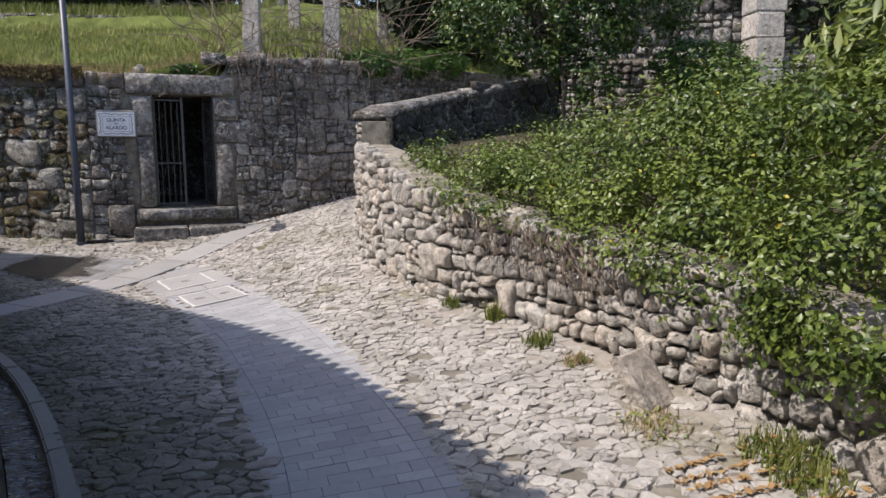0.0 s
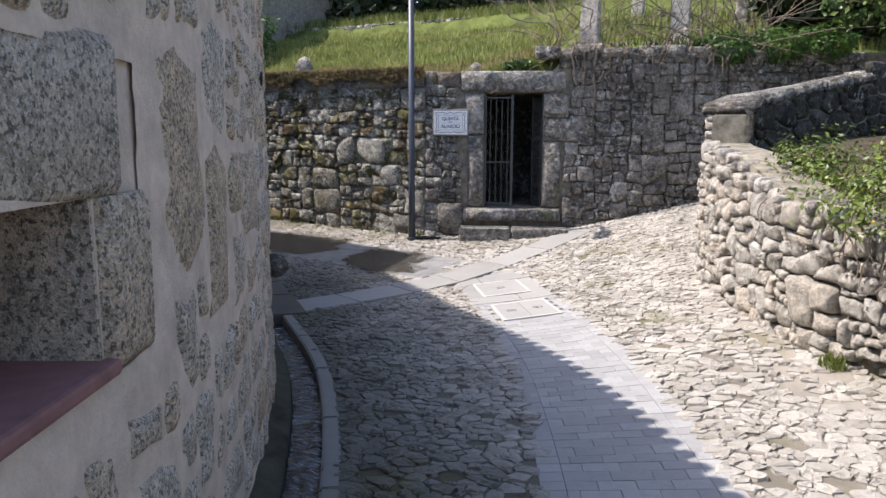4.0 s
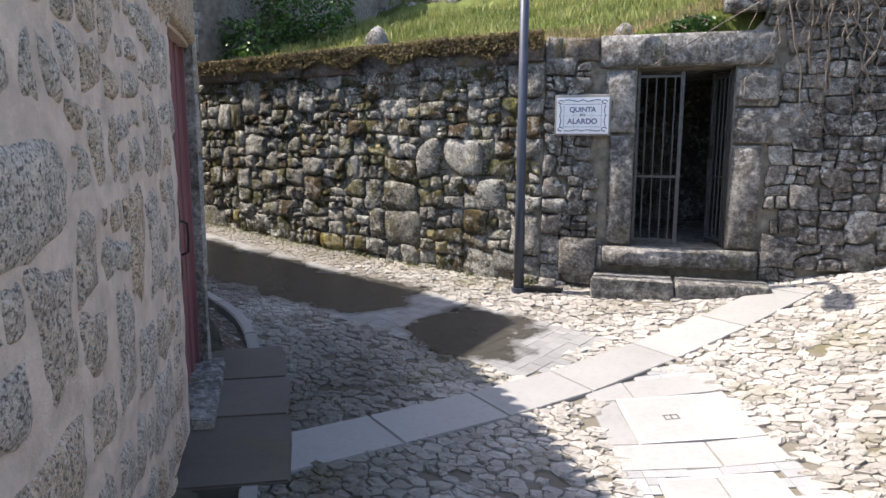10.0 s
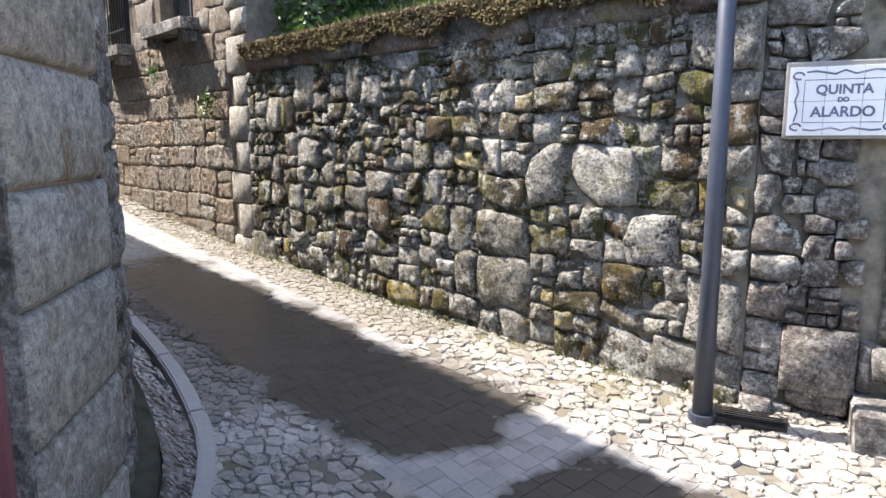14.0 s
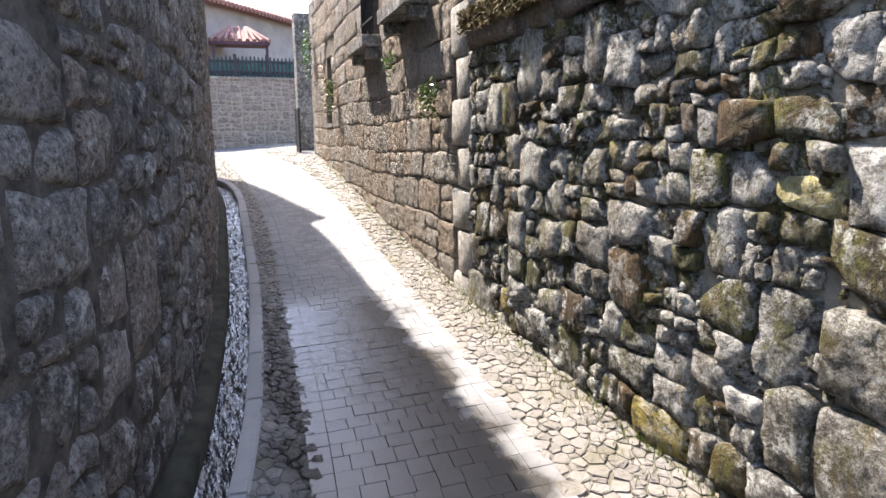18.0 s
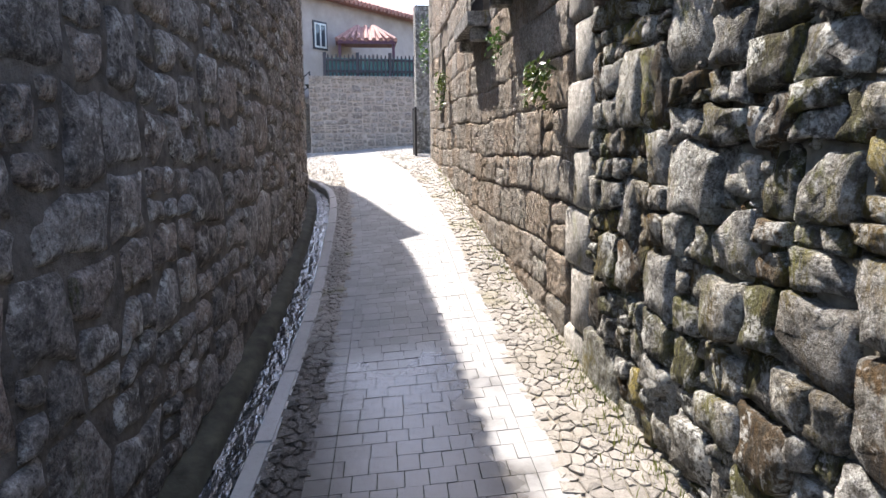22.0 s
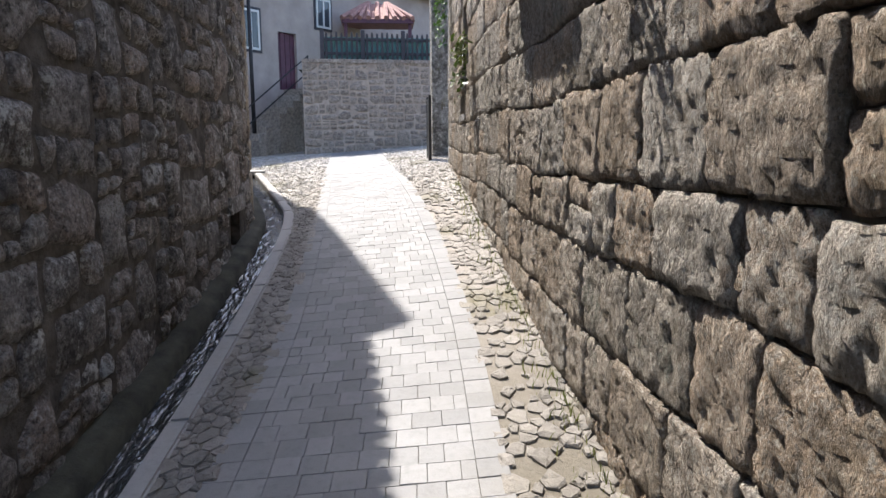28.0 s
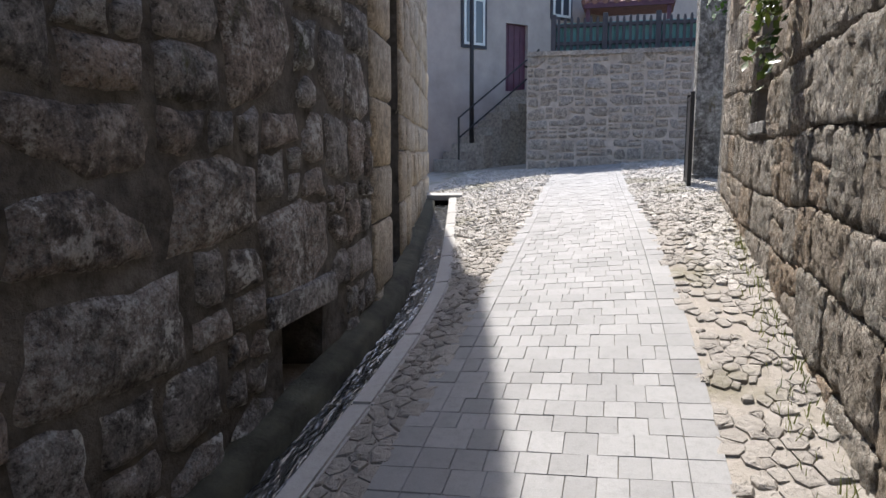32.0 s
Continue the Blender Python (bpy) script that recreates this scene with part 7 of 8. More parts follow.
# the house behind: local x along its front, y into it
HX, HY, HA = -31.5, 8.22, math.degrees(math.atan2(6.2, -7.4))
hm = pose(HX, HY, 0, 0, 0, HA)
farhouse = tagged(new("village_house"), "grey plastered house with a red clay tile roof", "house")
bm = bmesh.new()
for lo, hi in (((-4.5, 0, 1.0), (-1.62, 0.3, 7.1)), ((-1.02, 0, 1.0), (-0.35, 0.3, 7.1)), ((0.35, 0, 1.0), (1.15, 0.3, 7.1)), ((1.75, 0, 1.0), (11, 0.3, 7.1)), ((-1.62, 0, 1), (-1.02, 0.3, 4.45)), ((-1.62, 0, 5.5), (-1.02, 0.3, 7.1)),
               ((-0.35, 0, 1), (0.35, 0.3, 3.45)), ((-0.35, 0, 5.05), (0.35, 0.3, 7.1)), ((1.15, 0, 1), (1.75, 0.3, 5.35)), ((1.15, 0, 6.2), (1.75, 0.3, 7.1)),
               ((-4.5, 0.3, 1), (-4.2, 7, 7.1)), ((10.7, 0.3, 1), (11, 7, 7.1)), ((-4.5, 7, 1), (11, 7.3, 7.1))):
    part("wall_panel", box(bmesh.new(), lo, hi, hm), M["render_wall"], farhouse)
bm = bmesh.new()
vv = [hm @ Vector(p) for p in ((-4.9, -0.45, 7.05), (11.4, -0.45, 7.05), (11.4, 3.6, 8.9), (-4.9, 3.6, 8.9), (11.4, 7.7, 7.05), (-4.9, 7.7, 7.05))]
bv_ = [bm.verts.new(p) for p in vv]
for f in ((0, 1, 2, 3), (3, 2, 4, 5), (0, 3, 5), (1, 4, 2), (0, 5, 4, 1)):
    bm.faces.new([bv_[i] for i in f])
roof = part("roof", bm, M["roof_tile"], farhouse)
bm = tube(bmesh.new(), [(0, -0.5, 7.1), (0, 3.5, 8.97)], 0.1, 8)
bmesh.ops.transform(bm, matrix=hm, verts=bm.verts)
me = None
for i in range(64):
    off = -4.8 + 0.25 * i
    if me is None:
        me = bpy.data.meshes.new("roof_tile")
        bm.to_mesh(me)
        bm.free()
        me.materials.append(M["roof_tile"])
    d = hm.to_3x3() @ Vector((off, 0, 0))
    o = new("roof_roll", me)
    o.location = d
    o.parent = roof


def house_opening(x, z, w, h, glazed, name):
    if glazed:
        root = part(name, box(bmesh.new(), (x - w / 2 - 0.07, -0.03, z - 0.07), (x + w / 2 + 0.07, -0.004, z + h + 0.07), hm), M["fence_wood"], farhouse, "dark painted surround")
        for lo, hi in (((x - w / 2, -0.05, z), (x - w / 2 + 0.06, -0.02, z + h)), ((x + w / 2 - 0.06, -0.05, z), (x + w / 2, -0.02, z + h)), ((x - 0.03, -0.05, z + 0.06), (x + 0.03, -0.02, z + h - 0.06)),
                       ((x - w / 2 + 0.06, -0.05, z), (x + w / 2 - 0.06, -0.02, z + 0.06)), ((x - w / 2 + 0.06, -0.05, z + h - 0.06), (x + w / 2 - 0.06, -0.02, z + h))):
            part("sash", box(bmesh.new(), lo, hi, hm), M["white_paint"], root, "white window frame")
        part("pane", box(bmesh.new(), (x - w / 2 + 0.05, -0.038, z + 0.05), (x + w / 2 - 0.05, -0.032, z + h - 0.05), hm), M["glass"], root)
    else:
        root = part(name, box(bmesh.new(), (x - w / 2 + 0.02, 0.1, z), (x + w / 2 - 0.02, 0.16, z + h), hm), M["purple"], farhouse, "dark purple door")
        for i in range(1, 4):
            xx = x - w / 2 + w * i / 4
            part("groove_strip", box(bmesh.new(), (xx - 0.012, 0.085, z), (xx + 0.012, 0.105, z + h), hm), M["purple"], root)


house_opening(0, 3.45, 0.74, 1.62, False, "door")
house_opening(-1.32, 4.45, 0.6, 1.05, True, "window")
house_opening(1.45, 5.35, 0.6, 0.85, True, "window")
# porch with its little hipped roof
porch = tagged(new("porch_roof"), "small red clay tile porch roof on posts", "porch")
bm = bmesh.new()
q = [(-32.1, 9.7, 5.55), (-32.1, 11.9, 5.55), (-33.9, 11.9, 5.55), (-33.9, 9.7, 5.55), (-33, 10.5, 6.15), (-33, 11.1, 6.15)]
v = [bm.verts.new(p) for p in q]
for f in ((0, 1, 5, 4), (1, 2, 5), (2, 3, 4, 5), (3, 0, 4), (0, 3, 2, 1)):
    bm.faces.new([v[i] for i in f])
part("hip_roof", bm, M["roof_tile"], porch)
for i in range(9):
    y = 9.75 + 0.26 * i
    top_ = (-33 + 0.0, min(max(y, 10.5), 11.1), 6.17)
    part("roof_roll", tube(bmesh.new(), [(-32.05, y, 5.58), top_], 0.075, 7), M["roof_tile"], porch)
part("fascia", box(bmesh.new(), (-32.16, 9.75, 5.44), (-32.1, 11.85, 5.56)), M["purple"], porch)
for y in (9.85, 11.75):
    part("post", box(bmesh.new(), (-32.3, y - 0.05, 3.2), (-32.2, y + 0.05, 5.5)), M["purple"], porch)
vs, fs = grid_sheet(-33.5, -27.3, 8.8, 16, 0.8, lambda x, y: 3.75)
fs = [f for f in fs if FAR.near(sum(vs[i][0] for i in f) / 4, sum(vs[i][1] for i in f) / 4)[1] < -0.6]
tagged(new("yard", mesh_of("yard", vs, fs, M["concrete"])), "raised yard behind the retaining wall", "yard", kind="structure")

stair = tagged(new("stairs"), "narrow granite steps up to the purple door", "stairs")
u = Vector((-0.62, 0.52, 0)).normalized()
w_ = Vector((0.643, 0.765, 0))
for i in range(10):
    c = Vector((HX, HY, 0)) - u * (2.5 - i * 0.25) + w_ * 0.06
    m = Matrix(((u.x, w_.x, 0, c.x), (u.y, w_.y, 0, c.y), (0, 0, 1, 0), (0, 0, 0, 1)))
    part("step", box(bmesh.new(), (0, 0, 1.3), (0.25 if i < 9 else 1.1, 0.9, 1.65 + 0.18 * (i + 1)), m, 0.015, 0.003), M["far_stone"], stair)
rail = tagged(new("stair_railing"), "dark iron handrail beside the steps", "railing")
a0 = Vector((HX, HY, 0)) - u * 2.4 + w_ * 0.9
a1 = Vector((HX, HY, 0)) - u * 0.1 + w_ * 0.9
for p, z in ((a0, 1.8), (a1, 3.4)):
    part("post", tube(bmesh.new(), [(p.x, p.y, z), (p.x, p.y, z + 0.95)], 0.022, 6), M["iron"], rail)
for dz in (0.5, 0.93):
    part("handrail", tube(bmesh.new(), [(a0.x, a0.y, 1.8 + dz), (a1.x, a1.y, 3.4 + dz)], 0.018, 6), M["iron"], rail)
lamp2 = empty("lamp_post", (-29.75, 7.5, terrain(-29.75, 7.5)), "slim black lamp post by the steps", "street lamp")
part("shaft", tube(bmesh.new(), [(-29.75, 7.5, 1.4), (-29.75, 7.5, 6.2)], 0.055, 10, 0.8), M["iron"], lamp2, smooth=True)
part("foot_collar", tube(bmesh.new(), [(-29.75, 7.5, 1.4), (-29.75, 7.5, 1.72)], 0.08, 10), M["iron"], lamp2)

# wooded hill far behind
vs, fs = [], []
for i in range(41):
    for j in range(9):
        y = -60 + 4 * i
        h = (24 + 7 * math.sin(i * 0.21 + 1) + 3 * noise.noise((i * 0.35, j, 0))) * math.sin(math.pi * j / 8) ** 0.7
        vs.append((-150 - 12 * j, y, h + 1.2 * noise.noise((i * 1.3, j * 1.7, 4))))
fs = [(i * 9 + j, i * 9 + j + 1, (i + 1) * 9 + j + 1, (i + 1) * 9 + j) for i in range(40) for j in range(8)]
tagged(new("backdrop_hill", mesh_of("backdrop_hill", vs, fs, M["hill"])), "hazy wooded hill behind the village", "hill", kind="structure")

# ---- meadow, posts, vines, trees ----
rng = random.Random(301)


def meadow_spot(g, o0=0.25, o1=4.6, x0=-11.2, x1=-3.2):
    x, o_ = g.uniform(x0, x1), g.uniform(o0, o1)
    y0 = 11.67 if x < -5.1 else float(np.interp(x, GATE.p[::-1, 0], GATE.p[::-1, 1]))
    return (x, y0 + o_, terrace_top(x, o_) - 0.02)


vs, fs = blades(30000, meadow_spot, 0.09, rng)
tufts = [meadow_spot(rng) for _ in range(90)]


def tuft_spot(g):
    c = g.choice(tufts)
    x, y = c[0] + g.gauss(0, 0.18), c[1] + g.gauss(0, 0.18)
    return (min(max(x, -11.1), -3.3), y, c[2] + 0.31 * (y - c[1]) - 0.03)


v2, f2 = blades(9000, tuft_spot, 0.18, rng)
tagged(new("grass_tufts", mesh_of("grass_tufts", v2, f2, leaf_mat("tall pale grass", (0.16, 0.2, 0.05), (0.38, 0.37, 0.13), 0.6, 0.3))), "tall pale grass tufts in the meadow", "grass", kind="stuff")
tagged(new("meadow_grass", mesh_of("meadow_grass", vs, fs, M["grass"])), "lush green meadow grass", "grass", kind="stuff")
vs, fs = blades(9000, lambda g: meadow_spot(g, 4.6, 10.5), 0.2, rng)
tagged(new("upper_grass", mesh_of("upper_grass", vs, fs, M["grass"])), "green grass on the upper terrace", "grass", kind="stuff")
vs, fs = blades(9000, lambda g: meadow_spot(g, 0.12, 0.75), 0.08, rng)
tagged(new("edge_grass", mesh_of("edge_grass", vs, fs, M["dry_grass"])), "dry straw-coloured grass along the wall top", "grass", kind="stuff")
vs, fs = blades(5000, lambda g: meadow_spot(g, 0.3, 4.0, -2.9, 2.5), 0.18, rng)
tagged(new("terrace_grass", mesh_of("terrace_grass", vs, fs, M["grass"])), "grass behind the garden wall", "grass", kind="stuff")


def rubble(n, where, size, mat, name, label, seed):
    """A few loose stones, each a thing."""
    g = random.Random(seed)
    for _ in range(n):
        bm = bmesh.new()
        bmesh.ops.create_icosphere(bm, subdivisions=2, radius=1)
        k = g.uniform(0, 99)
        s = size * g.uniform(0.7, 1.3)
        a = Vector((0.95, 0.8, 1.15))
        for v in bm.verts:
            v.co *= 1 + 0.3 * noise.noise(v.co * 1.4 + Vector((k, k, 0)))
            v.co = Vector((v.co.x * a.x, v.co.y * a.y, v.co.z * a.z)) * s
        x, y, z = where(g)
        o = part(name, bm, mat, None, label, smooth=True)
        o.location = (x, y, z + s * 0.35)
        tagged(o, category="stone", group="loose stones")


rubble(1, lambda g: (-7.62, 11.85, 2.95), 0.15, M["dark_stone"], "stone", "dark lichened stone on the wall top", 1)
rubble(1, lambda g: (-4.4, 12.15, 2.84), 0.10, M["dark_stone"], "stone", "grey stone beside the gate lintel", 2)
# moss and roots hanging over the capstones
vs, fs = leaves(17000, lambda g: (lambda u: ((*MOSSY.off(u, 0.03 + 0.11 * g.random()), 2.94 - (0.2 + 0.12 * noise.noise((u * 2.3, 0, 4))) * g.random() ** 1.4), (0, -1, 0.3)))(g.uniform(0, MOSSY.length)), 0.017, random.Random(8), long=3.5)
tagged(new("cap_moss", mesh_of("cap_moss", vs, fs, leaf_mat("brown hanging moss", (0.05, 0.037, 0.022), (0.2, 0.15, 0.058), 0.9, 0.1))), "brown and yellow moss over the capstones", "moss", kind="stuff")
# stone bank between the meadow tiers
BANK = Line([(-3.4, 17.1), (-6, 16.4), (-11.2, 16.3)])
bank = wall_body("wall_meadow_bank", BANK, lambda s: 3.9, lambda s: 4.55, 0.4, M["dark_joint"], "low stone bank between meadow tiers", inset=0.05)
wall_stones("stone", BANK, bank, M["dark_stone"], [(0.16, 0.6), (0.09, 0.5)], 0.08, 3.9, 4.55, 311, foot=lambda s: 4.0, pick=lambda u, v: True, limit=120, rubble_of=(0.12, 0.35))


def granite_post(x, y, z, w, h, name="granite_post", label="rough square granite vine post", mat="field_stone"):
    bm = bmesh.new()
    box(bm, (-w / 2, -w / 2 * 0.8, 0), (w / 2, w / 2 * 0.8, h), None, 0.0)
    bmesh.ops.subdivide_edges(bm, edges=[e_ for e_ in bm.edges if abs(e_.verts[0].co.z - e_.verts[1].co.z) > 0.1], cuts=7)
    bmesh.ops.bevel(bm, geom=[e_ for e_ in bm.edges if e_.is_manifold and e_.calc_face_angle(0) > 1], offset=0.03, segments=2, affect="EDGES")
    for v in bm.verts:
        v.co += Vector((noise.noise(v.co * 4 + Vector((x, 0, 0))), noise.noise(v.co * 4 + Vector((0, y, 5))), 0)) * 0.025
    ob = empty(name, (x, y, z), label, "post", "granite vine posts", turn=8)
    bmesh.ops.transform(bm, matrix=ob.matrix_basis, verts=bm.verts)
    part("shaft", bm, M[mat], ob, smooth=False)
    part("base_stone", box(bmesh.new(), (-w * 0.75, -w * 0.7, -0.12), (w * 0.75, w * 0.7, 0.035), ob.matrix_basis, 0.03, 0.006), M["field_stone"], ob)
    return ob


for x, y, z, w, h in ((-2.6, 12.72, 3.26, 0.3, 2.6), (-1.3, 13.9, 3.42, 0.31, 2.6), (-2.35, 16.2, 4.1, 0.26, 2.2), (-7.5, 20, 5.25, 0.24, 1.5), (-6.5, 20, 5.25, 0.24, 1.6), (-3.2, 19.5, 5.1, 0.22, 1.8)):
    granite_post(x, y, z, w, h)
granite_post(-0.35, 15.9, 3.62, 0.24, 2.5, mat="dark_stone", label="dark weathered granite vine post")

# bare vines over the wall and the posts
vine = empty("bare_vine", (-1.9, 13.0, 3.2), "tangle of bare brown vine stems over the wall", "vine")
rng = random.Random(331)
bmA, bmB = bmesh.new(), bmesh.new()
for i in range(150):
    x = rng.uniform(-3.3, 0.2)
    y0 = float(np.interp(x, GATE.p[::-1, 0], GATE.p[::-1, 1]))
    p = Vector((x, y0 + rng.uniform(0.15, 1.2), 3.2))
    hang = i % 3 == 0
    d = Vector((rng.gauss(0, 0.25), rng.gauss(-0.12 if hang else 0, 0.1), 0.35))
    pts = [p.copy()]
    if hang:
        yf = y0 - 0.14
        p = Vector((x, yf + 0.2, 3.32))
        pts = [Vector((x, y0 + 0.4, 3.3)), p.copy()]
        L = rng.uniform(0.3, 1.5)
        for k in range(7):
            p = p + Vector((rng.gauss(0, 0.07), 0, -L / 7))
            y1 = float(np.interp(p.x, GATE.p[::-1, 0], GATE.p[::-1, 1])) - 0.16 - 0.05 * rng.random()
            pts.append(Vector((p.x, y1, p.z)))
    else:
        for k in range(8):
            d = (d + Vector((rng.gauss(0, 0.14), rng.gauss(0, 0.1), rng.gauss(-0.03, 0.1)))) * 0.97
            p = p + d
            pts.append(p.copy())
    tube(bmB if hang else bmA, pts, rng.uniform(0.004, 0.012), 5, 0.5)
part("climbing_growth", bmA, M["dry_vine"], vine, kind="stuff")
part("hanging_growth", bmB, M["dry_vine"], vine, kind="stuff")


def blob_where(blobs, inner=0.72, clump=0, keep=None):
    wts = [b[3] * b[4] + b[4] * b[5] + b[3] * b[5] for b in blobs]
    clumps = []

    def where(g):
        if clump:
            while len(clumps) < clump:
                clumps.append((*surface(g, g.choices(blobs, wts)[0]), g.uniform(0.07, 0.17)))
            for _ in range(20):
                c, d, r = clumps[int(g.random() * clump)]
                e = Vector((g.gauss(0, 1), g.gauss(0, 1), g.gauss(0, 0.8))) * r
                if not keep or keep(c + e):
                    break
            return c + e, (e.normalized() + d * 0.6 + Vector((0, 0, 0.2)))
        return surface(g)

    def surface(g, b0=None):
        for _ in range(12):
            b = b0 or g.choices(blobs, wts)[0]
            if _ > 3:
                b = b0 = g.choices(blobs, wts)[0]
            d = Vector((g.gauss(0, 1), g.gauss(0, 1), g.gauss(0, 1))).normalized()
            bumpy = 1 + 0.4 * noise.noise(Vector((b[0], b[1], b[2])) * 2 + d * 2.2) + 0.16 * noise.noise(d * 6)
            q = (inner + (1 - inner) * g.random() ** 0.5) * bumpy
            p = Vector((b[0] + d.x * b[3] * q, b[1] + d.y * b[4] * q, b[2] + d.z * b[5] * q))
            if all(((p.x - c[0]) / c[3]) ** 2 + ((p.y - c[1]) / c[4]) ** 2 + ((p.z - c[2]) / c[5]) ** 2 > 0.42 for c in blobs if c is not b):
                break
        return p, d
    return where


def shrub(name, label, category, blobs, n, size, mat, seed, stems, extra=None, long=1.5, clump=0, keep=None):
    g = random.Random(seed)
    root = empty(name, stems[0][0], label, category)
    w = blob_where(blobs, clump=clump, keep=keep)
    vs, fs = leaves(n, w, size, g, long=long)
    o = new("crown", mesh_of("crown", vs, fs, mat))
    o.parent, o.matrix_parent_inverse = root, root.matrix_basis.inverted()
    for pts in stems:
        part("trunk", tube(bmesh.new(), pts, 0.05, 7, 0.45), M["bark"], root, smooth=True)
    bm = bmesh.new()
    base = Vector(stems[0][-1])
    for i in range(40):
        p, _ = w(g)
        c = base.lerp(p, 0.5) + Vector((g.gauss(0, 0.1), g.gauss(0, 0.1), g.gauss(0, 0.1)))
        tube(bm, [base.lerp(p, 0.08), c, p], 0.012, 5, 0.3)
    part("twig_work", bm, M["bark"], root, kind="stuff")
    if extra:
        vs, fs = leaves(extra[1], w, size, g)
        o = new("old_leaves", mesh_of("old_leaves", vs, fs, extra[0]))
        o.parent, o.matrix_parent_inverse = root, root.matrix_basis.inverted()
        tagged(o, "yellowed leaves", kind="stuff")
    return root, w, g


CREEPER = [(0.42, 7.75, 1.42, 0.42, 0.5, 0.26), (0.62, 7.1, 1.3, 0.5, 0.5, 0.4), (0.95, 6.5, 1.22, 0.55, 0.5, 0.45), (1.3, 6.0, 1.15, 0.5, 0.5, 0.52), (1.75, 5.5, 1.15, 0.6, 0.5, 0.6), (1.9, 4.95, 1.05, 0.52, 0.5, 0.6),
           (2.1, 4.45, 1.1, 0.5, 0.45, 0.62), (2.25, 3.95, 1.0, 0.45, 0.45, 0.55), (2.4, 3.5, 1.08, 0.45, 0.45, 0.62), (2.5, 3.0, 1.05, 0.42, 0.45, 0.6), (2.6, 2.4, 1.1, 0.45, 0.5, 0.6), (1.9, 7.0, 1.5, 0.7, 0.6, 0.45),
           (2.3, 6.2, 1.62, 0.7, 0.6, 0.5), (2.6, 5.5, 1.75, 0.7, 0.6, 0.5), (2.7, 4.8, 1.72, 0.6, 0.5, 0.5), (2.95, 4.1, 1.8, 0.6, 0.5, 0.55), (3.1, 3.4, 1.8, 0.6, 0.5, 0.6), (3.4, 6.2, 1.85, 0.8, 0.7, 0.5), (1.45, 7.9, 1.62, 0.5, 0.5, 0.3), (2.25, 3.2, 0.9, 0.32, 0.5, 0.4)]
def above_wall(p):
    """The creeper hangs over the wall top, further down towards its near end."""
    if p.z > 1.6:
        return True
    hang = float(np.interp(p.y, [2.5, 3.4, 4.4, 5.5, 7, 8], [0.4, 0.55, 0.82, 1.02, 1.2, 1.45]))
    return p.z > hang + 0.16 * noise.noise((p.x * 2.5, p.y * 2.5, 4))


shrub("creeper_bush", "lush green creeper spilling over the dry-stone wall", "bush", CREEPER, 62000, 0.031, M["bush"], 401,
      [[(2.9, 4.6, 0.6), (2.6, 4.6, 1.2)], [(2.3, 6.2, 0.7), (1.9, 6.1, 1.3)], [(1.3, 7.4, 0.9), (0.9, 7.2, 1.4)]], (M["yellow_leaf"], 160), clump=480, keep=above_wall)
TALLS = [(3.75, 5.0, 2.3, 0.6, 0.6, 0.6), (4.0, 4.4, 2.7, 0.6, 0.6, 0.7), (4.6, 5.4, 2.9, 0.7, 0.7, 0.9), (3.9, 3.5, 2.5, 0.6, 0.6, 0.8), (5.2, 6.4, 2.8, 0.7, 0.7, 0.9), (4.7, 4.6, 3.6, 0.6, 0.6, 0.6)]
shrub("tall_shrub", "tall leafy shrub with long drooping pale green leaves", "shrub", TALLS, 12000, 0.06, leaf_mat("pale drooping leaf", (0.05, 0.095, 0.018), (0.22, 0.24, 0.055)), 402,
      [[(4.0, 4.4, 0.6), (3.9, 4.4, 2.2)]], None, 3.2, clump=200)
ORANGE = [(2.2, 12.2, 3.7, 0.9, 0.8, 0.8), (3.1, 12.3, 4.1, 1.0, 0.9, 1.0), (2.4, 12.6, 4.9, 1.0, 0.9, 0.9), (3.6, 12.6, 4.9, 1.0, 0.9, 0.8), (1.5, 12.8, 4.4, 0.7, 0.7, 0.7), (4.4, 12.8, 4.4, 0.9, 0.8, 0.9), (1.3, 12.4, 3.7, 0.6, 0.6, 0.6), (3.3, 12.2, 3.1, 0.7, 0.6, 0.6), (2.0, 12.9, 5.6, 1.0, 0.9, 0.8), (3.6, 13, 5.7, 1.1, 0.9, 0.8)]
root, w, g = shrub("orange_tree", "orange tree with dark glossy leaves and a few oranges", "tree", ORANGE, 20000, 0.064, M["orange_leaf"], 403, [[(2.9, 12.2, 1.4), (2.95, 12.25, 2.6), (2.8, 12.3, 3.6)]], (M["bush"], 4000), clump=420)
for i, p in enumerate(((1.75, 12.0, 4.25), (1.95, 11.75, 4.32), (2.3, 11.7, 4.45), (2.05, 11.8, 4.12), (4.2, 12.0, 4.55), (4.45, 12.0, 4.5))):
    bm = bmesh.new()
    bmesh.ops.create_icosphere(bm, subdivisions=2, radius=0.05, matrix=pose(p[0], p[1] - 0.22, p[2]))
    part("orange", bm, M["orange"], root, "ripe orange fruit", smooth=True)
GARDEN_IVY = [(-0.6, 13.35, 3.2, 0.5, 0.25, 0.28), (0.2, 13.75, 3.25, 0.5, 0.25, 0.3), (0.9, 14.2, 3.3, 0.5, 0.3, 0.3)]
shrub("wall_ivy", "green ivy spilling over the garden wall top", "ivy", GARDEN_IVY, 3800, 0.05, M["ivy"], 404, [[(0.2, 14.1, 3.0), (0.2, 13.8, 3.2)]])
shrub("lintel_plant", "low green plant above the gate lintel", "plant", [(-3.75, 12.45, 2.98, 0.3, 0.2, 0.12)], 700, 0.045, M["ivy"], 405, [[(-3.75, 12.5, 2.8), (-3.75, 12.45, 2.95)]])
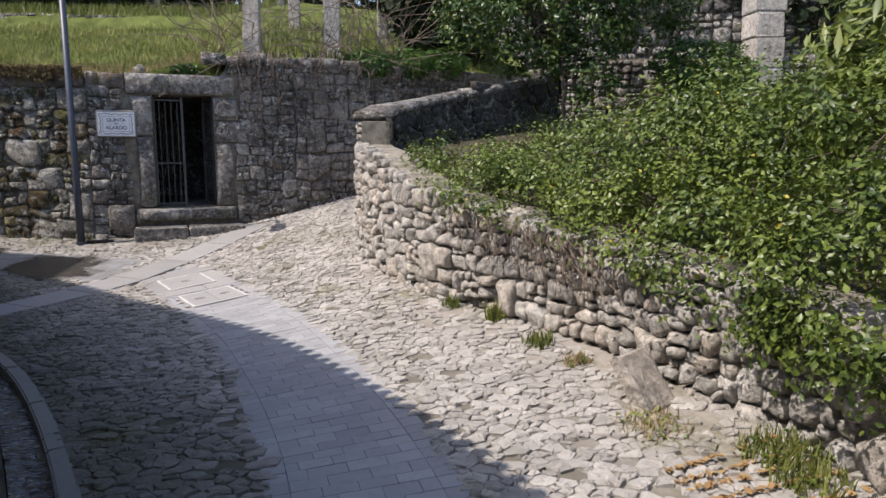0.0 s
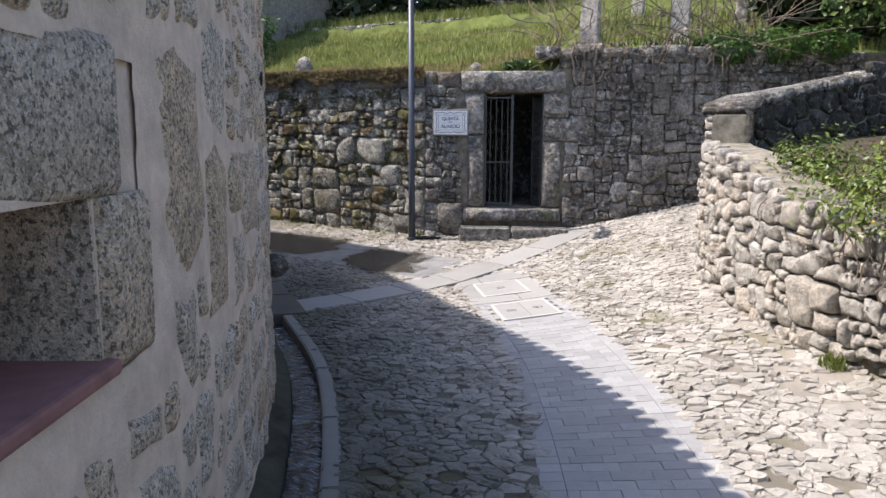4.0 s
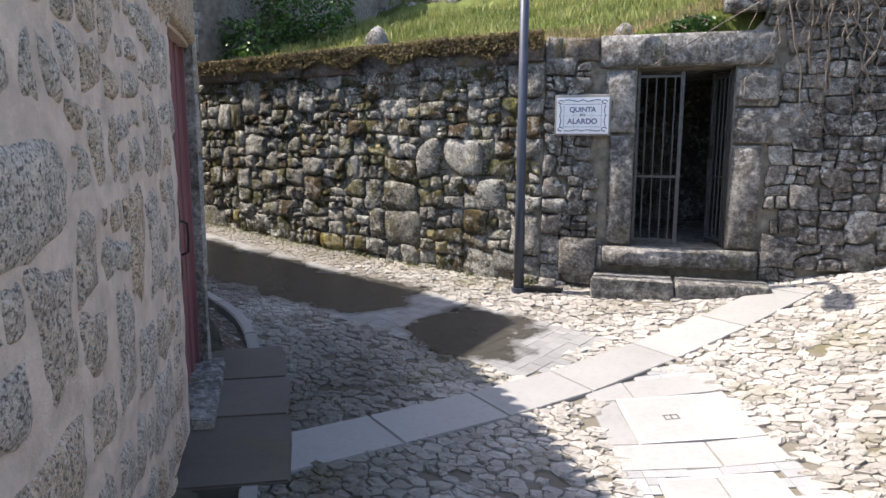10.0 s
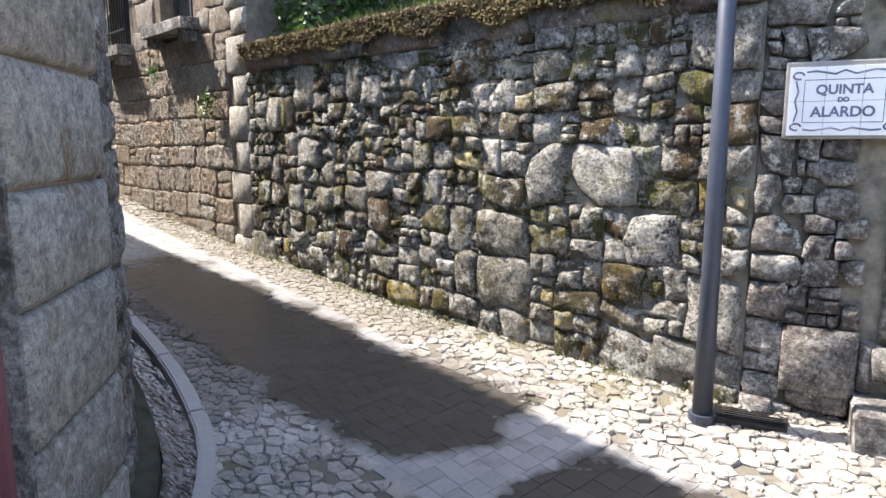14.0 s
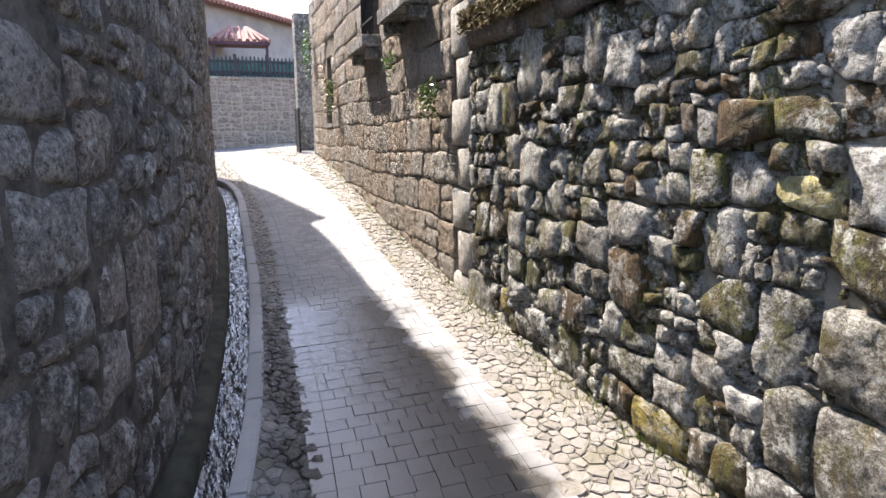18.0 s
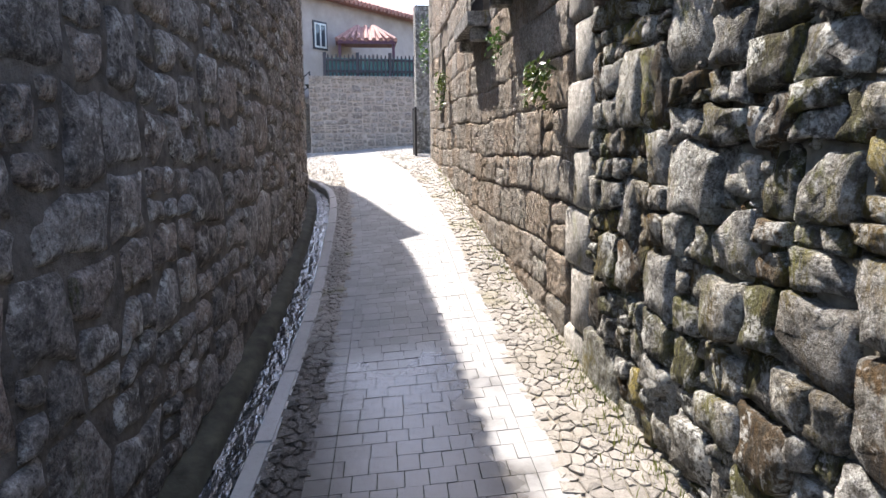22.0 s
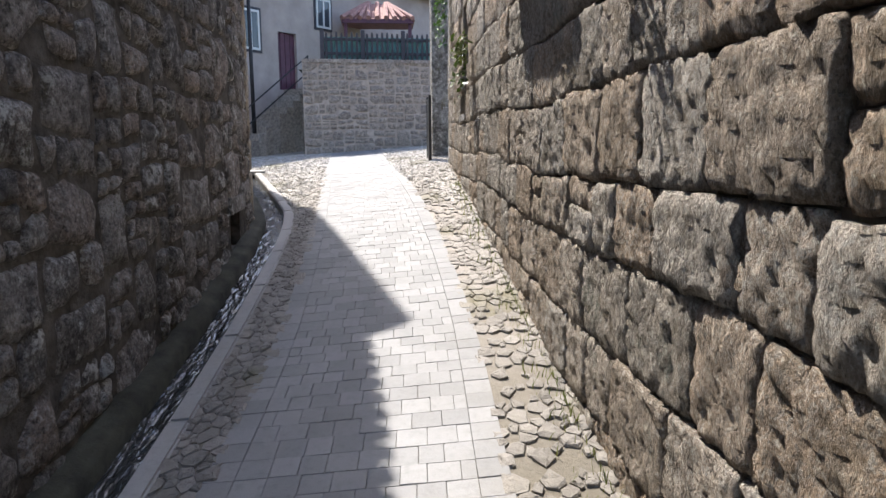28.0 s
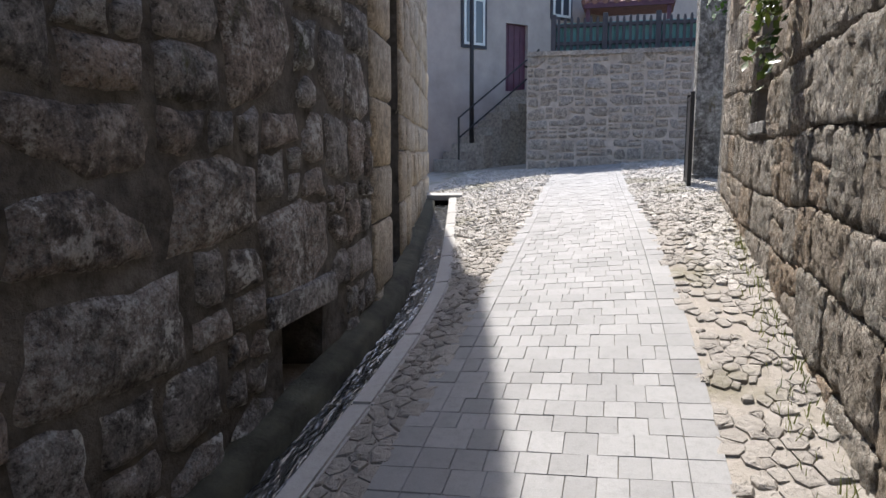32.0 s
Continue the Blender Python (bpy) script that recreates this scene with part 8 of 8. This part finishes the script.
shrub("terrace_ivy", "ivy clump over the upper terrace wall", "ivy", [(5.6, 13.2, 3.25, 0.7, 0.4, 0.5), (6.3, 13.1, 3.0, 0.6, 0.4, 0.6)], 4500, 0.06, M["ivy"], 406, [[(6, 13.6, 2.5), (6, 13.3, 3)]])
shrub("corner_ivy", "dark ivy at the house corner above the wall", "ivy", [(-10.6, 12.3, 3.2, 0.6, 0.5, 0.5), (-10.3, 13.2, 3.9, 0.8, 0.8, 0.7)], 4500, 0.055, M["ivy"], 407, [[(-10.6, 12.6, 2.6), (-10.5, 12.6, 3.1)]])
for i, (x, y, z, r) in enumerate(((0.9, 15.6, 4.6, 1.0), (-13.2, 19.6, 5.9, 1.7), (-11.2, 19.4, 5.8, 1.7), (-9.3, 19.6, 5.8, 1.7), (-7.2, 20.2, 5.9, 1.7), (-4.8, 23.5, 6.6, 2.0), (-1.2, 23.5, 6.5, 2.2), (1.6, 21.5, 6.2, 2.0), (4.5, 20.5, 6.0, 2.0), (8, 19.5, 5.8, 2.2), (11.5, 18, 5.4, 2.4))):
    shrub("evergreen_tree", "dark evergreen tree behind the gardens", "tree", [(x, y, z, r, r * 0.8, r), (x + r * 0.6, y + 0.3, z - r * 0.5, r * 0.7, r * 0.7, r * 0.7), (x - r * 0.6, y, z + r * 0.3, r * 0.7, r * 0.7, r * 0.7)],
          3600, 0.2, M["dark_leaf"], 410 + i, [[(x, y, 3.0), (x, y, z - 0.6), (x, y, z + 0.5)]])

# terraces on the right, and the walls at the back
TERR = Line([(10, 12.2), (7.6, 13.6), (5, 14.6), (3.0, 15.5)])
terr = wall_body("wall_right_terrace", TERR, lambda s: 0.8, lambda s: 3.5, 0.5, M["dark_joint"], "shaded granite terrace wall above the garden", inset=0.05)
# the dark stone colour here also stands in for the trees' shade
wall_stones("stone", TERR, terr, M["dark_stone"], [(0.2, 0.5), (0.12, 0.6), (0.07, 0.4)], 0.09, 1.6, 3.5, 321, foot=lambda s: 1.6, pick=lambda u, v: v > 2.2, limit=260, rubble_of=(0.12, 0.4))
UPT = Line([(14, 16), (8, 18), (2.6, 19)])
upt = wall_body("wall_upper_terrace", UPT, lambda s: 2.5, lambda s: 6.6, 0.5, M["dark_joint"], "high shaded terrace wall behind the orange tree", inset=0.05)
wall_stones("stone", UPT, upt, M["dark_stone"], [(0.28, 0.5), (0.18, 0.6), (0.1, 0.4)], 0.1, 3.0, 6.6, 322, foot=lambda s: 3.0, pick=lambda u, v: False, rubble_of=(0.2, 0.6))
MIDB = Line([(2.6, 19), (0, 19.6), (-3, 20.4)])
midb = wall_body("wall_back_garden", MIDB, lambda s: 3.0, lambda s: 5.15, 0.5, M["dark_joint"], "pale sunlit dry-stone wall behind the posts", inset=0.05)
wall_stones("stone", MIDB, midb, M["field_stone"], [(0.22, 0.5), (0.14, 0.6), (0.08, 0.4)], 0.1, 3.4, 5.15, 323, foot=lambda s: 3.4, pick=lambda u, v: True, limit=150, rubble_of=(0.14, 0.45))
BACKW = Line([(-11, 22.6), (-14, 22), (-22, 21.5)])
backw = wall_body("wall_back_shade", BACKW, lambda s: 3.5, lambda s: 8.2, 0.5, M["dark_joint"], "shaded granite wall behind the meadow", inset=0.05)
wall_stones("stone", BACKW, backw, M["dark_stone"], [(0.3, 0.5), (0.2, 0.6), (0.1, 0.4)], 0.08, 4.5, 8.2, 324, foot=lambda s: 4.5, pick=lambda u, v: False, rubble_of=(0.25, 0.7))
corner = tagged(new("stone_pillar"), "tall pale lichened granite corner pillar", "pillar")
z = 2.2
for i in range(8):
    h = random.uniform(0.45, 0.65)
    part("pillar_block", box(bmesh.new(), (6.95 + random.uniform(-0.02, 0.02), 13.3, z + 0.006), (7.55 + random.uniform(-0.03, 0.03), 13.9, z + h), None, 0.03, 0.012), M["field_stone"], corner)
    z += h
# garden soil behind the dry-stone wall, rising in steps
vs, fs = [], []
for i in range(41):
    s = FRONT.length * i / 40
    for j, o_ in enumerate((-0.2, -0.6, -1.5, -3, -6, -10)):
        p = FRONT.off(s, o_)
        z = front_top(s) - 0.3 + 0.1 * j
        vs.append((p[0], p[1], z))
fs = [(i * 6 + j, (i + 1) * 6 + j, (i + 1) * 6 + j + 1, i * 6 + j + 1) for i in range(40) for j in range(5)]
tagged(new("garden_bed", mesh_of("garden_bed", vs, fs, M["earth"])), "dark garden soil behind the dry-stone wall", "soil", kind="structure")
vs, fs = grid_sheet(0.2, 12, 9.0, 19, 0.7, lambda x, y: 1.55 + 0.12 * max(0, y - 9) + (1.3 if TERR.near(x, y)[1] < -0.2 else 0), lambda x, y: UPHILL.near(x, y)[1] < -0.5)
tagged(new("orchard_ground", mesh_of("orchard_ground", vs, fs, M["earth"])), "dark orchard soil", "soil", kind="structure")

# ---- foot of the dry-stone wall: weeds, leaves, loose stones ----


def front_spot(g, y0, y1, o0=0.05, o1=0.6):
    y = g.uniform(y0, y1)
    s = FRONT.near(float(np.interp(y, FRONT.p[:, 1], FRONT.p[:, 0])), y)[0]
    p = FRONT.off(s, g.uniform(o0, o1))
    return (p[0], p[1], terrain(*p))


def weed(y, o_, n, r, h, mat, label, seed):
    g = random.Random(seed)
    s = FRONT.near(float(np.interp(y, FRONT.p[:, 1], FRONT.p[:, 0])), y)[0]
    c = FRONT.off(s, o_)
    root = empty("weed_tuft", (c[0], c[1], terrain(*c)), label, "weed", "weeds at the wall foot")

    def where(q):
        a, rr = q.uniform(0, 6.28), r * q.random() ** 0.7
        x, yy = c[0] + rr * math.cos(a), c[1] + rr * math.sin(a)
        return (x, yy, terrain(x, yy))
    vs, fs = blades(n, where, h, g)
    o = new("grass_tuft", mesh_of("grass_tuft", vs, fs, mat))
    o.parent, o.matrix_parent_inverse = root, root.matrix_basis.inverted()
    vs, fs = leaves(n // 3, lambda q: (Vector(where(q)) + Vector((0, 0, q.uniform(0.01, h * 0.7))), (0, 0, 1)), 0.025, g)
    o = new("leaf_cluster", mesh_of("leaf_cluster", vs, fs, M["bush"]))
    o.parent, o.matrix_parent_inverse = root, root.matrix_basis.inverted()


weed(3.35, 0.2, 260, 0.24, 0.11, M["grass"], "green weed tuft at the wall foot", 1)
weed(3.0, 0.3, 200, 0.2, 0.1, M["grass"], "green weed tuft at the wall foot", 2)
weed(2.6, 0.25, 200, 0.2, 0.11, M["grass"], "green weed tuft at the wall foot", 3)
weed(3.9, 0.55, 220, 0.22, 0.07, M["dry_grass"], "sparse yellowish weeds in the street edge", 4)
weed(5.35, 0.3, 150, 0.13, 0.1, M["grass"], "small grass tuft among the cobbles", 5)
weed(5.9, 0.1, 140, 0.09, 0.14, M["grass"], "small grass tuft at the wall foot", 6)
weed(4.9, 0.32, 120, 0.1, 0.08, M["dry_grass"], "small grass tuft among the cobbles", 7)
weed(6.4, 0.08, 110, 0.1, 0.1, M["grass"], "small grass tuft at the wall foot", 8)
vs, fs = leaves(420, lambda g: (Vector(front_spot(g, 2.4, 3.5, 0.1, 0.9)) + Vector((0, 0, 0.02 + 0.02 * g.random())), (0, 0, 1)), 0.035, random.Random(5), up=1.2)
tagged(new("fallen_leaves", mesh_of("fallen_leaves", vs, fs, M["brown_leaf"])), "dry fallen leaves at the wall foot", "leaves", kind="stuff")
vs, fs = blades(1400, lambda g: (lambda u, o_: (*MOSSY.off(u, o_), terrain(*MOSSY.off(u, o_))))(g.uniform(0, MOSSY.length), 0.06 + 0.25 * g.random() ** 3), 0.05, random.Random(6))
tagged(new("foot_moss", mesh_of("foot_moss", vs, fs, M["grass"])), "thin moss and grass along the wall foot", "grass", kind="stuff")
vs, fs = blades(900, lambda g: (lambda u, o_: (*HOUSE.off(u, o_), terrain(*HOUSE.off(u, o_))))(g.uniform(0, 9), 0.06 + 0.15 * g.random() ** 3), 0.05, random.Random(7))
tagged(new("house_foot_moss", mesh_of("house_foot_moss", vs, fs, M["grass"])), "thin moss along the house foot", "grass", kind="stuff")
bm = box(bmesh.new(), (-0.16, -0.05, 0), (0.16, 0.05, 0.42), pose(1.62, 3.95, terrain(1.62, 3.95) - 0.04, -38, 0, 35), 0.03, 0.008)
tagged(part("leaning_slab", bm, M["field_stone"], None, "flat pale granite slab leaning at the wall foot"), category="stone")
# dead stems on the dry-stone wall face
deadv = empty("dead_creeper", (1.2, 5.6, 0.9), "dead grey creeper stems clinging to the dry-stone wall", "vine")
bm = bmesh.new()
g = random.Random(9)
for i in range(90):
    y = g.gauss(5.45, 0.5)
    s = FRONT.near(float(np.interp(y, FRONT.p[:, 1], FRONT.p[:, 0])), y)[0]
    z = front_top(s) - 0.05
    pts = []
    for k in range(6):
        p = FRONT.off(s, 0.1 + 0.04 * g.random())
        pts.append((p[0], p[1], z))
        s, z = s + g.gauss(0, 0.05), z - g.uniform(0.03, 0.11)
    tube(bm, pts, g.uniform(0.003, 0.007), 5, 0.6)
part("dead_growth", bm, M["dry_vine"], deadv, kind="stuff")
# plain house fronts that close the street behind the camera
box_bm = box(bmesh.new(), (-1.3, -4.6, -0.6), (3.4, -4.1, 4.5))
tagged(part("wall_behind", box_bm, M["render_wall"], None, "plain plastered house wall"), category="wall", kind="structure")

# gable side of the ashlar house above the meadow
bm = box(bmesh.new(), (-11.75, 12.29, 1.5), (-11.2, 18.5, 6.4))
child(part("gable_wall", bm, M["ashlar"]), house)
